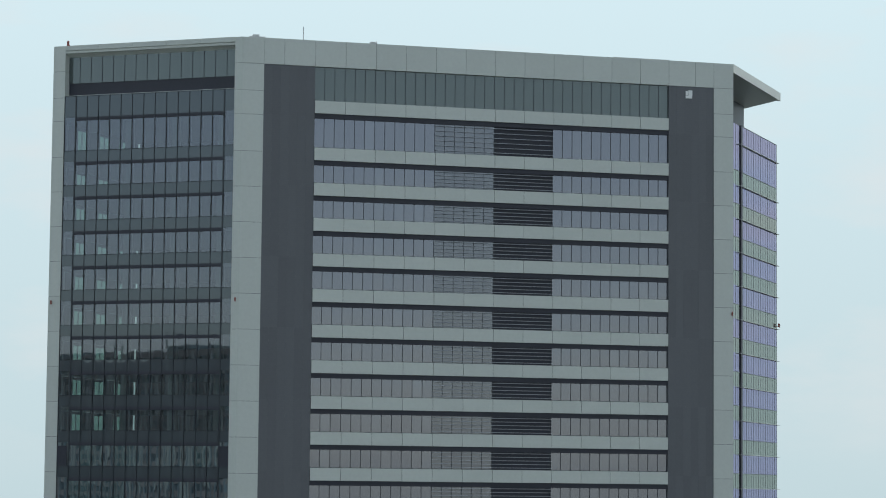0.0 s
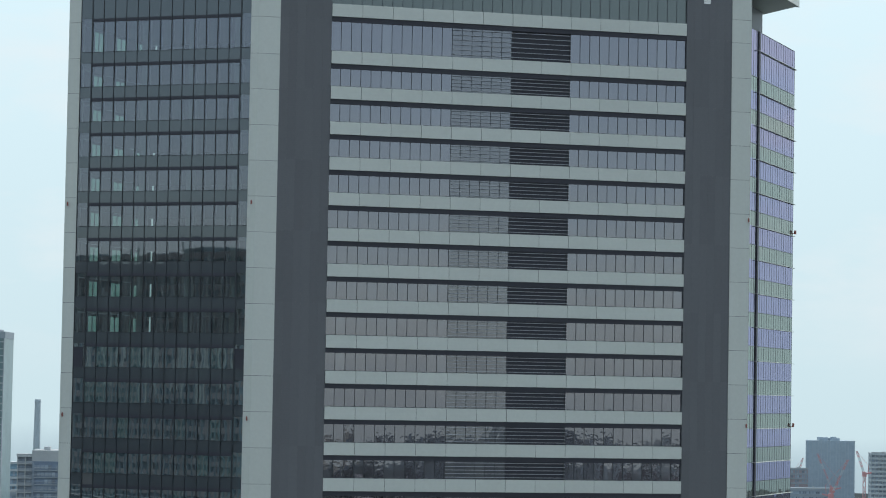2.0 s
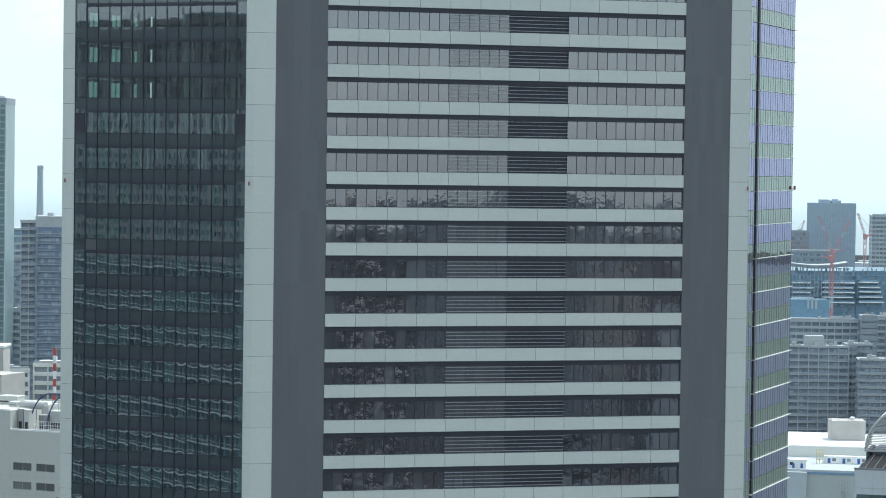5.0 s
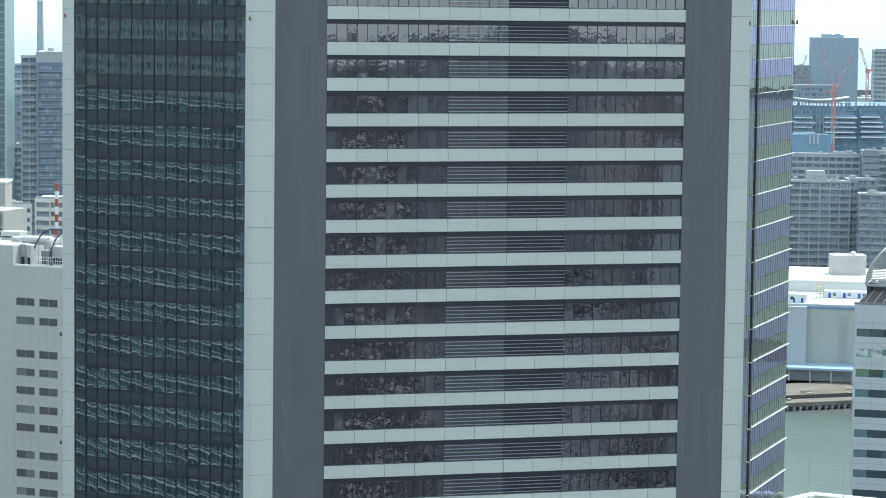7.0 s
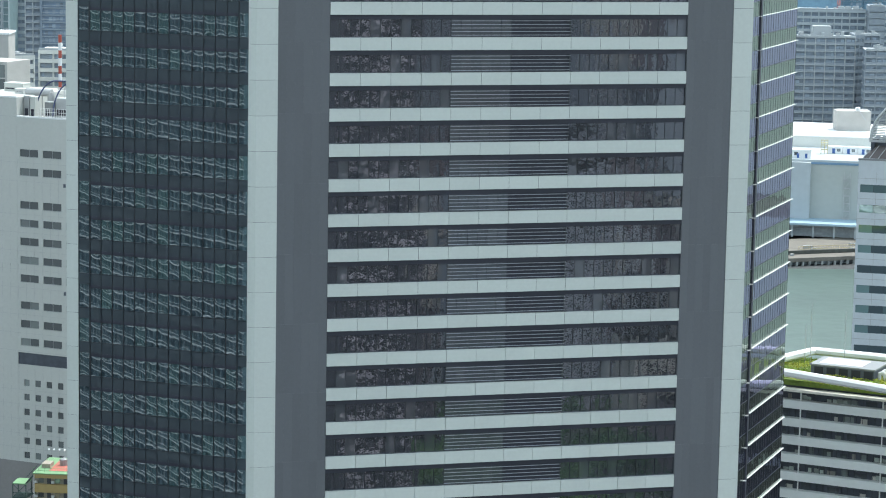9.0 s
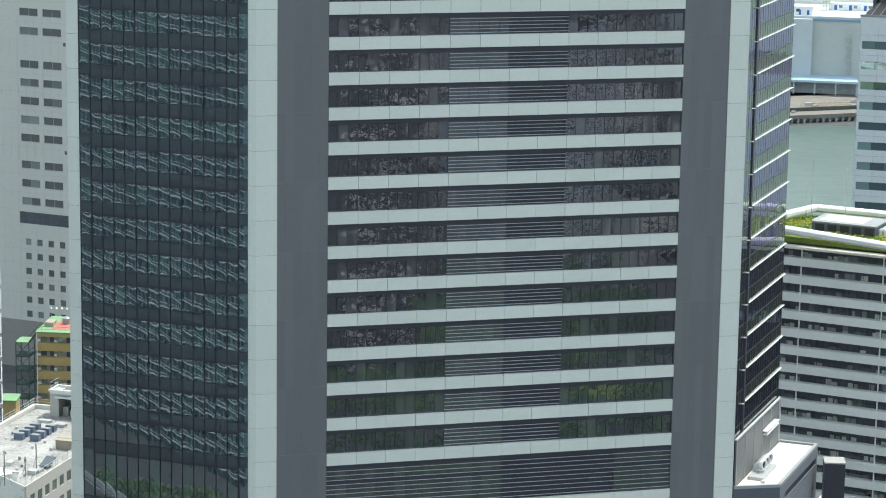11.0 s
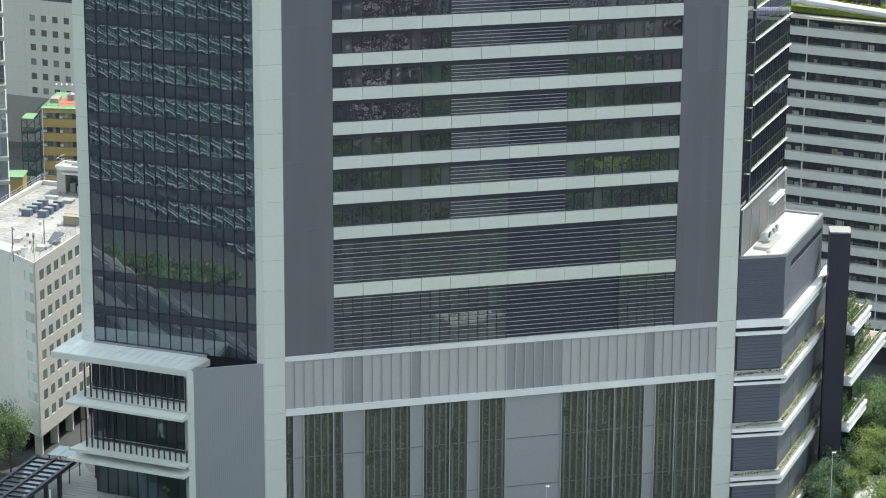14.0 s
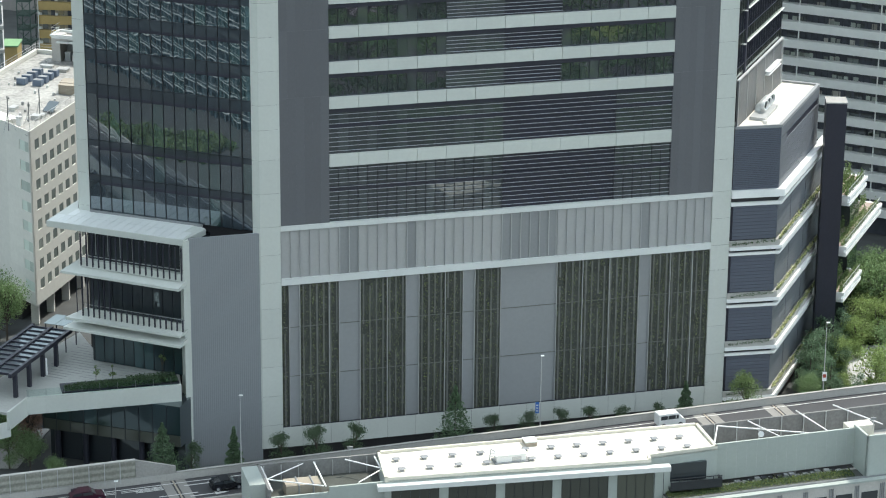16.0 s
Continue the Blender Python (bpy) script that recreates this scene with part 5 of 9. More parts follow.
g.box(51.0, 51.4, 343.87, 343.9, 12.3, 12.8)
part("bars", g, M_RED, sign)


def vehicle(name, label, F, u, o, length, width, height, body, van=False):
    ob = thing(name, label, "car", F.at(u, o, 9.0), "vehicles on the expressway")
    m = pose(*F.at(u, o, 9.008), 0, 0, F.h)

    def put(pname, g, material, parent, lab=""):
        g.v = [tuple(m @ Vector(p)) for p in g.v]
        return part(pname, g, material, parent, lab)

    w, L, H = width / 2, length / 2, height
    g = Geo()
    if van:
        prof = [(-L, 0.3), (L - 0.1, 0.3), (L, 0.5), (L - 0.05, 0.95), (L - 0.55, 1.25), (L - 1.0, H - 0.05), (L - 1.3, H), (-L + 0.1, H), (-L, H - 0.15)]
    else:
        prof = [(-L, 0.3), (L - 0.1, 0.3), (L, 0.55), (L - 0.15, 0.8), (L - 1.2, 0.95), (L - 1.9, H), (-L + 1.2, H), (-L + 0.35, 1.0), (-L, 0.9)]
    n = len(prof)
    i = len(g.v)
    g.v += [(x, -w, z) for x, z in prof] + [(x, w, z) for x, z in prof]
    g.f += [tuple(range(n)), tuple(range(2 * n - 1, n - 1, -1))]
    g.f += [(k, n + k, n + (k + 1) % n, (k + 1) % n) for k in range(n)]
    body_ob = put("body", g, body, ob)
    g = Geo()
    zb, zt = (1.15, H - 0.25) if van else (0.98, H - 0.12)
    for s in (-1, 1):
        for a, b in ((-L + 0.3, -L * 0.35), (-L * 0.3, L * 0.25), (L * 0.3, L - (1.05 if van else 1.55))):
            g.prism([(a, s * w - 0.01), (b, s * w - 0.01), (b, s * w + 0.012), (a, s * w + 0.012)], zb, zt)
    x0, x1 = (L - 0.58, L - 0.98) if van else (L - 1.25, L - 1.85)
    g.hexa([(x0 + 0.03, -w + 0.1, zb + 0.1), (x0 + 0.03, w - 0.1, zb + 0.1), (x0 - 0.02, w - 0.1, zb + 0.1), (x0 - 0.02, -w + 0.1, zb + 0.1)], [(x1 + 0.03, -w + 0.15, zt), (x1 + 0.03, w - 0.15, zt), (x1 - 0.02, w - 0.15, zt), (x1 - 0.02, -w + 0.15, zt)])
    put("windows", g, M_DARKGLASS, body_ob)
    for sx in (-L * 0.62, L * 0.62):
        for s in (-1, 1):
            g = Geo()
            g.beam((sx, s * (w - 0.18), 0.31), (sx, s * (w + 0.01), 0.31), 0.31, 14)
            wheel = put("wheel", g, M_BLACK, ob)
            g = Geo()
            g.beam((sx, s * (w + 0.005), 0.31), (sx, s * (w + 0.02), 0.31), 0.19, 10)
            put("rim", g, M_STEEL, wheel)
    for s in (-1, 1):
        g = Geo()
        g.box(L - 0.12, L + 0.02, s * w * 0.72 - 0.14, s * w * 0.72 + 0.14, 0.6, 0.78)
        put("headlight", g, M_WHITE, body_ob)
    return ob


vehicle("van", "small white delivery van on the expressway", HW, 58.6, 2.3, 3.9, 1.6, 1.95, M_WHITE, True)
vehicle("car", "dark maroon car on the expressway", HW, -20.8, 2.6, 4.4, 1.75, 1.5, surface("maroon_car_paint", (0.05, 0.012, 0.025), 0.25))
vehicle("car", "black car on the expressway", HW, -3.2, 4.3, 4.3, 1.75, 1.45, surface("black_car_paint", (0.012, 0.013, 0.016), 0.2))

# ---- low building with a white roof in front of the expressway ----
RB = Face((-9.4, 312.5), 14.5)
rb = thing("roadside_building", "low white-roofed building with open plant wells beside the expressway", "building", (0, 308, 0))
g = Geo()
ROOF = [(-0.9, 8.4), (33.0, 10.4), (33.3, 8.9), (42.6, 8.15), (42.6, 0.3), (0.0, 0.0)]
RF = Face(RB.xy(-0.9, 8.4), 11.12)
g.prism([RB.xy(*p) for p in ROOF], 0.0, 13.9)
part("block", g, M_GREENSHEET, rb)
g = Geo()
g.prism([RB.xy(u, o) for u, o in ((-0.5, 8.0), (32.7, 10.0), (33.0, 8.5), (42.2, 7.8), (42.2, 0.7), (0.4, 0.4))], 13.9, 13.96)
roof = part("roof", g, M_ROOFWHITE, rb, "sunlit off-white flat roof")
g = Geo()
for (u0, o0), (u1, o1) in zip(ROOF, ROOF[1:] + ROOF[:1]):
    p, q = RB.xy(u0, o0), RB.xy(u1, o1)
    side = (q - p).normalized().orthogonal() * 0.36
    g.prism([p, q, q + side, p + side], 13.7, 14.3)
part("parapet", g, surface("cream_parapet", (0.62, 0.60, 0.52), 0.7, 0, 0.3, 3, 0.1), roof)
VENTS = [(1.8 + 3.63 * k if k < 4 else 4.9 + 3.4 * k, row) for row in (2.9, 6.0) for k in range(11)]
vent_dark = surface("grey_vent_cap", (0.30, 0.31, 0.32), 0.5, 0.2, 1.0, 6.0, 0.15)
for u, o in VENTS:
    o += 0.03 * u
    v = thing("roof_vent", "small grey vent cap on the white roof", "vent", RB.at(u, o, 13.96), "vent caps on the white roof")
    g = Geo()
    g.fbox(RB, u - 0.22, u + 0.22, o - 0.2, o + 0.2, 13.96, 14.28)
    part("base", g, M_FINDARK, v)
    g = Geo()
    g.hexa([RB.at(u - 0.5, o + 0.35, 14.28), RB.at(u + 0.5, o + 0.35, 14.28), RB.at(u + 0.5, o - 0.35, 14.28), RB.at(u - 0.5, o - 0.35, 14.28)], [RB.at(u - 0.35, o + 0.2, 14.42), RB.at(u + 0.35, o + 0.2, 14.42), RB.at(u + 0.35, o - 0.2, 14.42), RB.at(u - 0.35, o - 0.2, 14.42)])
    part("cap", g, vent_dark, v)
ac = thing("rooftop_unit", "long white air-handling unit on the roof", "air unit", RB.at(16, 5.0, 13.96))
g = Geo()
g.fbox(RB, 13.9, 17.7, 5.2, 6.6, 13.96, 14.9)
part("casing", g, M_WHITE, ac)
g = Geo()
g.fbox(RB, 13.7, 17.9, 5.1, 6.7, 14.9, 15.02)
part("lid", g, M_TRIM, ac)
g = Geo()
g.fbox(RB, 15.9, 17.1, 6.58, 6.64, 14.1, 14.7)
part("grille", g, M_STEEL, ac)
g = Geo()
g.fbox(RB, 13.6, 18.1, 4.9, 6.9, 13.96, 14.1)
part("plinth", g, M_FINDARK, ac)
g = Geo()
for k in range(3):
    p = RB.at(13.3 - 0.2 * k, 5.2 + 0.5 * k, 13.96)
    g.beam(p, p + Vector((0.2, 0, 1.5 - 0.3 * k)), 0.08, 6)
    g.beam(p + Vector((0.2, 0, 1.5 - 0.3 * k)), RB.at(14.1, 5.4 + 0.4 * k, 15.0), 0.08, 6)
part("pipe", g, M_STEEL, ac)
hatch = thing("roof_hatch", "cream roof hatch box", "hatch", RB.at(20, 1.4, 13.96))
g = Geo()
g.fbox(RB, 18.9, 20.4, 0.7, 2.3, 13.96, 14.5)
part("box", g, M_EQUIP, hatch)
g = Geo()
g.fbox(RB, 18.8, 20.5, 0.6, 2.4, 14.5, 14.62)
part("lid", g, M_TRIM, hatch)
# eaves and windows of the near side
# Olive body and pane tones stand in for reflected greenery.
M_NEARWIN = glazing("reflection_toned_glass", (0.022, 0.026, 0.022), (0.7, 0.78, 0.72), 0.12, 0.5, 0.006, 0.01, 0.3, (0.06, 0.066, 0.05))
g = Geo()
g.fbox(RF, -1.0, 36.3, -0.1, 1.0, 12.9, 13.55)
eave = part("eave", g, M_TRIM, rb, "white projecting eave")
g = Geo()
g.fbox(RF, 0.0, 34.6, -0.2, 0.12, 6.0, 12.9)
front = part("window_wall", g, M_GREENSHEET, rb)
for k in range(5):
    u0 = 0.8 + 7.2 * k
    piece("window", M_NEARWIN, front, RF, u0, min(u0 + 6.0, 34.3), 0.1, 0.2, 8.6, 12.75)
    for j in range(5):
        piece("mullion", M_MULLION, front, RF, u0 + 1.2 * j + 1.15, u0 + 1.2 * j + 1.21, 0.18, 0.24, 8.6, 12.75)
g = Geo()
g.fbox(RB, 36.0, 42.9, 8.2, 9.6, 9.2, 9.5)
g.fbox(RB, 36.0, 42.9, 9.5, 9.6, 9.5, 10.4)
g.fbox(RB, 42.8, 42.9, 8.2, 9.6, 9.5, 10.4)
g.fbox(RB, 36.0, 42.9, 9.5, 9.6, 10.75, 10.83)
for k in range(7):
    g.fbox(RB, 36.0 + 1.13 * k, 36.06 + 1.13 * k, 9.5, 9.6, 9.5, 10.8)
part("balcony", g, M_MULLION, rb, "dark metal balcony with a railing")
g = Geo()
g.fbox(RB, 36.2, 41.0, 8.1, 8.75, 10.2, 12.6)
part("window", g, M_DARKGLASS, rb)
# open plant well at one end
g = Geo()
g.fbox(RB, -15.4, 0.0, 0.0, 0.3, 7.0, 14.0)
g.fbox(RB, -15.4, -15.1, 0.0, 8.0, 7.0, 14.0)
g.fbox(RB, -0.3, 0.0, 0.3, 7.7, 7.0, 13.6)
M_WELL = surface("dark_weathered_sheet", (0.185, 0.185, 0.18), 0.8, 0.0, 0.4, 3.0, 0.3, 0.05, 0.2, 1.0)
well = part("well_wall", g, M_WELL, rb, "grey metal walls of the plant well")
g = Geo()
g.fbox(RB, -15.4, -7.8, 7.7, 8.0, 6.0, 12.9)
g.fbox(RB, -7.8, 0.0, 7.7, 8.0, 6.0, 13.6)
part("well_wall", g, M_GREENSHEET, rb, "pale green-grey sheet wall")
# Floor coloured dark to hold the shade of a deeper well.
g = Geo()
g.fbox(RB, -15.1, 0.0, 0.3, 7.7, 11.6, 11.8)
part("well_floor", g, M_SOIL, rb, "well floor with the well's shade in its colour")
g = Geo()
g.fbox(RB, -17.4, -15.4, 0.2, 6.0, 6.0, 13.9)
part("end_panel", g, M_GREENSHEET, rb)
g = Geo()
for a, b in (((-14.9, 4.2), (-9.6, 0.4)), ((-14.9, 4.2), (-8.4, 7.7)), ((-4.2, 0.4), (-0.2, 4.2)), ((-0.2, 4.2), (-4.0, 7.6))):
    g.beam(RB.at(*a, 13.7), RB.at(*b, 13.7), 0.09, 6)
part("brace", g, M_WHITE, rb, "white diagonal roof braces")
for u in (-14.9, -8.2, -0.4):
    g = Geo()
    g.beam(RB.at(u, 0.3, 13.7), RB.at(u, 7.8, 13.7), 0.11, 6)
    part("tie_beam", g, M_WHITE, rb)
for k in range(7):
    g = Geo()
    g.beam(RB.at(-14.6 + 2.2 * k, 0.45, 11.8), RB.at(-14.6 + 2.2 * k, 0.45, 13.8), 0.08)
    part("stud", g, M_STEEL, rb)
unit = thing("plant_unit", "cream plant unit with pipes in the well", "machine", RB.at(-10, 5, 11.8))
g = Geo()
g.fbox(RB, -12.8, -8.4, 3.6, 6.0, 11.8, 13.3)
part("casing", g, M_EQUIP, unit)
g = Geo()
for u in (-11.2, -9.4):
    g.beam(RB.at(u, 3.5, 13.35), RB.at(u, 6.1, 13.35), 0.12, 8)
    g.beam(RB.at(u, 6.1, 13.35), RB.at(u, 6.1, 11.9), 0.12, 8)
part("pipe", g, M_FINDARK, unit)
# long wall and open trusses at the other end
RW = Face((33.7, 316.3), 17.6)
g = Geo()
g.fbox(RW, 0.0, 19.6, -0.3, 0.0, 9.0, 14.0)
lw = part("long_wall", g, M_GREENSHEET, rb, "long pale green-grey sheet wall")
for k in range(14):
    piece("seam", M_STEEL, lw, RW, 1.4 * k + 0.2, 1.4 * k + 0.23, 0.0, 0.012, 9.0, 14.0)
g = Geo()
g.fbox(RW, 0.0, 30.0, -9.6, -9.3, 7.0, 12.6)
part("back_wall", g, M_WELL, rb, "grey weathered well wall")
for k in range(8):
    g = Geo()
    g.beam(RW.at(0.6 + 3.2 * k, -9.2, 9.0), RW.at(0.6 + 3.2 * k, -9.2, 12.6), 0.1)
    part("stud", g, M_STEEL, rb)
g = Geo()
g.fbox(RW, 0.0, 30.0, -9.3, -0.3, 8.8, 9.0)
part("well_floor", g, M_CONCRETE, rb)
g = Geo()
for a, b in (((0.0, -0.4), (3.0, -6.5)), ((3.0, -6.5), (14.5, -0.5)), ((7.5, -6.9), (9.6, -0.5)), ((15.0, -8.4), (16.2, -0.6)), ((20.6, -8.8), (24.0, -1.0))):
    g.beam(RW.at(*a, 13.6), RW.at(*b, 13.6), 0.10, 6)
part("brace", g, M_WHITE, rb, "white diagonal roof braces")
g = Geo()
g.fbox(RW, 19.6, 19.9, -0.6, 3.6, 8.6, 14.3)
g.fbox(RW, 19.6, 26.0, 3.3, 3.6, 8.6, 14.3)
part("end_block", g, M_GREENSHEET, rb)
g = Geo()
g.fbox(RW, 19.0, 22.6, -2.4, -0.6, 9.0, 13.9)
part("end_cap", g, M_ROOFWHITE, rb, "white end block")
# planted ledge and clutter below the long wall
g = Geo()
g.fbox(RW, -7.5, 26.0, 0.0, 4.6, 0.0, 8.4)
low = part("lower_storey", g, M_PALECONC, rb, "pale lower storey")
for k in range(9):
    piece("window", M_DARKGLASS, low, RW, -6.5 + 3.6 * k, -4.2 + 3.6 * k, 4.58, 4.66, 4.2, 7.0)
    for j in range(3):
        piece("pipe", M_FINDARK, low, RW, -3.9 + 3.6 * k + 0.25 * j, -3.78 + 3.6 * k + 0.25 * j, 4.6, 4.74, 3.0, 8.0)
g = Geo()
g.fbox(RW, -7.6, 26.0, 3.9, 4.8, 8.4, 8.62)
part("coping", g, M_GREENSHEET, low)
g = Geo()
for o in (3.45, 3.7):
    g.fbox(RW, -7.6, 26.0, o, o + 0.12, 8.4, 8.75)
part("dark_kerb", g, M_FINDARK, low)
g = Geo()
g.fbox(RW, -7.4, 20.0, 1.0, 3.4, 8.4, 8.6)
part("soil_bed", g, M_SOIL, low)
rng = random.Random(44)
g, y = Geo(), Geo()
for _ in range(11000):
    u = rng.uniform(-7.2, 18.5)
    (g if rng.random() < 0.55 else y).leaf(RW.at(u, 1.1 + 2.2 * rng.random() * (0.5 + 0.5 * rng.random()), 8.6 + abs(rng.gauss(0, 0.18))), 0.09, rng)
stuff(part("ground_cover", g, M_LEAFMID, low))
stuff(part("dry_ground_cover", y, M_LEAFLIGHT, low))
for k in range(16):
    u = 3.0 + 0.95 * k + rng.uniform(-0.2, 0.2)
    box = thing("duct_box", "small grey pipe box beside the long wall", "box", RW.at(u, 0.6, 8.4), "pipe boxes beside the long wall")
    g = Geo()
    h, w = rng.uniform(0.25, 0.6), rng.uniform(0.2, 0.4)
    g.fbox(RW, u - w, u + w, 0.3, 0.9, 8.4, 8.4 + h)
    part("casing", g, rng.choice([M_STEEL, M_FINDARK, M_FINDARK, M_BLACK]), box)
    g = Geo()
    g.beam(RW.at(u - w, 0.6, 8.4 + h), RW.at(u + w + 0.5, 0.75, 8.5), 0.06, 6)
    part("pipe", g, M_STEEL, box)
for F, u, o, z in ((RW, 21.5, 1.2, 14.2), (RB, -3.6, 0.6, 14.0)):
    ant = thing("antenna_mast", "small roof antenna mast", "antenna", F.at(u, o, z))
    g = Geo()
    b = F.at(u, o, z)
    g.beam(b, b + Vector((0, 0, 1.6)), 0.06, 6)
    part("mast", g, M_STEEL, ant)
    g = Geo()
    g.box(b.x - 0.35, b.x + 0.35, b.y - 0.1, b.y + 0.1, b.z + 1.2, b.z + 1.5)
    part("head", g, M_FINDARK, ant)
dish = thing("tv_antenna", "white rooftop antenna and dish", "antenna", RW.at(7.5, -3.0, 9.0))
g = Geo()
b = RW.at(7.5, -3.0, 9.0)
g.beam(b, b + Vector((0, 0, 5.4)), 0.05, 6)
for k in range(6):
    g.beam(b + Vector((-1.0 + 0.3 * k, -0.3, 5.2)), b + Vector((-1.0 + 0.3 * k, 0.3, 5.2)), 0.02)
g.beam(b + Vector((-1.2, 0, 5.2)), b + Vector((0.8, 0, 5.2)), 0.03)
part("mast", g, M_STEEL, dish)
g = Geo()
g.beam(b + Vector((0.1, -0.15, 4.4)), b + Vector((0.12, -0.3, 4.45)), 0.4, 14)
part("dish", g, M_WHITE, dish)

# ---- street at the foot of the tower ----
g = Geo()
g.fbox(FRONT, -40, 90, 1.0, 10.0, 0.0, 0.12)
setting("pavement", g, M_PAVING, "pale paved pavement along the tower's foot", "pavement")
g = Geo()
g.fbox(FRONT, -60, 110, 10.0, 20.0, 0.0, 0.02)
setting("street", g, M_ASPHALT, "grey asphalt street under the expressway", "road")
shrub_kind = make_tree("street_tree", "young leafy street tree at the tower's foot", 3, 6.0, 1.9, 3600, 0.095, M_LEAFMID, 14, 0.12)
shrub_kind.location = FRONT.at(-1.2, 4.5, 0.12)
tagged(shrub_kind, group="street trees at the tower's foot")
for u, o, s in ((3.7, 4.8, 1.12), (9.0, 4.5, 1.0), (29.2, 4.2, 0.9), (34.0, 4.2, 0.88), (38.8, 4.2, 0.84), (43.5, 4.2, 0.84), (48.1, 4.4, 0.8), (53.0, 4.4, 0.75), (-13.5, 4.0, 0.9)):
    q = FRONT.at(u, o, 0.12)
    copy_thing(shrub_kind, Matrix.LocRotScale(q, Euler((0, 0, u * 1.7)), (s, s, s)))
M_CONIFER = leafy("fresh_conifer_needles", (0.085, 0.135, 0.075), 0.4)
for u, o, h, r in ((23.0, 6.0, 11.0, 4.0), (57.2, 5.0, 7.8, 2.4), (-7.8, 4.8, 7.6, 1.8), (-17.6, 5.2, 9.4, 3.6)):
    ob = conifer("conifer", "dark green cone-shaped tree at the tower's foot", int(u * 7) + 200, h, r, 5200, 0.13, M_CONIFER)
    ob.location = FRONT.at(u, o, 0.12)
ob = make_tree("street_tree", "round fresh green street tree beside the podium", 17, 8.0, 2.6, 4200, 0.125, M_LEAF, 13, 0.2)
ob.location = PRF.at(1.9, 5.0, 0.0)
wood_a = make_tree("park_tree", "broad leafy park tree beside the podium", 51, 10.0, 3.8, 6500, 0.15, leafy("park_green_leaves", (0.125, 0.185, 0.085), 0.5), 20, 0.2)
wood_a.location = (66.0, 372.0, 0)
wood_b = make_tree("park_tree", "broad yellow-green park tree beside the podium", 52, 8.0, 3.4, 5200, 0.155, leafy("fresh_green_leaves", (0.165, 0.22, 0.08), 0.5), 17, 0.15)
wood_b.location = (62.0, 366.0, 0)
g = Geo()
g.prism([(57.5, 366.0), (75.0, 366.0), (78.0, 388.0), (61.5, 388.0)], 0.0, 0.1)
setting("path", g, M_PAVING, "pale paved path between the park trees", "path")
wood_c = make_tree("park_tree", "slender blue-green park tree beside the podium", 53, 8.5, 2.6, 4800, 0.13, leafy("blue_green_leaves", (0.085, 0.135, 0.08), 0.5), 18, 0.12)
wood_c.location = (53.6, 371.0, 0)
rng = random.Random(8)
for k in range(105):
    x, y = rng.uniform(50, 84), rng.uniform(356, 408)
    tall = rng.uniform(0.42, 0.9)
    if x < 45.8 + (y - 361.0) * 0.372 + 5.5 or (x < 68 and y > 387) or (60 < x < 70 and 374 < y < 387):
        continue
    if x > 59 and 360 < y < 375:
        if rng.random() < 0.6:
            continue
        tall = 0.26
    copy_thing(rng.choice((wood_a, wood_b, wood_c)), Matrix.LocRotScale((x, y, 0), Euler((0, 0, rng.uniform(0, 6.3))), (tall, tall, tall * rng.uniform(0.85, 1.2))))
for x, y, s in ((52.6, 368.0, 0.8), (54.6, 374.5, 0.95), (55.4, 379.0, 1.0), (57.6, 376.0, 0.85), (57.2, 381.5, 0.9), (59.2, 384.5, 0.9), (51.4, 366.2, 0.55)):
    copy_thing(wood_c, Matrix.LocRotScale((x, y, 0), Euler((0, 0, y)), (s, s, s)))
for x, y, s in ((61.5, 384.0, 0.75), (63.0, 388.5, 0.95), (62.6, 395.0, 1.1), (64.5, 399.0, 1.15), (65.5, 388.0, 0.9), (68.5, 390.5, 1.0), (66.5, 393.5, 1.15), (70.5, 395.0, 1.1), (73.0, 391.0, 1.0), (69.0, 399.0, 1.2), (73.5, 399.0, 1.1), (76.5, 396.0, 1.1)):
    copy_thing(wood_b if s < 1.05 else wood_a, Matrix.LocRotScale((x, y, 0), Euler((0, 0, x)), (s, s, s)))
copper = make_tree("street_tree", "copper-brown leafed street tree beside the entrance", 77, 9.0, 3.0, 3000, 0.14, leafy("copper_leaves", (0.16, 0.10, 0.075), 0.5), 16, 0.2)
copper.location = (-58.6, 343.5, 0)
for x, y, s in ((-61.5, 346.5, 0.9), (-60.0, 349.0, 1.0)):
    copy_thing(copper, Matrix.LocRotScale((x, y, 0), Euler((0, 0, x)), (s, s, s)))
for x, y, s in ((-57.4, 336.5, 0.62), (-60.5, 338.0, 0.7), (-63.0, 341.0, 0.9), (-68.5, 386.0, 1.0), (-71.5, 389.0, 1.05), (-66.5, 356.0, 0.8), (-70.0, 352.0, 0.85), (-53.5, 333.0, 0.4), (-47.0, 331.5, 0.35)):
    copy_thing(wood_a, Matrix.LocRotScale((x, y, 0), Euler((0, 0, x)), (s, s, s)))


# ---- neighbouring and distant buildings ----
M_WALLWHITE = surface("pale_grey_tile_wall", (0.505, 0.515, 0.48), 0.6, 0.0, 0.05, 1.5, 0.06, 0.02, 0.0, 1.0)
M_CREAM = surface("cream_tile_wall", (0.64, 0.645, 0.60), 0.65, 0.0, 0.08, 1.5, 0.07, 0.02, 0.0, 1.0)
M_YELLOW = surface("ochre_balcony_wall", (0.41, 0.305, 0.125), 0.7, 0.0, 0.1, 1.5, 0.08)
M_GREENSTEEL = surface("green_stair_steel", (0.045, 0.082, 0.07), 0.6, 0, 0.5, 3.0, 0.25)
M_ROOFGREEN = surface("green_roof_coating", (0.17, 0.31, 0.16), 0.8, 0, 0.3, 2.0, 0.15)
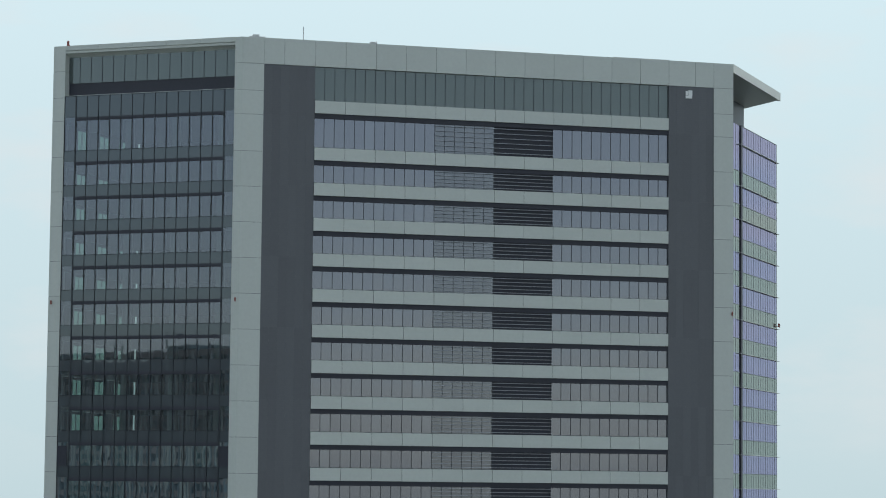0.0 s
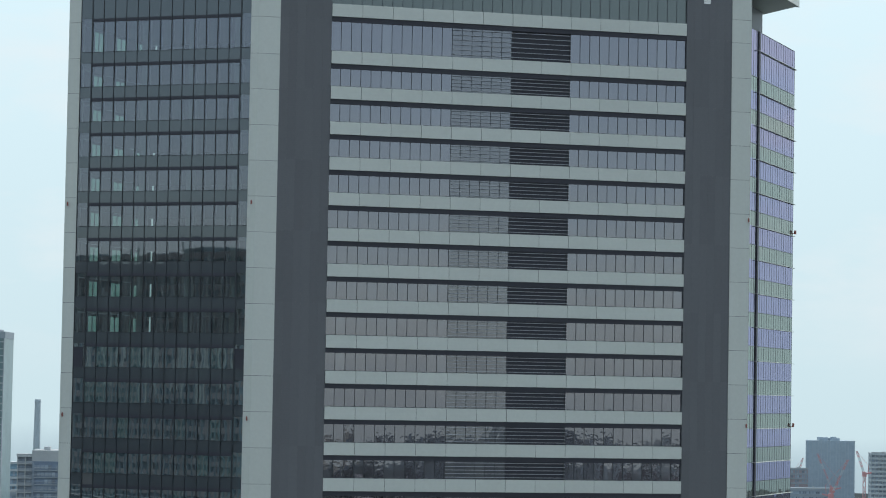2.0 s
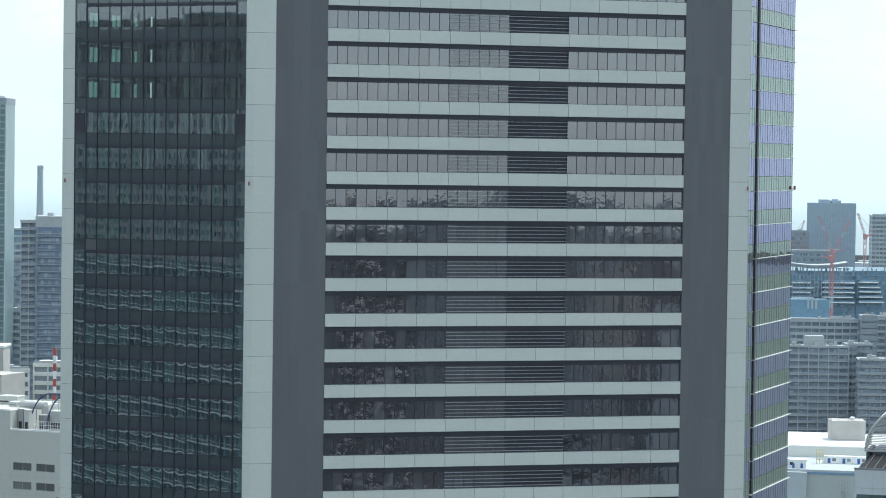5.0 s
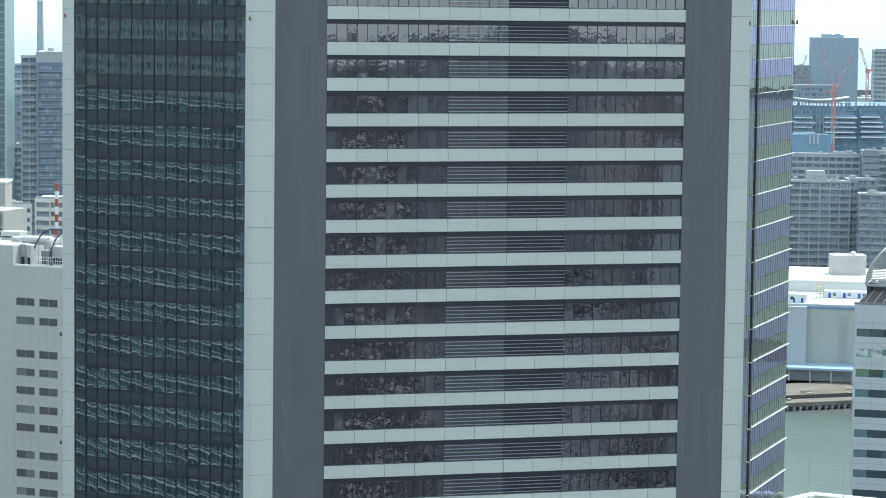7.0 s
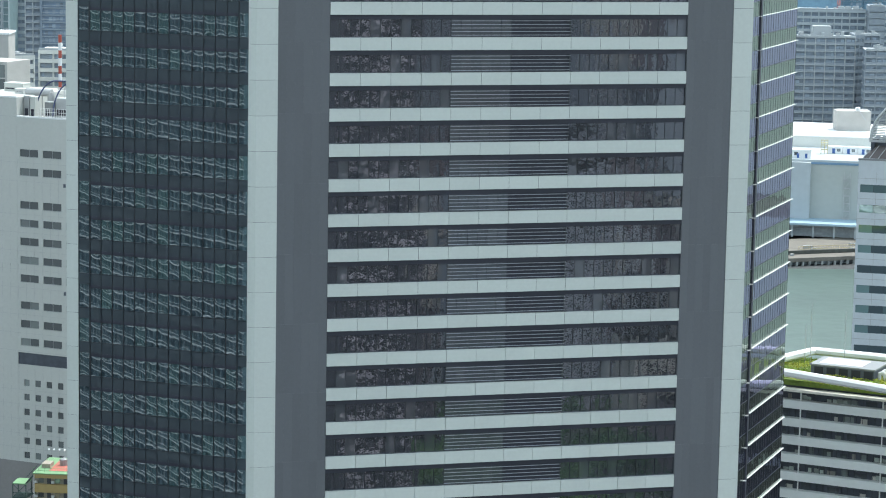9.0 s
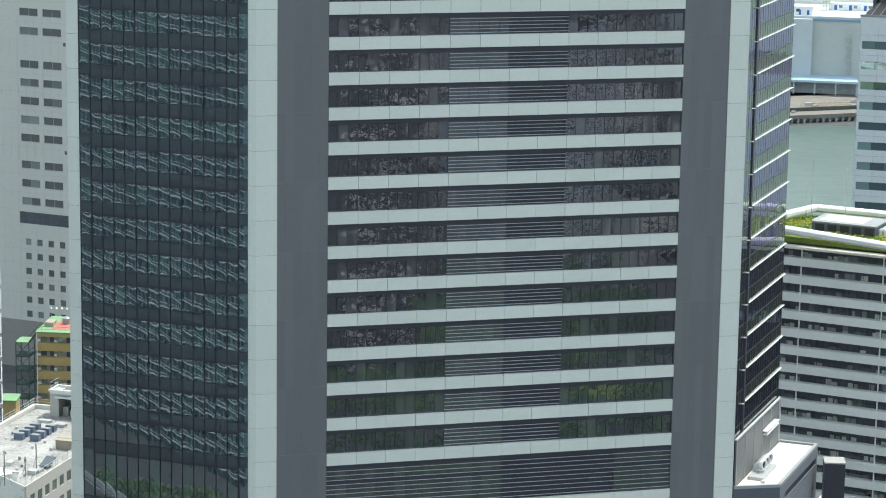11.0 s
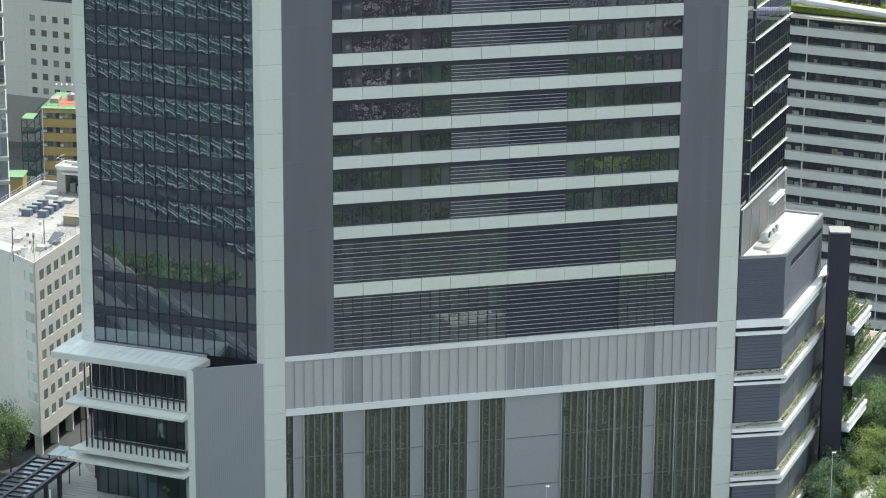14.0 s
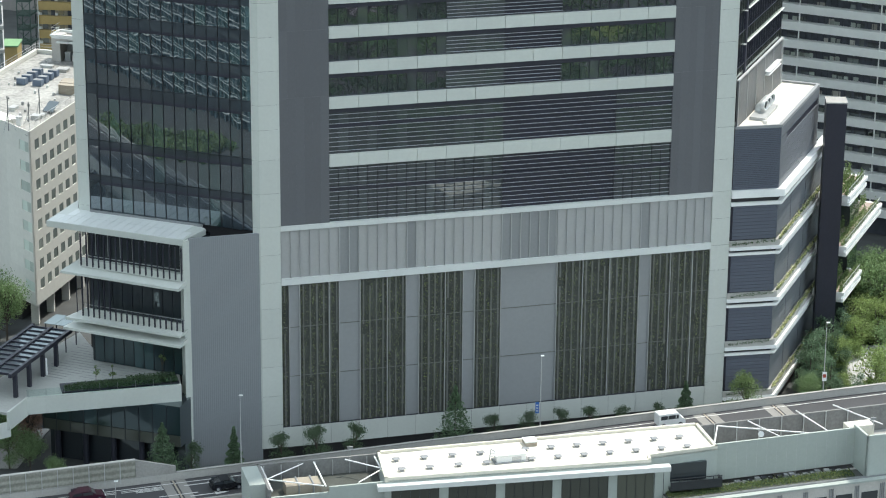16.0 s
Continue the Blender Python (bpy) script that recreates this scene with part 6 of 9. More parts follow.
M_ROOFRED = surface("red_roof_coating", (0.42, 0.14, 0.10), 0.8, 0, 0.3, 2.0, 0.15)
M_ROOFPALE = surface("stained_pale_roof", (0.315, 0.315, 0.30), 0.85, 0, 0.22, 1.5, 0.55)
M_FARWIN = glazing("plain_window_glass", (0.04, 0.05, 0.055), (0.8, 0.86, 0.9), 0.16, 0.3, 0.01, 0.02, 0.35, (0.2, 0.23, 0.22))
M_BALCDARK = surface("dark_balcony_recess", (0.062, 0.071, 0.090), 0.6, 0, 0.2, 1.0, 0.3)
M_BANDWHITE = surface("white_balcony_band", (0.69, 0.705, 0.68), 0.6, 0, 0.05, 1.0, 0.06, 0.03)
# Aerial haze is mixed into these four far colours, paler and bluer.
M_HAZEGREY = surface("hazed_grey_wall", (0.29, 0.335, 0.37), 0.8, 0, 0.02, 0.3, 0.12)
M_HAZEBLUE = surface("hazed_blue_grey_wall", (0.31, 0.385, 0.45), 0.7, 0, 0.02, 0.3, 0.12)
M_HAZEWHITE = surface("hazed_white_wall", (0.42, 0.465, 0.485), 0.8, 0, 0.02, 0.3, 0.08)
M_HAZEGLASS = surface("hazed_blue_glass", (0.18, 0.29, 0.37), 0.3, 0, 0.03, 0.3, 0.15)
M_WATER_BASE = surface("harbour_water", (0.060, 0.094, 0.076), 0.34, 0.0, 0.012, 0.16, 0.3, 0.0, 2.5, 0.0, 0.3)


def holed_wall(F, u0, u1, z0, z1, rows, cols, depth=0.35):
    """A wall with window openings right through it."""
    g = Geo()
    zs = [z0] + [v for r in sorted(rows) for v in r] + [z1]
    for a, b in zip(zs[::2], zs[1::2]):
        if b - a > 0.01:
            g.fbox(F, u0, u1, -depth, 0.0, a, b)
    us = [u0] + [v for c in sorted(cols) for v in c] + [u1]
    for a, b in sorted(rows):
        for c, d in zip(us[::2], us[1::2]):
            if d - c > 0.01:
                g.fbox(F, c, d, -depth, 0.0, a, b)
    return g


def windows(parent, F, rows, cols, depth=0.3, material=None):
    for a, b in rows:
        for c, d in cols:
            n = 2 if d - c > 3.0 else 1
            for j in range(n):
                piece("window", material or M_FARWIN, parent, F, c + (d - c) * j / n, c + (d - c) * (j + 1) / n, -depth - 0.08, -depth + 0.05, a, b)


# pale office block with paired windows
WL = Face((-97.4, 592.1), -23.5)
ob = thing("office_block", "pale grey tiled office block with paired windows", "building", (-92, 600, 0))
wrows = [(z - 1.65, z) for z in (81.8, 77.6, 70.2, 66.1, 62.0, 57.8, 53.7, 47.6, 43.4, 39.3)]
wcols = [(0.15, 4.9), (6.1, 10.85), (12.1, 16.8), (18.0, 22.8)]
lrows = [(z - 1.5, z) for z in (29.9, 26.6, 23.2, 19.9, 16.6, 13.3)]
lcols = [(0.9 + 2.95 * k, 2.35 + 2.95 * k) for k in range(8)]
part("wall", holed_wall(WL, -0.6, 26, 36.0, 89.0, wrows, wcols), M_WALLWHITE, ob)
part("wall", holed_wall(WL, -0.6, 26, 11.0, 33.3, lrows, lcols), M_WALLWHITE, ob)
g = Geo()
g.fbox(WL, -14, 26, -0.4, 0.05, 0.0, 11.0)
part("base_wall", g, surface("taupe_tile_wall", (0.25, 0.238, 0.23), 0.7, 0, 0.1, 1.5, 0.1), ob, "taupe tiled lower wall")
windows(ob, WL, wrows, wcols)
windows(ob, WL, lrows, lcols)
for a, b in wrows:
    for c, d in wcols:
        piece("window_frame", M_FINDARK, ob, WL, (c + d) / 2 - 0.06, (c + d) / 2 + 0.06, -0.26, -0.2, a, b)
        piece("sill", M_FIN, ob, WL, c - 0.1, d + 0.1, -0.3, 0.06, a - 0.1, a)
g = Geo()
g.fbox(WL, -0.6, 26, -0.5, -0.2, 33.3, 36.0)
part("dark_band", g, M_BALCDARK, ob, "dark louvre band")
g = Geo()
g.fbox(WL, -0.6, 26, -24, -0.45, 0.0, 88.4)
part("block", g, M_CORE, ob)
g = Geo()
g.fbox(WL, 0.0, 25.5, -23, -0.5, 88.4, 88.45)
part("roof", g, M_ROOFPALE, ob)
g = Geo()
g.fbox(WL, -14, -0.6, -24, 0.02, 0.0, 93.2)
part("stair_wing", g, M_WALLWHITE, ob)
joints = Geo()
for z in [89.0] + [a - 1.3 for a, b in wrows] + [a - 0.9 for a, b in lrows]:
    if not 33.2 < z < 36.1:
        joints.fbox(WL, -13.9, 26, 0.02, 0.03, z - 0.025, z + 0.025)
bounds = sorted([(11.2, 11.8)] + [(b + 0.15, a2 - 0.15) for (a, b), (a2, b2) in zip(sorted(lrows + wrows)[:-1], sorted(lrows + wrows)[1:])])
for k in range(19):
    for z0, z1 in bounds:
        z1 = 33.2 if z0 < 33 < z1 else z1
        joints.fbox(WL, -13.0 + 2.1 * k, -12.95 + 2.1 * k, 0.02, 0.03, z0, z1)
part("panel_joint", joints, M_FIN, ob)
for z in (74.5, 50.4):
    piece("vent", M_BALCDARK, ob, WL, 11.4, 12.0, 0.0, 0.05, z - 0.6, z + 0.2)
rng = random.Random(14)
for u, o, w, d, z, h, m in ((-0.4, -2.6, 1.4, 2, 88.45, 4.9, M_FIN), (1.2, -2.6, 1.3, 2, 88.45, 4.7, M_WALLWHITE), (2.9, -6.0, 1.6, 3, 88.45, 3.4, M_FINDARK), (4.8, -7.5, 3.4, 3, 88.45, 4.2, M_STEEL),
                            (8.6, -6.0, 3.2, 2.5, 88.45, 3.0, M_FIN), (-11.6, -12, 5.0, 3, 93.2, 1.8, M_WALLWHITE), (-6.2, -8, 2.2, 2, 93.2, 1.0, M_STEEL), (12.4, -6, 5, 4, 88.45, 4, M_FIN)):
    box = thing("rooftop_unit", "grey rooftop plant casing on the office block", "air unit", WL.at(u, o, z), "plant casings on the office block")
    g = Geo()
    g.fbox(WL, u, u + w, o - d, o, z, z + h)
    part("casing", g, m, box)
    g = Geo()
    g.fbox(WL, u + 0.3, u + w - 0.3, o, o + 0.06, z + 0.5, z + h * 0.45)
    part("louvre", g, M_DARK, box)
    g = Geo()
    g.fbox(WL, u - 0.08, u + w + 0.08, o - d - 0.08, o + 0.08, z + h, z + h + 0.14)
    part("lid", g, M_TRIM, box)
duct = thing("roof_duct", "fat white horizontal duct on the roof", "duct", WL.at(-1, -8, 92))
g = Geo()
g.beam(WL.at(-3.0, -8, 93.8), WL.at(3.5, -8, 93.8), 0.85, 14)
g.beam(WL.at(3.3, -8, 93.8), WL.at(3.3, -8, 88.5), 0.8, 14)
part("pipe", g, M_FIN, duct)
g = Geo()
for u in (-2.0, 1.0):
    g.beam(WL.at(u, -8, 88.45), WL.at(u, -8, 93.2), 0.15)
part("stand", g, M_STEEL, duct)
rack = thing("pipe_rack", "grey pipe rack with rails on the roof", "rack", WL.at(8, -9, 88.45))
g = Geo()
for k in range(6):
    g.beam(WL.at(4.5 + 1.6 * k, -9, 88.45), WL.at(4.5 + 1.6 * k, -9, 95.0), 0.12)
for z in (91.0, 92.2, 93.4, 94.6, 95.0):
    g.beam(WL.at(4.5, -9, z), WL.at(12.5, -9, z), 0.13)
part("frame", g, M_STEEL, rack)
for u in (1.8, 6.2):
    arch = thing("roof_arch", "curved blue steel arch frame on the roof", "frame", WL.at(u, -4.0, 88.45), "blue arch frames")
    g = Geo()
    pts = [WL.at(u + 5.4 - 5.4 * math.cos(radians(a)), -4.0, 88.5 + 8.5 * math.sin(radians(a))) for a in range(0, 91, 9)] + [WL.at(u + 12.0, -4.0, 97.0)]
    for a, b in zip(pts[:-1], pts[1:]):
        g.beam(a, b, 0.17, 6)
    part("rib", g, surface("blue_steel", (0.05, 0.07, 0.16), 0.5) if u < 4 else bpy.data.materials["blue_steel"], arch)
g = Geo()
g.fbox(WL, -0.6, 26, -0.5, 0.06, 88.9, 89.25)
g.fbox(WL, -14, -0.6, -0.5, 0.06, 93.1, 93.45)
part("coping", g, M_WHITE, ob, "white roof coping")
rail = thing("roof_railing", "white steel roof railing", "railing", WL.at(9, -1.5, 88.45))
g = Geo()
for k in range(14):
    g.beam(WL.at(4 + 0.6 * k, -1.5, 88.45), WL.at(4 + 0.6 * k, -1.5, 91), 0.05)
for z in (89.3, 90.2, 91.0):
    g.beam(WL.at(4, -1.5, z), WL.at(12, -1.5, z), 0.06)
part("rail", g, M_WHITE, rail)

# ochre apartment house with a green stair tower
YF = Face((-84.5, 528.6), -5.0)
ob = thing("apartment_house", "ochre-banded apartment house with coloured roof coatings", "building", (-80, 532, 0))
g = Geo()
g.fbox(YF, 0.0, 18, -14, -0.9, 0.0, 23.1)
part("block", g, surface("cream_access_wall", (0.30, 0.285, 0.24), 0.7, 0, 0.2, 2.0, 0.15), ob)
g = Geo()
g.fbox(YF, 0.0, 18, -0.9, 0.0, 22.5, 23.3)
part("cornice", g, M_YELLOW, ob)
g = Geo()
g.beam(YF.at(0.15, 0.1, 0), YF.at(0.15, 0.1, 23.2), 0.09, 6)
part("down_pipe", g, M_TRIM, ob)
for k in range(8):
    z = 21.2 - 2.95 * k
    g = Geo()
    g.fbox(YF, 0.0, 18, -0.8, 0.0, z - 1.65, z)
    b = part("balcony", g, M_YELLOW, ob, "ochre balcony band")
    for j in range(5):
        piece("window", M_FARWIN, ob, YF, 0.8 + 3.4 * j, 1.9 + 3.4 * j, -0.92, -0.84, z + 0.15, z + 1.15)
        piece("door", M_BALCDARK, ob, YF, 2.6 + 3.4 * j, 3.4 + 3.4 * j, -0.92, -0.85, z - 0.5, z + 1.2)
        piece("air_unit", M_TRIM, ob, YF, 0.1 + 3.4 * j, 0.7 + 3.4 * j, -0.9, -0.5, z + 0.1, z + 0.6)
g = Geo()
g.fbox(YF, -0.2, 18.2, -14.2, 0.1, 23.3, 23.5)
part("roof", g, M_ROOFGREEN, ob, "green coated roof")
g = Geo()
g.fbox(YF, 2.6, 17.5, -12.5, -2.2, 23.5, 23.54)
part("roof_patch", g, M_ROOFRED, ob, "red roof coating")
g = Geo()
for k in range(16):
    g.beam(YF.at(-0.1 + 1.2 * k, 0, 23.5), YF.at(-0.1 + 1.2 * k, 0, 24.6), 0.03)
for z in (24.05, 24.6):
    g.beam(YF.at(-0.1, 0, z), YF.at(18, 0, z), 0.04)
part("roof_railing", g, M_ROOFGREEN, ob)
tank = thing("roof_tank", "dark round tank on the red roof", "tank", YF.at(4.4, -7.5, 23.54))
g = Geo()
c = YF.at(4.4, -7.5, 23.54)
g.tube([(c, 0.75), (c + Vector((0, 0, 1.2)), 0.8), (c + Vector((0, 0, 1.5)), 0.4)], 12)
part("drum", g, M_FINDARK, tank)
box = thing("roof_box", "cream roof-access box on the green roof", "box", YF.at(1.2, -6.5, 23.5))
g = Geo()
g.fbox(YF, 0.6, 2.4, -7.5, -4.5, 23.5, 24.4)
part("casing", g, M_EQUIP, box)
for k in range(4):
    dish = thing("satellite_dish", "small white satellite dish on a pole", "antenna", YF.at(0.6 + 1.1 * k, -10.5, 23.54), "dishes on the apartment house")
    c = YF.at(0.6 + 1.1 * k, -10.5, 23.54)
    g = Geo()
    g.beam(c, c + Vector((0, 0, 2.6)), 0.03)
    part("pole", g, M_STEEL, dish)
    g = Geo()
    g.beam(c + Vector((0, -0.1, 2.5)), c + Vector((0.1, -0.25, 2.6)), 0.2, 10)
    part("dish", g, M_WHITE, dish)
stair = thing("stair_tower", "dark green steel open stair tower", "stairs", YF.at(-3, -2, 0))
for u in (-4.4, -1.7, 0.0):
    for o in (-5.0, -0.6):
        g = Geo()
        g.beam(YF.at(u, o, 0), YF.at(u, o, 21.2), 0.13)
        part("post", g, M_GREENSTEEL, stair)
for k in range(8):
    z = 21.1 - 2.95 * k
    g = Geo()
    g.fbox(YF, -4.5, -1.6, -5.2, -0.5, z - 0.22, z)
    part("landing", g, M_ROOFGREEN if k == 0 else M_GREENSTEEL, stair)
    if k:
        g = Geo()
        g.fbox(YF, -4.45, -1.7, -0.62, -0.55, z, z + 0.12)
        g.fbox(YF, -4.45, -1.7, -0.62, -0.55, z + 0.95, z + 1.05)
        for j in range(15):
            g.fbox(YF, -4.4 + 0.19 * j, -4.35 + 0.19 * j, -0.62, -0.57, z, z + 1.0)
        part("railing", g, M_GREENSTEEL, stair)
    g = Geo()
    g.beam(YF.at(-4.4, -0.6, z - 2.9), YF.at(-1.7, -0.6, z - 0.2), 0.07)
    g.beam(YF.at(-4.4, -0.6, z - 0.2), YF.at(-1.7, -0.6, z - 2.9), 0.07)
    g.beam(YF.at(-4.4, -5.0, z - 2.9), YF.at(-1.7, -5.0, z - 0.2), 0.07)
    part("brace", g, M_GREENSTEEL, stair)
    # flight to the house, with stepped treads and solid strings
    top, low = z + (2.5 if k == 0 else 1.45), z
    for o in (-3.0, -0.7):
        g = Geo()
        g.hexa([YF.at(-1.8, o, low - 0.3), YF.at(0.3, o, top - 0.3), YF.at(0.3, o - 0.08, top - 0.3), YF.at(-1.8, o - 0.08, low - 0.3)],
               [YF.at(-1.8, o, low + 0.1), YF.at(0.3, o, top + 0.1), YF.at(0.3, o - 0.08, top + 0.1), YF.at(-1.8, o - 0.08, low + 0.1)])
        g.beam(YF.at(-1.8, o, low + 1.05), YF.at(0.3, o, top + 1.05), 0.05)
        part("stringer", g, M_GREENSTEEL, stair)
    for j in range(8):
        f = (j + 0.5) / 8
        piece("tread", M_GREENSTEEL, stair, YF, -1.8 + 2.1 * f - 0.14, -1.8 + 2.1 * f + 0.14, -3.0, -0.75, low + (top - low) * f - 0.04, low + (top - low) * f + 0.02)
kiosk = thing("small_house", "small ochre house with a green roof", "building", (-86, 506, 0))
g = Geo()
g.box(-87.6, -84.6, 503, 508, 0, 15.6)
part("wall", g, M_YELLOW, kiosk)
g = Geo()
g.box(-87.8, -84.4, 502.8, 508.2, 15.6, 15.9)
part("roof", g, M_ROOFGREEN, kiosk)

# cream block with a cluttered flat roof
earlier = set(bpy.data.objects)
CB = Face((-66.8, 404.5), 74.2)
ob = thing("cream_block", "cream tiled mid-rise block with punched windows and a cluttered flat roof", "building", (-70, 430, 0))
crow = [(26.3 - 3.34 * k - 1.7, 26.3 - 3.34 * k) for k in range(8)]
ccol = [(-0.9 + 2.78 * k, 0.75 + 2.78 * k) for k in range(1, 17)]
part("wall", holed_wall(CB, -0.1, 46.6, -1.1, 28.2, crow, ccol, 0.16), M_CREAM, ob)
M_PALEWIN = glazing("pale_curtained_glass", (0.09, 0.115, 0.105), (0.8, 0.88, 0.86), 0.18, 0.3, 0.01, 0.02, 0.4, (0.25, 0.28, 0.25))
windows(ob, CB, crow, ccol, 0.14, M_PALEWIN)
CN = Face((-71.6, 410.4), math.degrees(math.atan2(-5.9, 4.8)))
nlen = 7.6
nrow = crow
part("wall", holed_wall(CN, 0.0, nlen, -1.1, 28.2, nrow, [(4.4, 7.45)], 0.16), M_CREAM, ob)
windows(ob, CN, nrow, [(4.4, 7.45)], 0.14, surface("pale_green_blind", (0.33, 0.38, 0.345), 0.6, 0, 0.5, 2.0, 0.1, 0.3))
g = Geo()
g.prism([CB.xy(1.2, -0.6), CB.xy(46.3, -0.45), CB.xy(46.3, -19.3), CB.xy(14, -19.8), CN.xy(0.1, -0.6)], -1.1, 27.4)
part("block", g, M_CORE, ob)
g = Geo()
g.prism([CN.xy(0.0, 0.0), Vector((-95.0, 432)), Vector((-95.0, 436)), CN.xy(0.0, -3.0)][::-1], -1.1, 28.2)
part("wall", g, M_CREAM, ob)
g = Geo()
g.prism([CB.xy(0.2, -0.4), CB.xy(46.3, -0.4), CB.xy(46.3, -19.3), CB.xy(14, -19.8), CN.xy(0.2, -0.4)], 27.4, 27.5)
roof = part("roof", g, M_ROOFPALE, ob, "stained pale flat roof")
g = Geo()
g.fbox(CB, 14.0, 46.6, -20.1, -19.5, -1.1, 28.2)
g.fbox(CB, 46.3, 46.8, -20.1, -0.4, -1.1, 28.2)
part("parapet", g, M_CREAM, ob)
g = Geo()
for k in range(17):
    g.beam(CB.at(14.4 + 2 * k, -19.8, 28.2), CB.at(14.4 + 2 * k, -19.8, 29.2), 0.03)
for z in (28.7, 29.2):
    g.beam(CB.at(14.4, -19.8, z), CB.at(46.5, -19.8, z), 0.035)
    g.beam(CB.at(46.5, -19.8, z), CB.at(46.5, -14.0, z), 0.035)
part("roof_railing", g, M_STEEL, ob)
rng = random.Random(58)
for k in range(26):
    u, o = rng.uniform(4, 42), rng.uniform(-17.5, -2.5)
    mark = thing("breather_pipe", "small grey breather pipe on the stained roof", "pipe", CB.at(u, o, 27.5), "pipe caps on the cream block")
    g = Geo()
    w = rng.uniform(0.12, 0.3)
    g.tube([(CB.at(u, o, 27.5), w), (CB.at(u, o, 27.5 + 2 * w), w), (CB.at(u, o, 27.5 + 2.4 * w), w * 0.5)], 8)
    part("cap", g, rng.choice([M_STEEL, M_TRIM, M_FINDARK]), mark)
for k in range(8):
    g = Geo()
    c = CB.at(2 + 6 * k, -1.2, 0)
    g.box(c.x - 0.6, c.x + 0.6, c.y - 0.6, c.y + 0.6, -4.8, -1.0)
    part("column", g, M_CREAM, ob)
g = Geo()
g.fbox(CB, 3.0, 46, -12, -4, -4.8, -1.1)
part("ground_floor", g, M_CORE, ob)
g = Geo()
for k in range(24):
    g.beam(CB.at(1 + 2 * k, -0.3, 28.2), CB.at(1 + 2 * k, -0.3, 29.3), 0.04)
g.beam(CB.at(1, -0.3, 29.3), CB.at(48, -0.3, 29.3), 0.05)
part("roof_railing", g, M_STEEL, ob)
blue_box = surface("blue_grey_casing", (0.12, 0.16, 0.22), 0.6)
for k in range(8):
    u, o = 26.6 + 2.1 * (k // 2), -12.8 + 2.9 * (k % 2)
    box = thing("rooftop_unit", "dark blue-grey air unit on the cream block's roof", "air unit", CB.at(u, o, 27.5), "air units on the cream block")
    g = Geo()
    g.fbox(CB, u, u + 1.1, o - 1.6, o, 27.6, 28.6)
    part("casing", g, blue_box, box)
    g = Geo()
    g.fbox(CB, u + 0.1, u + 1.0, o - 1.5, o - 0.1, 28.6, 28.66)
    for w in (0.0, 0.9):
        g.fbox(CB, u + w, u + w + 0.15, o - 1.6, o, 27.5, 27.6)
    part("lid", g, M_FINDARK, box)
for u, o, w, d, h, m in ((23.6, -2.6, 1.2, 2.8, 1.5, M_EQUIP), (25.2, -3.0, 1.2, 2.8, 1.5, M_EQUIP), (26.8, -3.4, 1.2, 2.8, 1.4, M_EQUIP), (8.5, -2.2, 1.2, 1.4, 0.6, M_STEEL), (4.5, -3.5, 0.8, 0.8, 1.4, M_WHITE), (6.4, -6.5, 1.2, 1.0, 0.5, M_TRIM), (12.0, -8.0, 1.5, 1.0, 0.5, M_TRIM), (36.0, -9.5, 1.4, 1.8, 0.5, M_PALECONC), (38.0, -13.0, 0.8, 2.2, 0.35, M_TRIM), (34.5, -5.5, 1.2, 0.8, 0.5, M_STEEL), (9.5, -2.0, 1.6, 0.8, 0.4, M_TRIM)):
    box = thing("roof_box", "pale roof casing on the cream block", "box", CB.at(u, o, 27.5), "roof casings on the cream block")
    g = Geo()
    g.fbox(CB, u, u + w, o - d, o, 27.5, 27.5 + h)
    part("casing", g, m, box)
    for j in range(6 if m is M_EQUIP else 0):
        piece("slat", M_EQUIP, box, CB, u - 0.04, u + w, o - d - 0.04, o + 0.04, 27.65 + 0.22 * j, 27.77 + 0.22 * j)
    g = Geo()
    g.fbox(CB, u - 0.1, u + w + 0.1, o - d - 0.1, o + 0.1, 27.5 + h, 27.6 + h)
    part("lid", g, m if m is M_EQUIP else M_STEEL, box)
for u, o, h in ((1.7, -4.3, 5.7), (10.5, -2.9, 4.7), (7.0, -3.2, 3.4)):
    m = thing("antenna_mast", "thin grey antenna mast on the roof", "antenna", CB.at(u, o, 27.5))
    g = Geo()
    b = CB.at(u, o, 27.5)
    g.beam(b, b + Vector((0, 0, h)), 0.09, 6)
    for a in (0, 2.1, 4.2):
        g.beam(b + Vector((1.2 * math.cos(a), 1.2 * math.sin(a), 0)), b + Vector((0, 0, h * 0.6)), 0.03)
    part("mast", g, M_FINDARK, m)
solar = thing("solar_panel", "tilted dark solar panel on the cream block", "solar panel", CB.at(13.5, -2.2, 27.5))
g = Geo()
g.hexa([CB.at(12.2, -1.4, 27.9), CB.at(12.2, -3.2, 27.9), CB.at(15.0, -3.2, 28.8), CB.at(15.0, -1.4, 28.8)][::-1], [CB.at(12.2, -1.4, 28.0), CB.at(12.2, -3.2, 28.0), CB.at(15.0, -3.2, 28.9), CB.at(15.0, -1.4, 28.9)][::-1])
part("panel", g, M_DARKGLASS, solar)
g = Geo()
for u, z in ((12.3, 27.95), (14.9, 28.8)):
    for o in (-3.1, -1.5):
        g.beam(CB.at(u, o, 27.5), CB.at(u, o, z), 0.05)
part("stand", g, M_STEEL, solar)
pent = thing("stair_house", "pale open-fronted roof house on the cream block", "roof house", CB.at(40, -3, 27.5))
g = Geo()
g.fbox(CB, 42.5, 46.0, -15.0, -13.4, 27.5, 31.9)
g.fbox(CB, 45.6, 46.0, -13.4, -2.5, 27.5, 31.9)
g.fbox(CB, 42.5, 45.6, -3.0, -2.5, 27.5, 31.9)
g.fbox(CB, 42.5, 45.6, -13.4, -3.0, 31.2, 31.6)
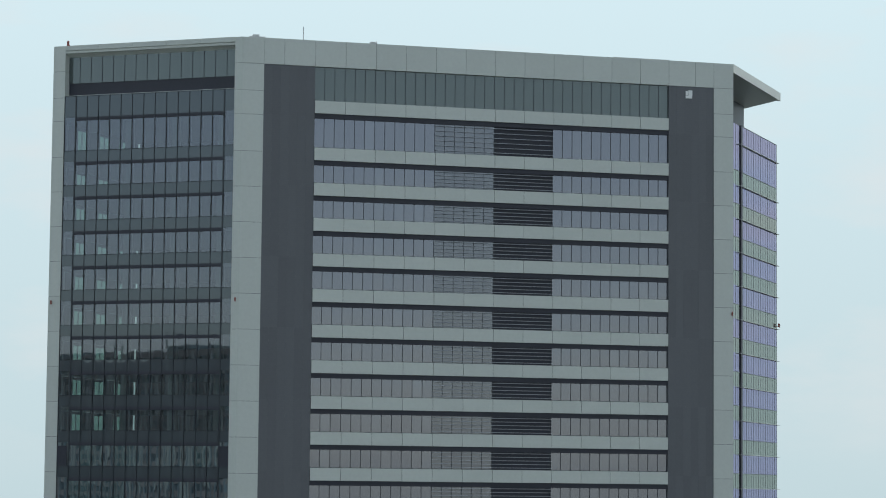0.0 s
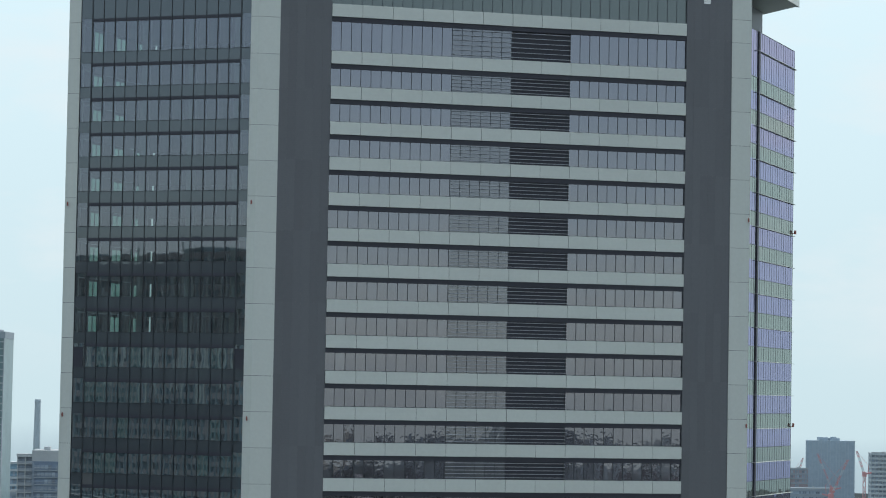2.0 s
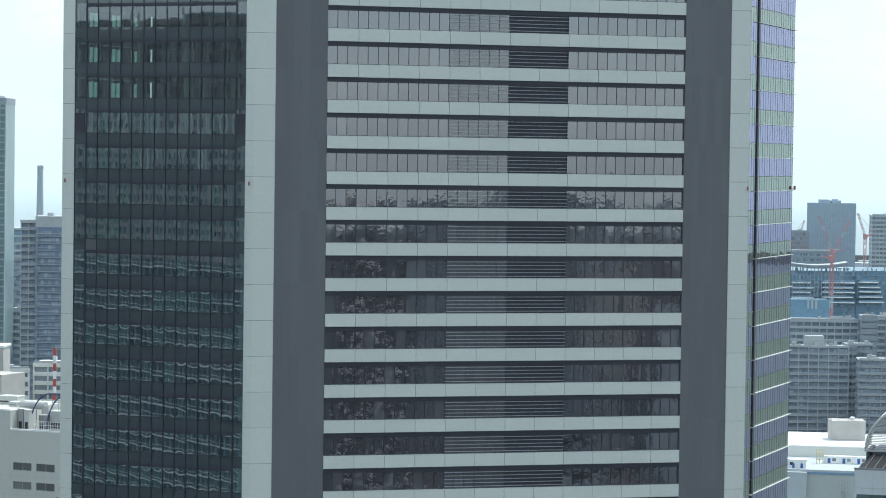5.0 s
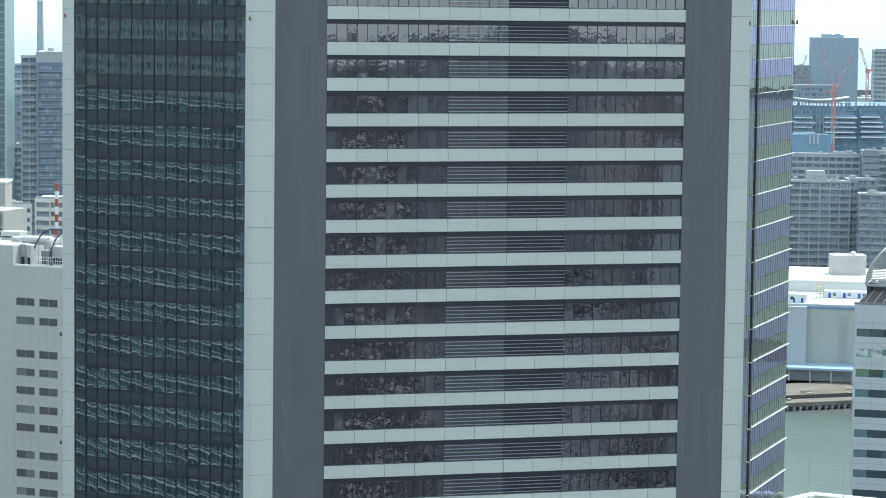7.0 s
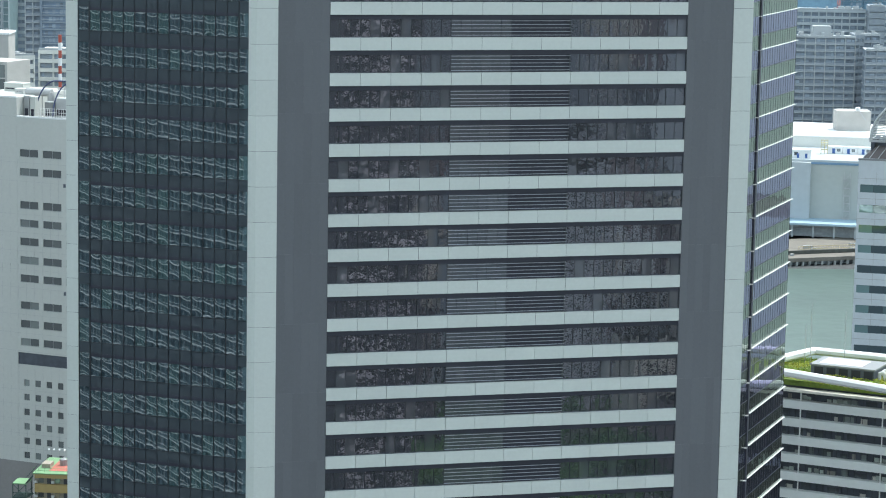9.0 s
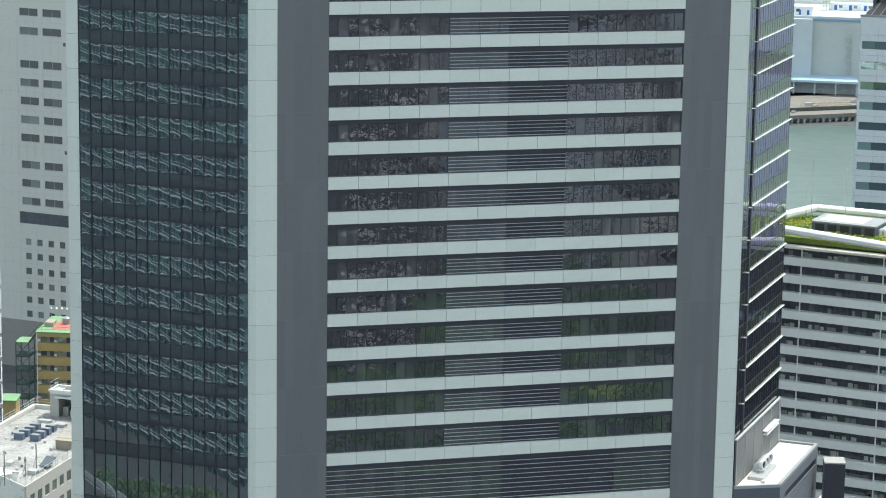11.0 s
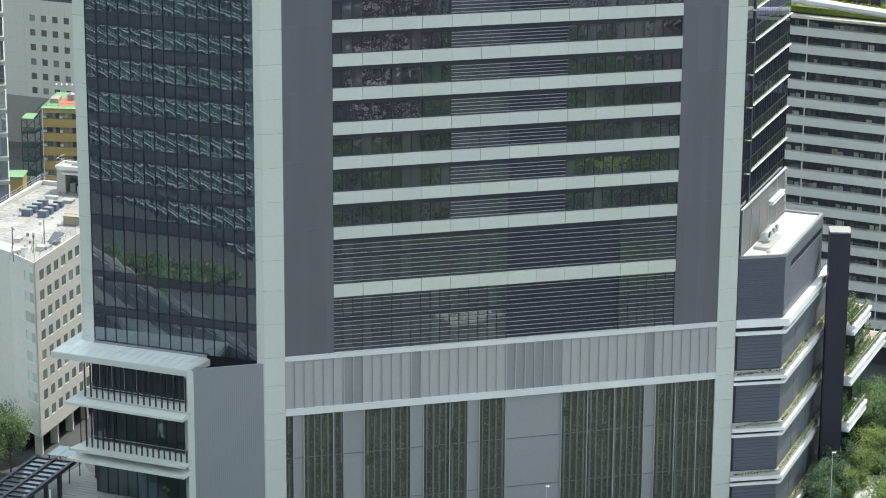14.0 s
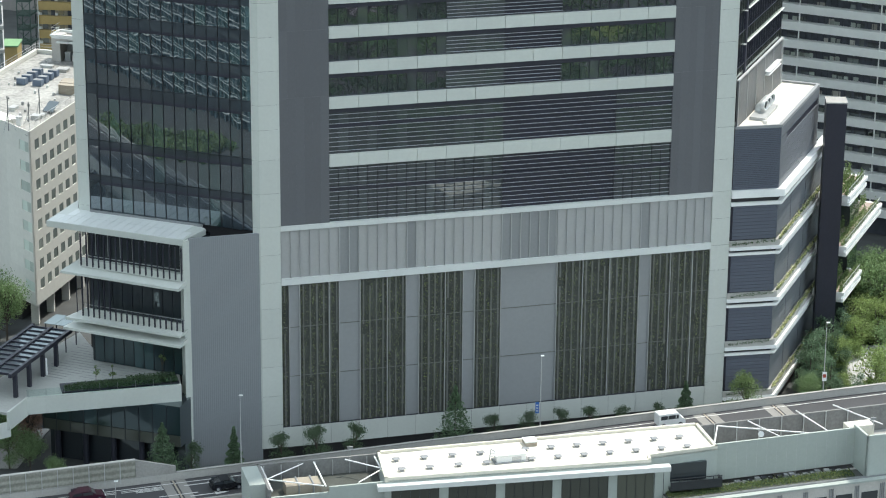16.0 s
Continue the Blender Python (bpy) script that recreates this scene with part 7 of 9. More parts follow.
part("wall", g, M_PALECONC, pent)
g = Geo()
g.fbox(CB, 41.9, 42.5, -13.9, -2.2, 30.9, 31.15)
part("canopy", g, M_TRIM, pent)
g = Geo()
g.fbox(CB, 42.3, 46.2, -15.2, -14.9, 31.9, 32.25)
g.fbox(CB, 42.3, 42.6, -14.9, -2.2, 31.6, 32.25)
g.fbox(CB, 45.9, 46.2, -14.9, -2.2, 31.9, 32.25)
part("parapet", g, M_TRIM, pent)
g = Geo()
g.fbox(CB, 45.3, 45.6, -13.4, -3.0, 27.5, 31.2)
part("back_wall", g, M_FINDARK, pent)
for o0, o1, h, mat in ((-12.9, -11.9, 1.5, M_FINDARK), (-11.6, -10.9, 1.0, M_PALECONC), (-10.4, -9.9, 2.4, M_STEEL), (-9.4, -8.0, 1.3, M_PALECONC), (-7.4, -6.9, 2.2, M_FINDARK)):
    store = thing("stored_box", "stored equipment under the roof house", "box", CB.at(43.6, o0, 27.5), "stored things in the roof house")
    g = Geo()
    g.fbox(CB, 43.2, 44.4, o0, o1, 27.5, 27.5 + h)
    part("casing", g, mat, store)
    g = Geo()
    g.fbox(CB, 43.15, 44.45, o0 - 0.03, o1 + 0.03, 27.5 + h, 27.58 + h)
    part("lid", g, M_STEEL, store)
g = Geo()
for k in range(7):
    g.beam(CB.at(42.5, -14.9 + 2.0 * k, 32.2), CB.at(42.5, -14.9 + 2.0 * k, 33.5), 0.035)
for z in (32.8, 33.5):
    g.beam(CB.at(42.5, -14.9, z), CB.at(42.5, -2.4, z), 0.035)
    g.beam(CB.at(42.5, -14.9, z), CB.at(46.0, -14.9, z), 0.035)
part("railing", g, M_STEEL, pent)

NEARER = 0.969
for ob in [o for o in bpy.data.objects if o not in earlier and not o.parent]:
    ob.location = Vector(EYE) + (ob.location - Vector(EYE)) * NEARER
    ob.scale = (NEARER,) * 3

# banded apartment block with a planted roof
GP = Face((55.95, 448.5), -26.0)
ob = thing("banded_apartment_block", "wide apartment block with white balcony bands and a planted roof", "building", (70, 450, 0))
g = Geo()
g.fbox(GP, -16, 45, -22, -1.6, 0.0, 60.3)
part("block", g, M_BALCDARK, ob)
rng = random.Random(72)
pale_pane = surface("pale_lit_pane", (0.15, 0.165, 0.15), 0.5, 0, 0.5, 2.0, 0.3, 0.8)
curtain = surface("drawn_curtain", (0.24, 0.23, 0.21), 0.8, 0, 0.5, 2.0, 0.2, 0.5)
for k in range(18):
    z = 57.9 - 3.116 * k
    g = Geo()
    g.fbox(GP, -16, 21, -1.7, 0.0, z - 1.4, z)
    band = part("balcony", g, M_BANDWHITE, ob, "white balcony band")
    for j in range(3):
        u = -11.4 + 14.4 * j
        piece("divider", M_BANDWHITE, band, GP, u - 0.09, u + 0.09, -0.35, -0.1, z, z + 1.72)
    lit = k % 3 != 2
    for j in range(6 if lit else 2):
        u = rng.uniform(-15, 20)
        for w in range(rng.choice((1, 2, 2, 3))):
            piece("lit_window", pale_pane, ob, GP, u + 1.05 * w, u + 1.05 * w + rng.uniform(0.6, 0.95), -1.62, -1.5, z + 0.05, z + rng.uniform(0.5, 0.85))
    for j in range(34):
        u = -15.6 + 1.08 * j
        piece("mullion", M_MULLION, ob, GP, u - 0.04, u + 0.04, -1.6, -1.52, z - 0.4, z + 1.7)
    u = -15.0
    while u < 20:
        w = rng.uniform(0.8, 2.2)
        kind = rng.random()
        if kind < 0.55:
            piece("window", M_FARWIN, ob, GP, u, u + w, -1.65, -1.55, z - 0.4, z + rng.uniform(0.7, 1.25))
        elif kind < 0.68:
            piece("curtain", curtain, ob, GP, u, u + w * 0.7, -1.65, -1.54, z - 0.2, z + rng.uniform(0.5, 1.0))
        u += w + rng.uniform(0.3, 1.6)
# an added far wing, out of view, near-black to darken the violet glass's reflection
wing = Geo()
wing.fbox(GP, 21.0, 46, -20, -0.2, 0.0, 60.6)
wing_ob = part("dark_wing", wing, surface("black_glass_wing", (0.022, 0.028, 0.034), 0.25, 0, 0.1, 0.5, 0.3), ob, "dark glass far wing")
for k in range(17):
    piece("fin", M_MULLION, wing_ob, GP, 21.3 + 1.5 * k, 21.42 + 1.5 * k, -0.2, 0.1, 0.0, 60.6)
wing_rng = random.Random(73)
for k in range(60):
    a = wing_rng.uniform(21, 45)
    piece("roof_clutter", M_FIN, wing_ob, GP, a, a + wing_rng.uniform(0.15, 0.5), -1.0, -0.3, 60.6, 61.6 + wing_rng.uniform(0.6, 3.8))
for k in range(34):
    a = 21.2 + 0.72 * k
    piece("terrace_rail", M_GREENSHEET, wing_ob, GP, a, a + wing_rng.uniform(0.2, 0.5), 0.1, 0.3, 47.0, 47.6 + wing_rng.uniform(0.2, 1.6))
g = Geo()
g.fbox(GP, -16, 45, -1.4, 0.6, 59.5, 59.9)
part("walkway", g, M_ROOFWHITE, ob)
g = Geo()
g.fbox(GP, -16, 45, -21.5, -1.0, 60.3, 61.2)
part("roof_bed", g, M_GRASS, ob, "bright green planted roof")
outer = [GP.at(-14 + 2.9 * k, max(-1.2, -1.3 + 0.27 * (-14 + 2.9 * k)), 62.3) for k in range(20)]
g = Geo()
for a, b in zip(outer[:-1], outer[1:]):
    g.beam(a, b, 0.72, 8)
part("roof_rim", g, M_WHITE, ob, "white curved roof rim")
g = Geo()
for k in range(19):
    g.beam(GP.at(-2 + 2.9 * k, -21.5, 62.6), GP.at(0.9 + 2.9 * k, -21.5 - 0.1 * k, 62.6), 0.72, 8)
g.beam(GP.at(-2.0, -21.5, 62.6), GP.at(-4.5, -12.0, 62.6), 0.72, 8)
g.beam(GP.at(-4.5, -12.0, 62.6), GP.at(-14, -9.0, 62.6), 0.72, 8)
part("roof_rim", g, M_WHITE, ob)
rng = random.Random(71)
g, y = Geo(), Geo()
for _ in range(13000):
    u, o = rng.uniform(-13.5, 32), rng.uniform(-21.0, 2.0)
    if o > -1.0 + max(0.0, 0.27 * u) - 1.0:
        continue
    lump = noise.noise((u * 0.35, o * 0.35, 3.0))
    (y if lump + rng.uniform(-0.25, 0.25) > 0.0 else g).leaf(GP.at(u, o, 61.25 + abs(rng.gauss(0, 0.15)) + max(0.0, 0.3 * lump)), 0.2, rng)
stuff(part("roof_planting", g, surface("bright_roof_plants", (0.15, 0.22, 0.03), 0.7, 0, 0.25, 2.0, 0.35, 0.3), ob))
stuff(part("yellow_roof_planting", y, surface("yellow_roof_plants", (0.30, 0.31, 0.04), 0.7, 0, 0.25, 2.0, 0.3, 0.3), ob))
pent = thing("roof_house", "dark roof house with a pale top among roof plants", "roof house", GP.at(8, -10, 61.2))
g = Geo()
g.fbox(GP, 2.2, 13.4, -15.0, -7.4, 61.0, 62.9)
part("wall", g, M_LOUVRE, pent)
for k in range(5):
    piece("louvre", M_DARK, pent, GP, 2.8 + 2.2 * k, 4.4 + 2.2 * k, -7.42, -7.34, 61.4, 62.7)
g = Geo()
g.fbox(GP, 2.0, 13.6, -15.2, -7.2, 62.9, 63.15)
part("roof", g, M_FINDARK, pent)
g = Geo()
g.fbox(GP, 3.2, 10.8, -14.0, -8.6, 63.15, 63.2)
part("roof_sheet", g, M_TRIM, pent)
for k in range(9):
    u, o = 13.9 + 0.9 * (k % 5), -9 - 2.4 * (k // 5)
    box = thing("roof_pipe", "white bent roof pipe", "pipe", GP.at(u, o, 61.2), "roof pipes")
    g = Geo()
    b = GP.at(u, o, 61.0)
    g.tube([(b, 0.3), (b + Vector((0, 0, 1.4)), 0.3)], 10)
    g.beam(b + Vector((0, 0, 1.3)), b + Vector((0.8, -0.3, 1.5)), 0.3, 10)
    part("pipe", g, M_WHITE, box)
for u, h in ((-2.2, 7.0), (-1.2, 11.0), (5.0, 10.0)):
    mst = thing("lightning_rod", "thin grey roof mast", "mast", GP.at(u, -17, 61.2))
    g = Geo()
    g.beam(GP.at(u, -17, 61.0), GP.at(u, -17, 61.0 + h), 0.07, 5)
    part("mast", g, M_STEEL, mst)

# blue-grey banded office at the waterside
M_TEALWIN = glazing("teal_office_glass", (0.045, 0.075, 0.085), (0.75, 0.90, 0.92), 0.18, 0.5, 0.010, 0.012, 0.6, (0.20, 0.33, 0.325))
WF = Face((82.9, 554.3), -14.0)
ob = thing("waterside_office", "grey panelled office with horizontal window bands and an arched roof", "building", (100, 570, 0))
orow = [(80.3 - 4.22 * k, 81.95 - 4.22 * k) for k in range(19)]
part("wall", holed_wall(WF, 0.0, 46, 0.0, 87.0, orow, [(0.5 + 11.3 * k, 11.3 + 11.3 * k) for k in range(4)], 0.5), surface("blue_grey_panel", (0.60, 0.64, 0.66), 0.55, 0, 0.05, 1, 0.07, 0.02), ob)
for a, b in orow:
    for k in range(16):
        piece("window", M_TEALWIN, ob, WF, 0.5 + 2.82 * k, 3.24 + 2.82 * k, -0.5, -0.15, a, b)
g = Geo()
g.fbox(WF, 0.0, 46, -26, -0.5, 0.0, 86.5)
part("block", g, M_CORE, ob)
for k in range(17):
    g = Geo()
    z = 81.95 + 1.3 - 4.22 * k
    g.fbox(WF, 0.0, 46, 0.0, 0.05, z - 0.04, z + 0.04)
    for j in range(13):
        g.fbox(WF, 3.75 * j, 3.75 * j + 0.06, 0.0, 0.04, z - 1.2, z + 1.3)
    part("panel_joint", g, M_FIN, ob)
arch = Geo()
n = 14
ring = [(11.0 - 11.0 * math.cos(radians(180 * k / n / 2)), 9.5 * math.sin(radians(180 * k / n / 2))) for k in range(n + 1)]
for u0, z0 in ring:
    arch.v += [tuple(WF.at(u0 + 1.6, o, 90.7 + z0 + dz)) for o, dz in ((-4, -0.2), (-4, 0.3), (-20, 0.3), (-20, -0.2))]
for k in range(n):
    arch.f += [(4 * k + j, 4 * k + (j + 1) % 4, 4 * k + 4 + (j + 1) % 4, 4 * k + 4 + j) for j in range(4)]
arch.f += [(3, 2, 1, 0), (4 * n, 4 * n + 1, 4 * n + 2, 4 * n + 3)]
part("arched_roof", arch, M_TRIM, ob, "white arched roof")
g = Geo()
for k in range(n):
    for j in range(3):
        z = 90.7 + ring[k][1] + (ring[k + 1][1] - ring[k][1]) * j / 3
        g.fbox(WF, 2.0 + ring[k][0] + (ring[k + 1][0] - ring[k][0]) * j / 3, 14.5, -4.6, -4.3, z, z + 0.16)
g.fbox(WF, 1.6, 14.5, -4.5, -4.0, 90.4, 90.75)
part("arch_louvre", g, M_STEEL, ob)
g = Geo()
g.fbox(WF, -0.1, 46.0, -0.5, 0.1, 87.0, 87.4)
part("parapet", g, M_FINDARK, ob)
g = Geo()
g.fbox(WF, 3.2, 20.0, -20, -5.2, 87.0, 90.4)
g.fbox(WF, 1.8, 2.6, -19, -6, 87.0, 90.4)
part("roof_storey", g, M_LOUVRE, ob, "dark roof storey under the arch")
g = Geo()
g.hexa([WF.at(1.0, -0.8, 87.05), WF.at(20.0, -0.8, 87.05), WF.at(20.0, -5.0, 87.05), WF.at(3.0, -5.0, 87.05)], [WF.at(1.0, -0.8, 87.15), WF.at(20.0, -0.8, 87.15), WF.at(20.0, -5.0, 89.6), WF.at(3.0, -5.0, 89.6)])
sheet = part("sloping_roof", g, surface("dark_brown_roof_sheet", (0.11, 0.095, 0.09), 0.6), ob, "dark sloping roof with pale battens")
for k in range(10):
    g = Geo()
    g.beam(WF.at(2.0 + 1.8 * k, -0.8, 87.25), WF.at(3.6 + 1.8 * k, -4.9, 89.65), 0.09)
    part("batten", g, M_FIN, sheet)

# water, quay and cold store across the water
g = Geo()
g.quad((70, 600, 0.3), (1500, 600, 0.3), (1500, 1040, 0.3), (70, 962, 0.3))
g.quad((262, 1040, 0.3), (2600, 1040, 0.3), (2600, 3400, 0.3), (860, 3400, 0.3))
setting("water", g, M_WATER_BASE, "grey-green rippled harbour water", "water")
QF = Face((122.2, 971.5), 20.0)
g = Geo()
g.fbox(QF, -60, 260, -45, 0.0, 1.6, 3.0)
setting("quay", g, M_QUAY, "pale concrete quay deck", "quay")
# The underside's colour is lightened with haze.
g = Geo()
g.fbox(QF, -60, 260, -46, -1.5, 0.3, 1.6)
setting("quay_wall", g, surface("hazed_quay_concrete", (0.22, 0.25, 0.265), 0.85, 0, 0.2, 2.0, 0.3), "shaded quay underside", "quay wall")
M_PILE = surface("dark_pile_concrete", (0.15, 0.16, 0.155), 0.85, 0, 0.5, 3.0, 0.35, 0.4)
for k in range(26):
    p = thing("quay_pile", "grey concrete quay pile", "pile", QF.at(-8 + 2.6 * k, -0.6, 0.3), "quay piles")
    g = Geo()
    b = QF.at(-8 + 2.6 * k, -0.6, 0.0)
    g.tube([(b, 0.55), (b + Vector((0, 0, 1.7)), 0.55)], 8)
    part("shaft", g, M_PILE, p)
g = Geo()
g.fbox(QF, -10, 40, -9.0, -8.4, 3.0, 4.4)
setting("quay_fence", g, M_SOIL, "dark planted fence on the quay", "fence")
CSF = Face((137.2, 1041.0), -10.0)
cs = thing("cold_store", "large windowless pale cold-store building with white roofs", "building", (140, 1060, 3))
g = Geo()
g.fbox(CSF, 0.0, 40, -60, 0.0, 3.0, 29.8)
part("hall", g, surface("pale_blue_grey_sheet", (0.40, 0.43, 0.41), 0.6, 0, 0.02, 0.5, 0.06, 0, 0, 1.0), cs)
g = Geo()
g.fbox(CSF, -26, 0.0, -40, 3.0, 3.0, 30.6)
part("wing", g, M_HAZEWHITE, cs)
g = Geo()
g.fbox(CSF, -26, 40.5, -60, 0.3, 29.8, 30.6)
part("roof_edge", g, surface("blue_trim", (0.16, 0.27, 0.40), 0.6), cs)
g = Geo()
g.fbox(CSF, -26.2, 40.2, -60, 0.1, 30.6, 31.5)
part("roof", g, M_HAZEWHITE, cs, "white roof sheet")
g = Geo()
g.fbox(CSF, -26, 40, -1, 16, 7.8, 8.6)
part("dock_canopy", g, surface("light_blue_canopy", (0.33, 0.45, 0.53), 0.85, spec=0.15), cs, "pale blue dock canopy")
for k in range(8):
    piece("dock_post", M_HAZEWHITE, cs, CSF, -22 + 8 * k, -21.4 + 8 * k, 14, 14.6, 3.0, 7.8)
# Dock colour raised with haze to offset the black under the canopy.
g = Geo()
g.fbox(CSF, -26, 40, -2, 11, 3.0, 7.75)
part("dock", g, surface("hazed_dock_wall", (0.30, 0.33, 0.345), 0.7, 0, 0.1, 1.0, 0.25), cs)
g = Geo()
for z in (8.6, 11.6, 14.6, 17.6, 20.6, 23.6):
    g.fbox(CSF, 13, 15.4, 0.0, 0.7, z, z + 0.3)
    g.beam(CSF.at(13, 0.6, z), CSF.at(15.4, 0.6, z + 3.0), 0.12)
for u in (13.0, 15.4):
    g.beam(CSF.at(u, 0.6, 8.6), CSF.at(u, 0.6, 27), 0.14)
part("ladder", g, M_STEEL, cs)
for k in range(4):
    for j in range(3):
        piece("window", M_FARWIN, cs, CSF, -22 + 6 * j, -19.8 + 6 * j, 2.95, 3.06, 10.0 + 5.0 * k, 10.7 + 5.0 * k)
for u, o, w, d, z0, h, m in ((-8.0, -3.2, 7.6, 4, 31.5, 3.0, M_WHITE), (-12, -46, 44, 54, 31.5, 4.2, M_CREAM)):
    box = thing("roof_house", "white roof house on the cold store", "roof house", CSF.at(u, o, z0), "roof houses on the cold store")
    g = Geo()
    g.fbox(CSF, u, u + w, o - d, o, z0, z0 + h)
    part("wall", g, m, box)
    g = Geo()
    g.fbox(CSF, u - 0.3, u + w + 0.3, o - d - 0.3, o + 0.3, z0 + h, z0 + h + 0.4)
    part("roof", g, M_WHITE, box)
    for j in range(int(w / 4) if m is M_WHITE else 0):
        piece("window", M_FARWIN, box, CSF, u + 1.2 + 4 * j, u + 2.6 + 4 * j, o - 0.05, o + 0.05, z0 + 1.2, z0 + 2.4)


blue_door = surface("blue_painted_door", (0.05, 0.12, 0.34), 0.5)
for k in range(3):
    box = thing("site_cabin", "white roof cabin with a blue door", "cabin", CSF.at(5.5 + 5.8 * k, -25.5, 31.5), "cabins on the cold store roof")
    u = 5.5 + 5.8 * k
    g = Geo()
    g.fbox(CSF, u, u + 5.6, -27.5, -24, 31.5, 34.4)
    part("wall", g, M_WHITE, box)
    g = Geo()
    g.fbox(CSF, u + 1.6, u + 2.7, -24.02, -23.9, 31.6, 33.6)
    part("door", g, blue_door, box)
    g = Geo()
    g.fbox(CSF, u + 3.4, u + 4.8, -24.02, -23.9, 32.4, 33.6)
    part("window", g, M_FARWIN, box)
for k in range(2):
    piece("door", blue_door, cs, CSF, -5.8 + 3.2 * k, -4.9 + 3.2 * k, -3.25, -3.1, 31.6, 33.4)
cage = thing("yellow_cage", "pale yellow steel cage on the roof", "frame", CSF.at(4, -22, 31.5))
g = Geo()
for u in (2.7, 4.0, 5.3):
    for o in (-23.5, -21.8):
        g.beam(CSF.at(u, o, 31.5), CSF.at(u, o, 37.0), 0.13)
for z in (33.2, 35.0, 36.9):
    for o in (-23.5, -21.8):
        g.beam(CSF.at(2.7, o, z), CSF.at(5.3, o, z), 0.14)
g.fbox(CSF, 2.7, 5.3, -23.5, -21.8, 35.8, 36.0)
part("frame", g, surface("pale_yellow_steel", (0.56, 0.50, 0.30), 0.6), cage)
pent = thing("roof_house", "pale roof house with a tank on the cold store", "roof house", (163, 1110, 36))
g = Geo()
g.box(155.8, 170.0, 1108, 1118, 36.0, 44.2)
part("wall", g, M_PALECONC, pent)
g = Geo()
for x in (155.8, 162.8, 170.0):
    g.beam((x, 1108, 44.2), (x, 1108, 45.4), 0.12)
g.beam((155.8, 1108, 45.3), (170.0, 1108, 45.3), 0.12)
g.beam((168.0, 1107.8, 40.5), (164.8, 1107.8, 44.6), 0.3)
part("railing", g, M_STEEL, pent)
g = Geo()
c = Vector((164.9, 1111, 44.2))
g.tube([(c, 1.0), (c + Vector((0, 0, 1.2)), 1.05), (c + Vector((0, 0, 1.5)), 0.7)], 12)
part("tank", g, M_WHITE, pent)
for k, (u, w) in enumerate(((-20, 9), (-3, 6), (8, 12), (24, 9))):
    truck = thing("parked_truck", "pale box truck parked in the dock", "truck", CSF.at(u, 6, 3.0), "trucks in the dock")
    g = Geo()
    g.fbox(CSF, u, u + w, 4.0, 6.5, 3.6, 6.3)
    part("box", g, M_HAZEWHITE if k % 2 else M_FIN, truck)
    g = Geo()
    g.fbox(CSF, u - 1.6, u - 0.2, 4.1, 6.4, 3.4, 5.6)
    part("cab", g, M_BALCDARK, truck)
    g = Geo()
    for d in (0.5, w - 1.0):
        g.beam(CSF.at(u + d, 6.4, 3.5), CSF.at(u + d, 6.7, 3.5), 0.5, 10)
    part("wheels", g, M_BLACK, truck)
fence = thing("quay_railing", "yellow and white railing on the quay", "railing", QF.at(20, -14, 3.0))
g = Geo()
for k in range(26):
    g.beam(QF.at(10 + 1.0 * k, -14, 3.0), QF.at(10 + 1.0 * k, -14, 5.0), 0.1)
for z in (4.0, 5.0):
    g.beam(QF.at(10, -14, z), QF.at(35, -14, z), 0.12)
part("rail", g, surface("faded_yellow_rail", (0.48, 0.40, 0.24), 0.6), fence)
rng = random.Random(88)
for k in range(16):
    u, o = rng.uniform(-6, 48), rng.uniform(-24, -4)
    box = thing("quay_crate", "small grey crate on the quay", "crate", QF.at(u, o, 3.0), "crates on the quay")
    g = Geo()
    w, h = rng.uniform(0.6, 2.4), rng.uniform(0.5, 1.5)
    g.fbox(QF, u, u + w, o - 1.0, o, 3.0, 3.0 + h)
    part("box", g, rng.choice((M_FIN, M_FINDARK, M_EQUIP, M_CONCRETE)), box)
    g = Geo()
    g.fbox(QF, u - 0.05, u + w + 0.05, o - 1.05, o + 0.05, 3.0 + h, 3.1 + h)
    part("lid", g, M_STEEL, box)


# Distance haze lightens these colours; the recess tone also holds painted shade.
M_SLABDARK = surface("hazed_shaded_recess", (0.215, 0.26, 0.31), 0.6, 0, 0.05, 0.5, 0.25)
M_SLABPALE = surface("hazed_slab_edge", (0.36, 0.385, 0.395), 0.8, 0, 0.03, 0.4, 0.12, 0.05)
M_SLABGREY = surface("hazed_slab_wall", (0.27, 0.305, 0.335), 0.8, 0, 0.03, 0.4, 0.14, 0.05)
M_FARGLASS = surface("hazed_window_panes", (0.18, 0.215, 0.255), 0.25, 0, 0.05, 0.5, 0.2, 0.35)
M_DEEPBLUE = surface("hazed_deep_blue_glass", (0.15, 0.255, 0.345), 0.3, 0, 0.03, 0.3, 0.2)
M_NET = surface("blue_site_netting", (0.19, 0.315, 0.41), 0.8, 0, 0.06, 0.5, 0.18)


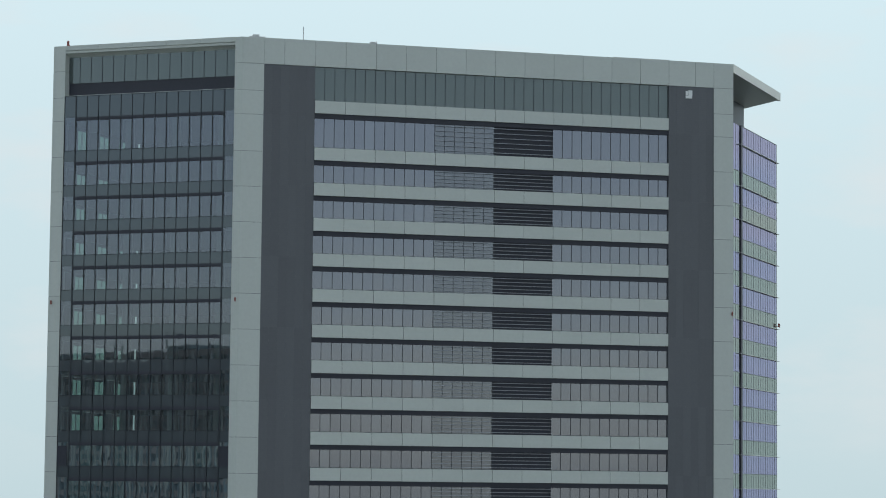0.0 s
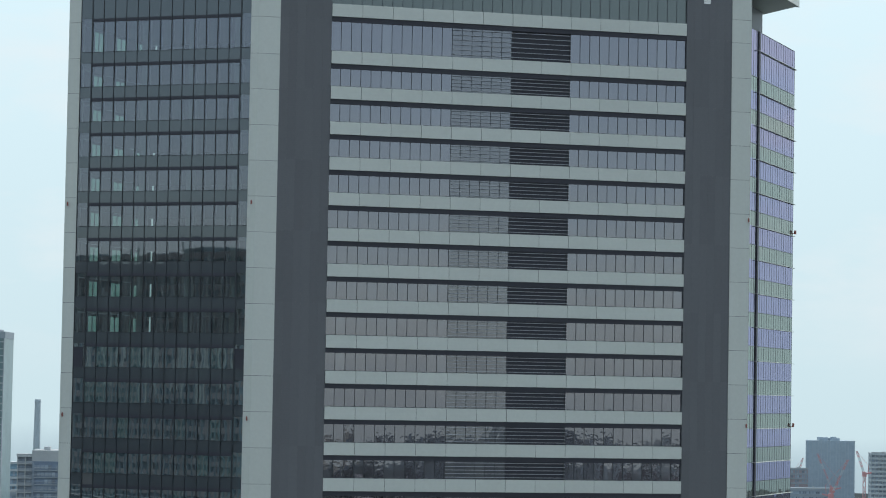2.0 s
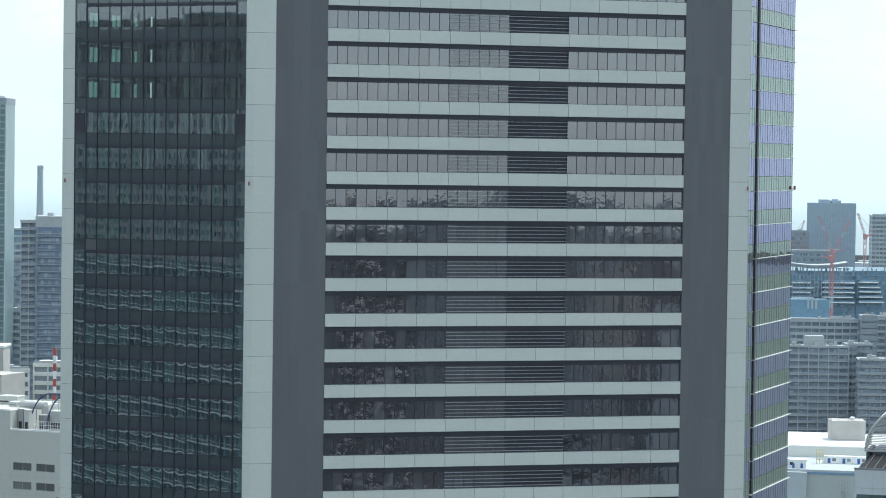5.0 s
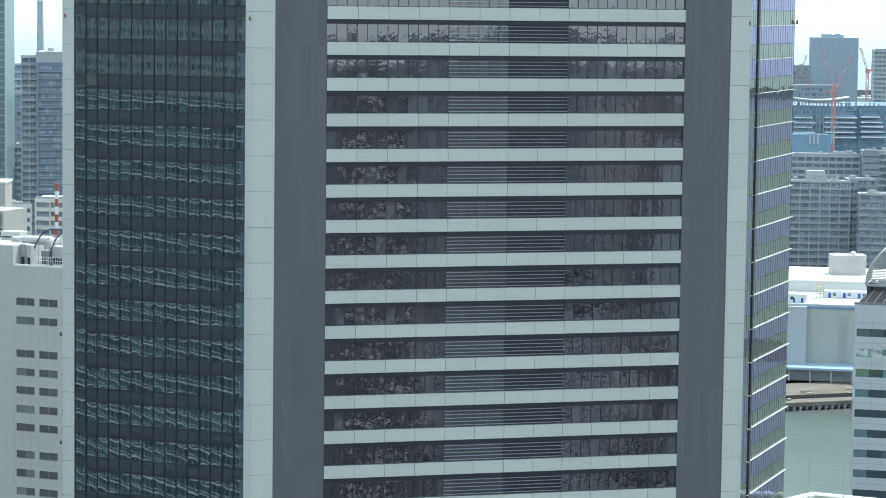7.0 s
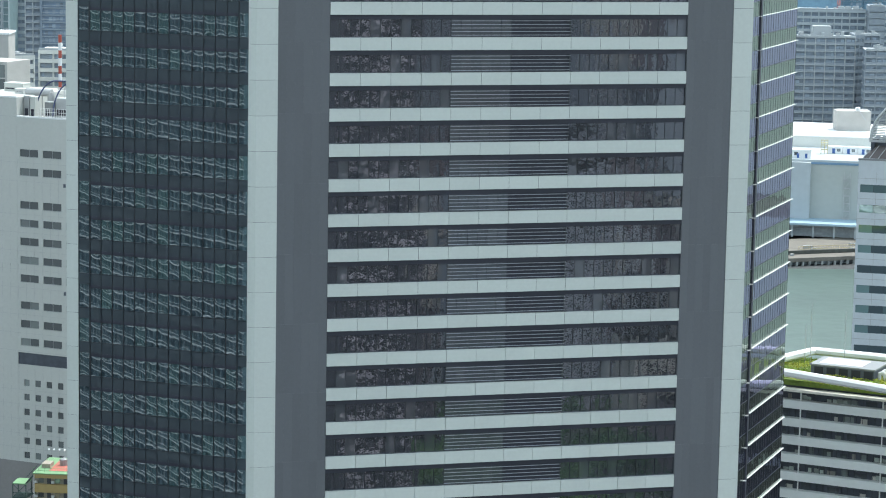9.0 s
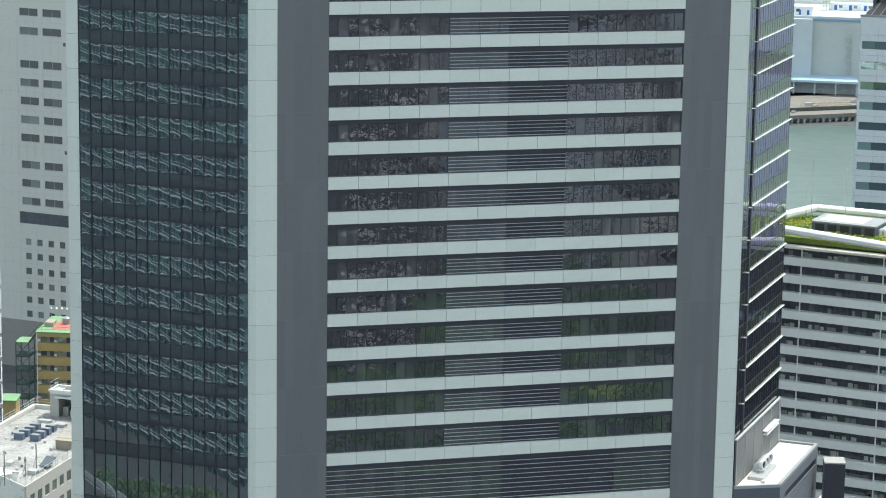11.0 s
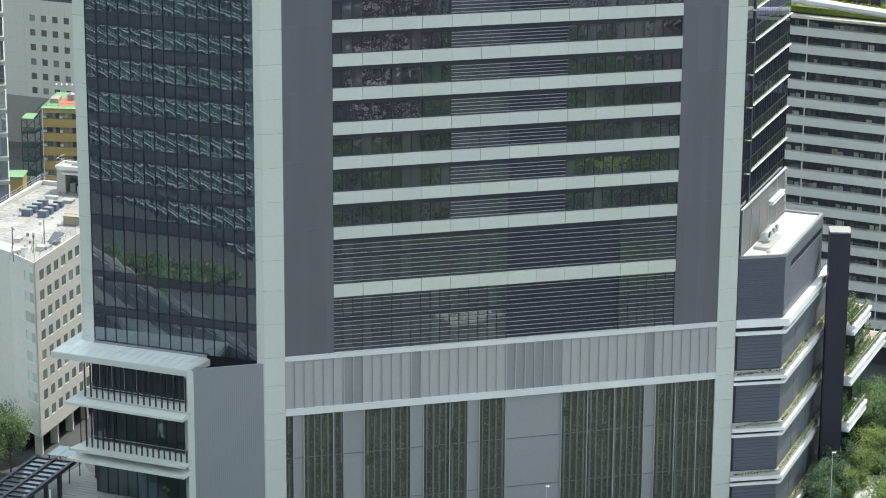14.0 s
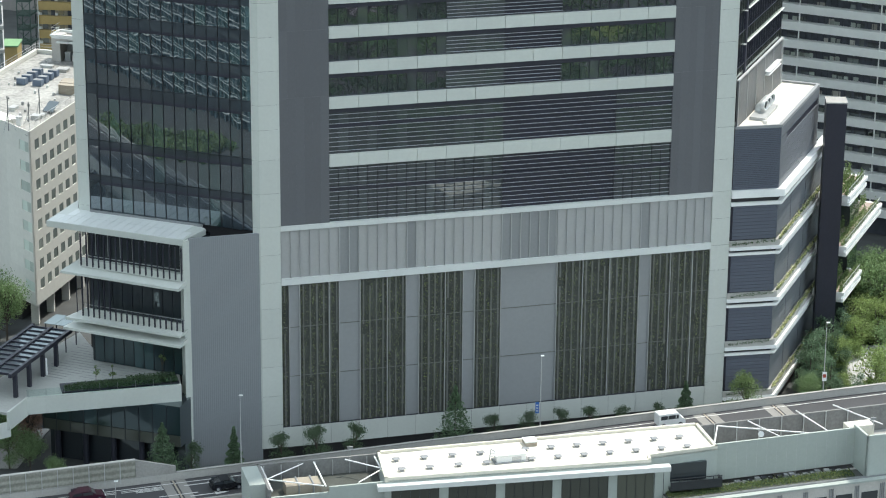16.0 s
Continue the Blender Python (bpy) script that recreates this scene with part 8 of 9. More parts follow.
def far_tower(name, label, start, heading, width, depth, top, pitch, body, band, band_h, cols=0, base=0.0, col_mat=None, rail=None, clutter=0, seed=1, glass=True):
    """A distant block: recessed body, slab edges and rails for each storey, window panes between upright strips, roof plant."""
    rng = random.Random(seed * 37 + int(abs(start[0])))
    F = Face(start, heading)
    ob = thing(name, label, "building", (*F.xy(width / 2, -depth / 2), base))
    g = Geo()
    g.fbox(F, 0, width, -depth, -0.9 if glass else -0.08, base, top - 0.5)
    part("block", g, body, ob)
    panes, rails = Geo(), Geo()
    bays = cols or max(3, int(width / 5))
    z = top
    while z > base + pitch:
        g = Geo()
        g.fbox(F, -0.2, width + 0.2, -depth - 0.2, 0.0, z - (band_h * 0.4 if rail else band_h), z)
        part("balcony", g, band, ob)
        if rail and z < top:
            rails.fbox(F, 0.0, width, -0.12, -0.05, z, z + 1.0)
        for k in range(bays if glass else 0):
            a, w = width * k / bays, width / bays
            u = a + 0.6
            while u < a + w - 1.2:
                pw = min(rng.uniform(0.9, 2.0), a + w - 0.5 - u)
                if rng.random() < 0.75:
                    panes.fbox(F, u, u + pw, -0.95, -0.82, z - pitch + 0.2, z - band_h - 0.25)
                u += pw + rng.uniform(0.15, 0.7)
        z -= pitch
    if panes.f:
        stuff(part("window_panes", panes, M_FARGLASS, ob))
    if rails.f:
        stuff(part("balcony_rails", rails, rail, ob))
    for k in range(cols + 1 if cols else 0):
        u = width * k / cols
        g = Geo()
        g.fbox(F, u - 0.22, u + 0.22, -1.0, 0.12, base, top)
        part("column", g, col_mat or band, ob)
    if clutter:
        g = Geo()
        g.fbox(F, 0, width, -0.3, 0.0, top, top + 0.7)
        for _ in range(clutter):
            u, o, s = rng.uniform(0.5, width - 2), -rng.uniform(1.5, min(depth, 12)), rng.uniform(0.5, 1.8)
            g.fbox(F, u, u + s * rng.uniform(0.7, 2.0), o - s, o, top - 0.4, top + rng.uniform(0.5, 2.0))
        part("roof_plant", g, M_SLABPALE, ob, "pale roof plant and parapet")
    return ob, F


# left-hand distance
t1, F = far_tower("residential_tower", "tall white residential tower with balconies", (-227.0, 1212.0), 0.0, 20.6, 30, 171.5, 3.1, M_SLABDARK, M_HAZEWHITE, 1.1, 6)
g = Geo()
g.fbox(F, 20.6, 23.2, -26, -0.8, 0, 172.0)
part("glass_side", g, surface("far_teal_glass", (0.18, 0.255, 0.265), 0.3, 0, 0.05, 0.4, 0.25, 0.1), t1)
for k in range(52):
    piece("band", M_HAZEWHITE, t1, F, 20.6, 23.3, -0.8, -0.6, 12 + 3.1 * k, 12.5 + 3.1 * k)
    piece("window_bay", M_HAZEWHITE, t1, F, 15.6, 17.0, -0.9, 0.05, 12.0 + 3.1 * k, 13.6 + 3.1 * k)
for u in (19.9, 20.6, 23.2):
    piece("strip", M_HAZEWHITE, t1, F, u - 0.2, u + 0.2, -0.9, 0.1, 0, 172)
g = Geo()
g.hexa([F.at(-0.2, 0, 171.5), F.at(18.6, 0, 171.5), F.at(18.6, -26, 171.5), F.at(-0.2, -26, 171.5)], [F.at(-0.2, 0, 172.6), F.at(18.6, 0, 176.2), F.at(18.6, -26, 176.2), F.at(-0.2, -26, 172.6)])
g.fbox(F, 18.6, 23.4, -26, -1.2, 172.0, 175.0)
g.fbox(F, 9, 14, -14, -8, 174.0, 178.0)
part("plant_room", g, M_HAZEGREY, t1)
t2, F = far_tower("residential_tower", "dark blue-grey residential tower with white balcony lines", (-184.0, 1136.0), 4.0, 6.4, 28, 121.0, 3.0, M_SLABDARK, M_SLABPALE, 0.8, 2, rail=M_SLABGREY)
g = Geo()
g.fbox(F, 6.4, 22.0, -30, 0.6, 0, 119.0)
part("block", g, surface("far_dark_blue_wall", (0.17, 0.225, 0.30), 0.6, 0, 0.04, 0.5, 0.2), t2)
tower_panes = Geo()
rng = random.Random(404)
for k in range(38):
    piece("band", M_SLABGREY, t2, F, 6.6, 20.9, 0.6, 1.3, 4 + 3.0 * k, 4.45 + 3.0 * k)
    piece("handrail", M_SLABPALE, t2, F, 6.6, 20.9, 1.2, 1.3, 5.25 + 3.0 * k, 5.4 + 3.0 * k)
    for j in range(9):
        if rng.random() < 0.7:
            tower_panes.fbox(F, 6.8 + 1.56 * j, 8.1 + 1.56 * j, 0.6, 0.75, 4.7 + 3.0 * k, 6.4 + 3.0 * k)
stuff(part("window_panes", tower_panes, M_FARGLASS, t2))
for u in (6.2, 20.9):
    piece("strip", M_SLABDARK, t2, F, u, u + 0.9, 0.6, 1.4, 0, 119)
g = Geo()
g.fbox(F, 6.0, 22.0, -26, 0.3, 119.0, 123.6)
g.fbox(F, -0.5, 6.0, -8, -0.5, 121.0, 122.0)
g.fbox(F, 10.5, 13.0, -12, -6, 123.6, 125.0)
part("plant_room", g, M_SLABPALE, t2)
stack = thing("chimney", "tall pale incinerator chimney in the haze", "chimney", (-460, 2964, 0))
g = Geo()
g.tube([((-459.5, 2964, 0), 4.8), ((-459.5, 2964, 60), 4.2), ((-459.5, 2964, 133), 3.3), ((-459.5, 2964, 134), 3.6), ((-459.5, 2964, 137), 3.4), ((-459.5, 2964, 137.5), 1.8)], 10)
part("shaft", g, surface("hazy_pale_chimney", (0.37, 0.435, 0.47), 0.8, 0, 0.02, 0.3, 0.08), stack)
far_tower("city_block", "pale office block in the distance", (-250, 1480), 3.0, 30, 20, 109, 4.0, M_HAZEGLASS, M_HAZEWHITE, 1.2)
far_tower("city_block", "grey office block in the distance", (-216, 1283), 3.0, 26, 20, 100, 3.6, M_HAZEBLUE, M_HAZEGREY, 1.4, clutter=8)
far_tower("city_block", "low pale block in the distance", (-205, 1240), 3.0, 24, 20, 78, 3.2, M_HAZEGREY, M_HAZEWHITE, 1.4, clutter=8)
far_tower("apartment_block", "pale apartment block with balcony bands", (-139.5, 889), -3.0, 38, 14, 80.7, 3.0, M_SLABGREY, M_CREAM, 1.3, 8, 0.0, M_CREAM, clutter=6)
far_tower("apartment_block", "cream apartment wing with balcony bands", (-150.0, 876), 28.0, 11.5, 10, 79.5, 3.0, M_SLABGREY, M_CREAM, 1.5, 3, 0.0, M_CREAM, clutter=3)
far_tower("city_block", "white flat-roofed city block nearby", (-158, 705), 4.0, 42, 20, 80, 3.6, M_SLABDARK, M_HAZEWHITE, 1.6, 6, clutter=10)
b = thing("roof_house", "cream roof house on a city block", "roof house", (-137, 800, 70))
g = Geo()
g.box(-150, -134.6, 800, 812, 0.0, 92.0)
part("wall", g, M_PALECONC, b)
g = Geo()
g.box(-150.3, -134.3, 799.7, 812.3, 92.0, 92.6)
part("parapet", g, M_WHITE, b)
glassy = thing("glass_roof_house", "blue glass-fronted roof house", "building", WL.at(-22, -32, 88))
g = Geo()
g.fbox(WL, -36, -22.6, -40, -30, 0.0, 98.0)
part("wall", g, M_PALECONC, glassy)
for k in range(4):
    for j in range(2):
        piece("pane", M_FARWIN, glassy, WL, -30.6 + 1.9 * k, -28.9 + 1.9 * k, -30.02, -29.9, 91.0 + 3.3 * j, 94.0 + 3.3 * j)
mast = thing("striped_mast", "red and white striped mast", "mast", (-102.6, 692.4, 0))
for k in range(8):
    g = Geo()
    g.tube([((-103.2, 692.4, 84 + 2.0 * k), 0.45), ((-103.2, 692.4, 86 + 2.0 * k), 0.45)], 8)
    part("section", g, M_RED if k % 2 else M_WHITE, mast)
g = Geo()
g.tube([((-103.2, 692.4, 0), 0.6), ((-103.2, 692.4, 84), 0.45)], 8)
part("lower_mast", g, M_STEEL, mast)
far_tower("glass_office", "teal glass office with white floor bands", (-99.5, 451.6), 9.83, 20.8, 18, 75.0, 4.28, M_LGLASS, M_FIN, 0.7)

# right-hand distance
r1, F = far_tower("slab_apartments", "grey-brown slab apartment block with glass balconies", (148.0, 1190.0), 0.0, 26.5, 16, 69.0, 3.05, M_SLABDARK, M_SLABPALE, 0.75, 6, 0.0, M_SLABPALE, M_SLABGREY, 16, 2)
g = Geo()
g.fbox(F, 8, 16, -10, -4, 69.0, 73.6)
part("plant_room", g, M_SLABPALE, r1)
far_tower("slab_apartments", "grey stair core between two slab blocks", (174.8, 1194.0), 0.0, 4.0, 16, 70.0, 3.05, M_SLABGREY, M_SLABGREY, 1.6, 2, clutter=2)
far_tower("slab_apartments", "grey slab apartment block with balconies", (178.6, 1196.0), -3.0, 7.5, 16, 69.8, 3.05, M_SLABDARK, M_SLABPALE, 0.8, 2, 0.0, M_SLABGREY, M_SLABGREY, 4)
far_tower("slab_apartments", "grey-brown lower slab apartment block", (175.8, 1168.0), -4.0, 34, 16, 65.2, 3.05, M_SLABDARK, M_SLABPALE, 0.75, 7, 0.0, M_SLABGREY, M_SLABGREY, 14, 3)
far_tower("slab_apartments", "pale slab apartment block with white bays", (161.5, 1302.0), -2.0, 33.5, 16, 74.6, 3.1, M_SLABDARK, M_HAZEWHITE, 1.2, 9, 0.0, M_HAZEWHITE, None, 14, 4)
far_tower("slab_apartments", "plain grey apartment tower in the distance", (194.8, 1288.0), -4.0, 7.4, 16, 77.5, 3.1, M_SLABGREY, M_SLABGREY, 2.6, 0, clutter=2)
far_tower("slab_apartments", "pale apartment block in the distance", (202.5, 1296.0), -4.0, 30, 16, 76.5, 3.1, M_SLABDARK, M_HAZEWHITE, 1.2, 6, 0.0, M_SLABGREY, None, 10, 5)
far_tower("glass_offices", "wide deep blue glass office building under construction", (205.0, 1740.0), 0.0, 54.3, 60, 81.0, 2.9, M_DEEPBLUE, M_HAZEGLASS, 0.4, 0)
far_tower("glass_offices", "blue glass office wing with white terraces", (259.3, 1739.0), 7.0, 60, 60, 81.4, 2.9, M_DEEPBLUE, M_HAZEGLASS, 0.4, 0)
for k, z in enumerate((73.2, 69.9, 67.0, 63.7, 60.4)):
    for x0, x1, dz in ((217.5, 229.4 + 1.5 * (k % 2), -0.3), (237.0, 257.6 - 1.2 * (k % 2), 0.0), (260.6, 272.6 + 1.0 * k, 0.5)):
        b = thing("white_deck", "long white terrace deck of the office building", "deck", (x0, 1738, z), "white terrace decks")
        g = Geo()
        g.box(x0, x1, 1735, 1745, z + dz, z + dz + 0.75)
        part("edge", g, M_WHITE, b)
        g = Geo()
        g.box(x0 + 0.4, x1 - 0.4, 1736, 1739.5, z + dz + 0.75, z + dz + 1.7)
        part("parapet", g, M_DEEPBLUE, b)
net = thing("site_netting", "bright blue netting round a building site", "netting", (227, 1700, 0))
g = Geo()
g.box(212, 236.5, 1700, 1720, 0, 64.0)
part("sheet", g, M_NET, net)
for x in (222.5, 225.0, 227.5):
    piece("strip", M_HAZEWHITE, net, Face((x, 1700), 0), 0, 1.2, -0.2, 0.3, 58.5, 65.0)
posts = thing("site_scaffold", "grey scaffold posts on the unfinished roof", "scaffold", (240, 1742, 81))
rng = random.Random(610)
g = Geo()
for k in range(46):
    x = rng.uniform(212, 300)
    g.box(x, x + rng.uniform(0.25, 0.8), 1741, 1742, 80.8, 81.4 + rng.uniform(0.5, 3.2))
g.box(212, 300, 1742, 1742.3, 82.3, 82.5)
part("posts", g, M_SLABGREY, posts)
sail = thing("curved_roof", "white curved roof on slim columns", "roof", (230, 1700, 84))
g, soffit = Geo(), Geo()
def sag(x):
    return 85.6 + 0.0052 * (x - 228.0) ** 2
for k in range(20):
    u0, u1 = 210 + 1.9 * k, 211.9 + 1.9 * k
    z0, z1 = sag(u0), sag(u1)
    g.hexa([(u0, 1700, z0), (u1, 1700, z1), (u1, 1716, z1), (u0, 1716, z0)], [(u0, 1700, z0 + 0.6), (u1, 1700, z1 + 0.6), (u1, 1716, z1 + 0.6), (u0, 1716, z0 + 0.6)])
    soffit.hexa([(u0, 1700.6, z0 - 1.6), (u1, 1700.6, z1 - 1.6), (u1, 1715, z1 - 1.6), (u0, 1715, z0 - 1.6)], [(u0, 1700.6, z0), (u1, 1700.6, z1), (u1, 1715, z1), (u0, 1715, z0)])
part("sheet", g, M_HAZEWHITE, sail)
part("soffit", soffit, M_SLABGREY, sail)
g = Geo()
for k in range(16):
    g.box(211 + 2.3 * k, 211.5 + 2.3 * k, 1704, 1704.6, 66.0, 84.4)
part("columns", g, M_HAZEGREY, sail)
# Haze is in this strip colour too.
M_PILASTER = surface("hazed_pale_blue_strip", (0.33, 0.40, 0.455), 0.8)
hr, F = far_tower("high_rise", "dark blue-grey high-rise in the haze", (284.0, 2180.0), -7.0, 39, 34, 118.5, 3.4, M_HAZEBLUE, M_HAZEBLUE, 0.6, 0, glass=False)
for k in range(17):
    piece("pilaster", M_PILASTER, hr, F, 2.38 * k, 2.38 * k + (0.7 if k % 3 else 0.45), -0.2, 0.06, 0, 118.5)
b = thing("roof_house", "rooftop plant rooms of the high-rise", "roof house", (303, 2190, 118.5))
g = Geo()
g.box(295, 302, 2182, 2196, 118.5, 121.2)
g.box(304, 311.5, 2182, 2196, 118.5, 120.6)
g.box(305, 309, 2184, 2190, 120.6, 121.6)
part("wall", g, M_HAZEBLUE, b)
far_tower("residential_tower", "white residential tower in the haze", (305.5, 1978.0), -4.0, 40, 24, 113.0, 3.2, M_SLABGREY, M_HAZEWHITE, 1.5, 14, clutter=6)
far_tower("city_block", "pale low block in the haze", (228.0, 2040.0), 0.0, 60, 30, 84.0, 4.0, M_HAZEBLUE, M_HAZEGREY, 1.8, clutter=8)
# The red is greyed with haze in its colour.
far_tower("city_block", "dull red low block in the haze", (251.0, 2120.0), 0.0, 27, 30, 97.0, 3.6, surface("hazed_dull_red_wall", (0.34, 0.29, 0.30), 0.8, 0, 0.02, 0.3, 0.1), M_HAZEGREY, 1.2, clutter=4)

# Crane red dulled by haze put into the colour.
M_CRANERED = surface("hazed_crane_red", (0.50, 0.25, 0.25), 0.6)


def crane(base, mast_top, jib_tip, r):
    """A luffing crane: lattice mast and jib of bars in turns red and white, a cab and a counterweight."""
    ob = thing("tower_crane", "red and white luffing tower crane", "crane", base, "cranes at the building site")

    def lattice(name, a, b, n, w, paint):
        a, b = Vector(a), Vector(b)
        side = Vector((1, 0, 0)) if abs((b - a).normalized().x) < 0.7 else Vector((0, 0, 1))
        for k in range(n):
            p, q = a.lerp(b, k / n), a.lerp(b, (k + 1) / n)
            g = Geo()
            for s in (-1, 1):
                g.beam(p + side * w * s, q + side * w * s, w * 0.36, 4)
            g.beam(p - side * w, q + side * w, w * 0.25, 4)
            g.beam(p + side * w, q - side * w, w * 0.25, 4)
            part(name, g, paint(k), ob)

    lattice("mast_section", (mast_top[0], mast_top[1], 0), mast_top, 14, r, lambda k: M_CRANERED if k > 11 or k % 2 else M_HAZEWHITE)
    lattice("jib_section", mast_top, jib_tip, 7, r * 0.75, lambda k: M_CRANERED if k % 3 != 1 else M_HAZEWHITE)
    a, b = Vector(mast_top), Vector(jib_tip)
    back = Vector((-(b - a).x, 0, 0)).normalized() * 5.0
    g = Geo()
    g.beam(a, a + back + Vector((0, 0, 1.2)), r * 0.9, 4)
    g.beam(a + back * 0.5, a + back * 0.6 + Vector((0, 0, 6)), r * 0.35, 4)
    g.beam(a + back * 0.6 + Vector((0, 0, 6)), b, r * 0.14, 4)
    part("counter_jib", g, M_CRANERED, ob)
    g = Geo()
    g.box(a.x - 1.4, a.x + 1.4, a.y - 1.2, a.y + 1.2, a.z - 1.6, a.z + 1.4)
    part("cab", g, M_CRANERED, ob)


crane((207.5, 1486, 0), (207.5, 1486, 98), (216.7, 1486, 118.3), 0.65)
crane((213.0, 1520, 0), (213.0, 1520, 100.5), (204.4, 1520, 120.7), 0.5)
crane((285.3, 1878, 0), (285.3, 1878, 100), (280.1, 1879, 116), 0.85)
crane((382.6, 3000, 0), (382.6, 3000, 70), (387.6, 3000, 87), 1.0)

# low far city and a pale sky backdrop
rng = random.Random(99)
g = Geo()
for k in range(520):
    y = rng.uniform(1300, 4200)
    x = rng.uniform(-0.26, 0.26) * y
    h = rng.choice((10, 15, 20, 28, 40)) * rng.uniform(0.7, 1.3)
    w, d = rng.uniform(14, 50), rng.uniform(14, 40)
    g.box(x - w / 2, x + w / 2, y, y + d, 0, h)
# The walls' pale blue-grey carries the distance haze.
tagged(mesh_object("distant_city", g, surface("hazed_city_walls", (0.37, 0.425, 0.46), 0.8, 0, 0.01, 0.2, 0.1, 0.12)), "low pale buildings of the distant city", "city", kind="stuff")


def glow_backdrop():
    m = bpy.data.materials.new("hazy_sky")
    m.use_nodes = True
    t, L = m.node_tree, m.node_tree.links.new
    t.nodes.remove(t.nodes["Principled BSDF"])
    geo = t.nodes.new("ShaderNodeNewGeometry")
    sep = t.nodes.new("ShaderNodeSeparateXYZ")
    L(geo.outputs["Position"], sep.inputs[0])
    mr = node(t, "ShaderNodeMapRange")
    mr.inputs["From Min"].default_value, mr.inputs["From Max"].default_value = -40.0, 1000.0
    L(sep.outputs["Z"], mr.inputs["Value"])
    ramp = t.nodes.new("ShaderNodeValToRGB")
    e = ramp.color_ramp.elements
    e[0].color, e[1].color = (*HAZE_LOW, 1), (*HAZE_HIGH, 1)
    for at, color in ((0.062, HAZE_FAR), (0.105, HAZE_LINE), (0.30, HAZE_MID)):
        ramp.color_ramp.elements.new(at).color = (*color, 1)
    # an uneven far skyline
    far_map = t.nodes.new("ShaderNodeMapping")
    far_map.inputs["Scale"].default_value = (0.008, 0.008, 0.004)
    L(geo.outputs["Position"], far_map.inputs[0])
    skyline = node(t, "ShaderNodeTexNoise", Scale=1.0, Detail=6.0, Roughness=0.7)
    L(far_map.outputs[0], skyline.inputs["Vector"])
    shift = t.nodes.new("ShaderNodeMath")
    shift.operation, shift.inputs[1].default_value = "MULTIPLY_ADD", -0.04
    L(skyline.outputs["Fac"], shift.inputs[0])
    L(mr.outputs[0], shift.inputs[2])
    L(shift.outputs[0], ramp.inputs[0])
    mapping = t.nodes.new("ShaderNodeMapping")
    mapping.inputs["Scale"].default_value = (0.0016, 0.0016, 0.0045)
    L(geo.outputs["Position"], mapping.inputs[0])
    cloud = node(t, "ShaderNodeTexNoise", Scale=1.0, Detail=7.0, Roughness=0.55)
    L(mapping.outputs[0], cloud.inputs["Vector"])
    cr = node(t, "ShaderNodeMapRange")
    cr.inputs["From Min"].default_value, cr.inputs["From Max"].default_value = 0.48, 0.64
    cr.inputs["To Max"].default_value = 0.55
    L(cloud.outputs["Fac"], cr.inputs["Value"])
    mix = t.nodes.new("ShaderNodeMix")
    mix.data_type = "RGBA"
    mix.inputs[7].default_value = (*CLOUD, 1)
    rise = node(t, "ShaderNodeMapRange")
    rise.inputs["From Min"].default_value, rise.inputs["From Max"].default_value = 160.0, 330.0
    L(sep.outputs["Z"], rise.inputs["Value"])
    share = t.nodes.new("ShaderNodeMath")
    share.operation = "MULTIPLY"
    L(cr.outputs[0], share.inputs[0])
    L(rise.outputs[0], share.inputs[1])
    L(share.outputs[0], mix.inputs[0])
    L(ramp.outputs[0], mix.inputs[6])
    em = node(t, "ShaderNodeEmission", Strength=BACKDROP_GLOW)
    L(mix.outputs[2], em.inputs["Color"])
    L(em.outputs[0], t.nodes["Material Output"].inputs["Surface"])
    return m


g = Geo()
for k in range(60):
    a0, a1 = radians(-40 + 2.0 * k), radians(-38 + 2.0 * k)
    p0, p1 = (4500 * math.sin(a0), 4500 * math.cos(a0)), (4500 * math.sin(a1), 4500 * math.cos(a1))
    g.quad((*p0, -40), (*p1, -40), (*p1, 1500), (*p0, 1500))
tagged(mesh_object("backdrop", g, glow_backdrop()), "bright hazy sky with faint clouds", "sky", kind="structure")


# ---- the city behind the viewing deck, seen in the glass ----
M_MIRROR_WALLS = [surface("city_wall_white", (0.62, 0.62, 0.60), 0.7, 0, 0.05, 0.6, 0.2), surface("city_wall_grey", (0.34, 0.35, 0.36), 0.7, 0, 0.05, 0.6, 0.2),
                  surface("city_wall_brown", (0.25, 0.195, 0.19), 0.7, 0, 0.05, 0.6, 0.1), surface("city_wall_sand", (0.55, 0.50, 0.42), 0.7, 0, 0.05, 0.6, 0.1)]


def city_building(x, y, w, d, h, turn, pitch, wall, band):
    ob = thing("city_building", "plain city building with window bands across the road", "building", (x, y, 0), "buildings of the surrounding city")
    m = pose(x, y, 0, 0, 0, turn)
    g = Geo()
    g.box(-w / 2, w / 2, -d / 2, d / 2, 0, h)
    g.v = [tuple(m @ Vector(p)) for p in g.v]
    part("block", g, M_CORE, ob)
    g = Geo()
    z = h
    while z > pitch:
        g.box(-w / 2 - 0.4, w / 2 + 0.4, -d / 2 - 0.4, d / 2 + 0.4, z - band, z)
        z -= pitch
    n = max(2, int(w / 6))
    for k in range(n + 1):
        xx = -w / 2 + w * k / n
        g.box(xx - 0.5, xx + 0.5, -d / 2 - 0.45, d / 2 + 0.45, 0, h)
    g.v = [tuple(m @ Vector(p)) for p in g.v]
    part("wall", g, wall, ob)
    return ob


rng = random.Random(123)
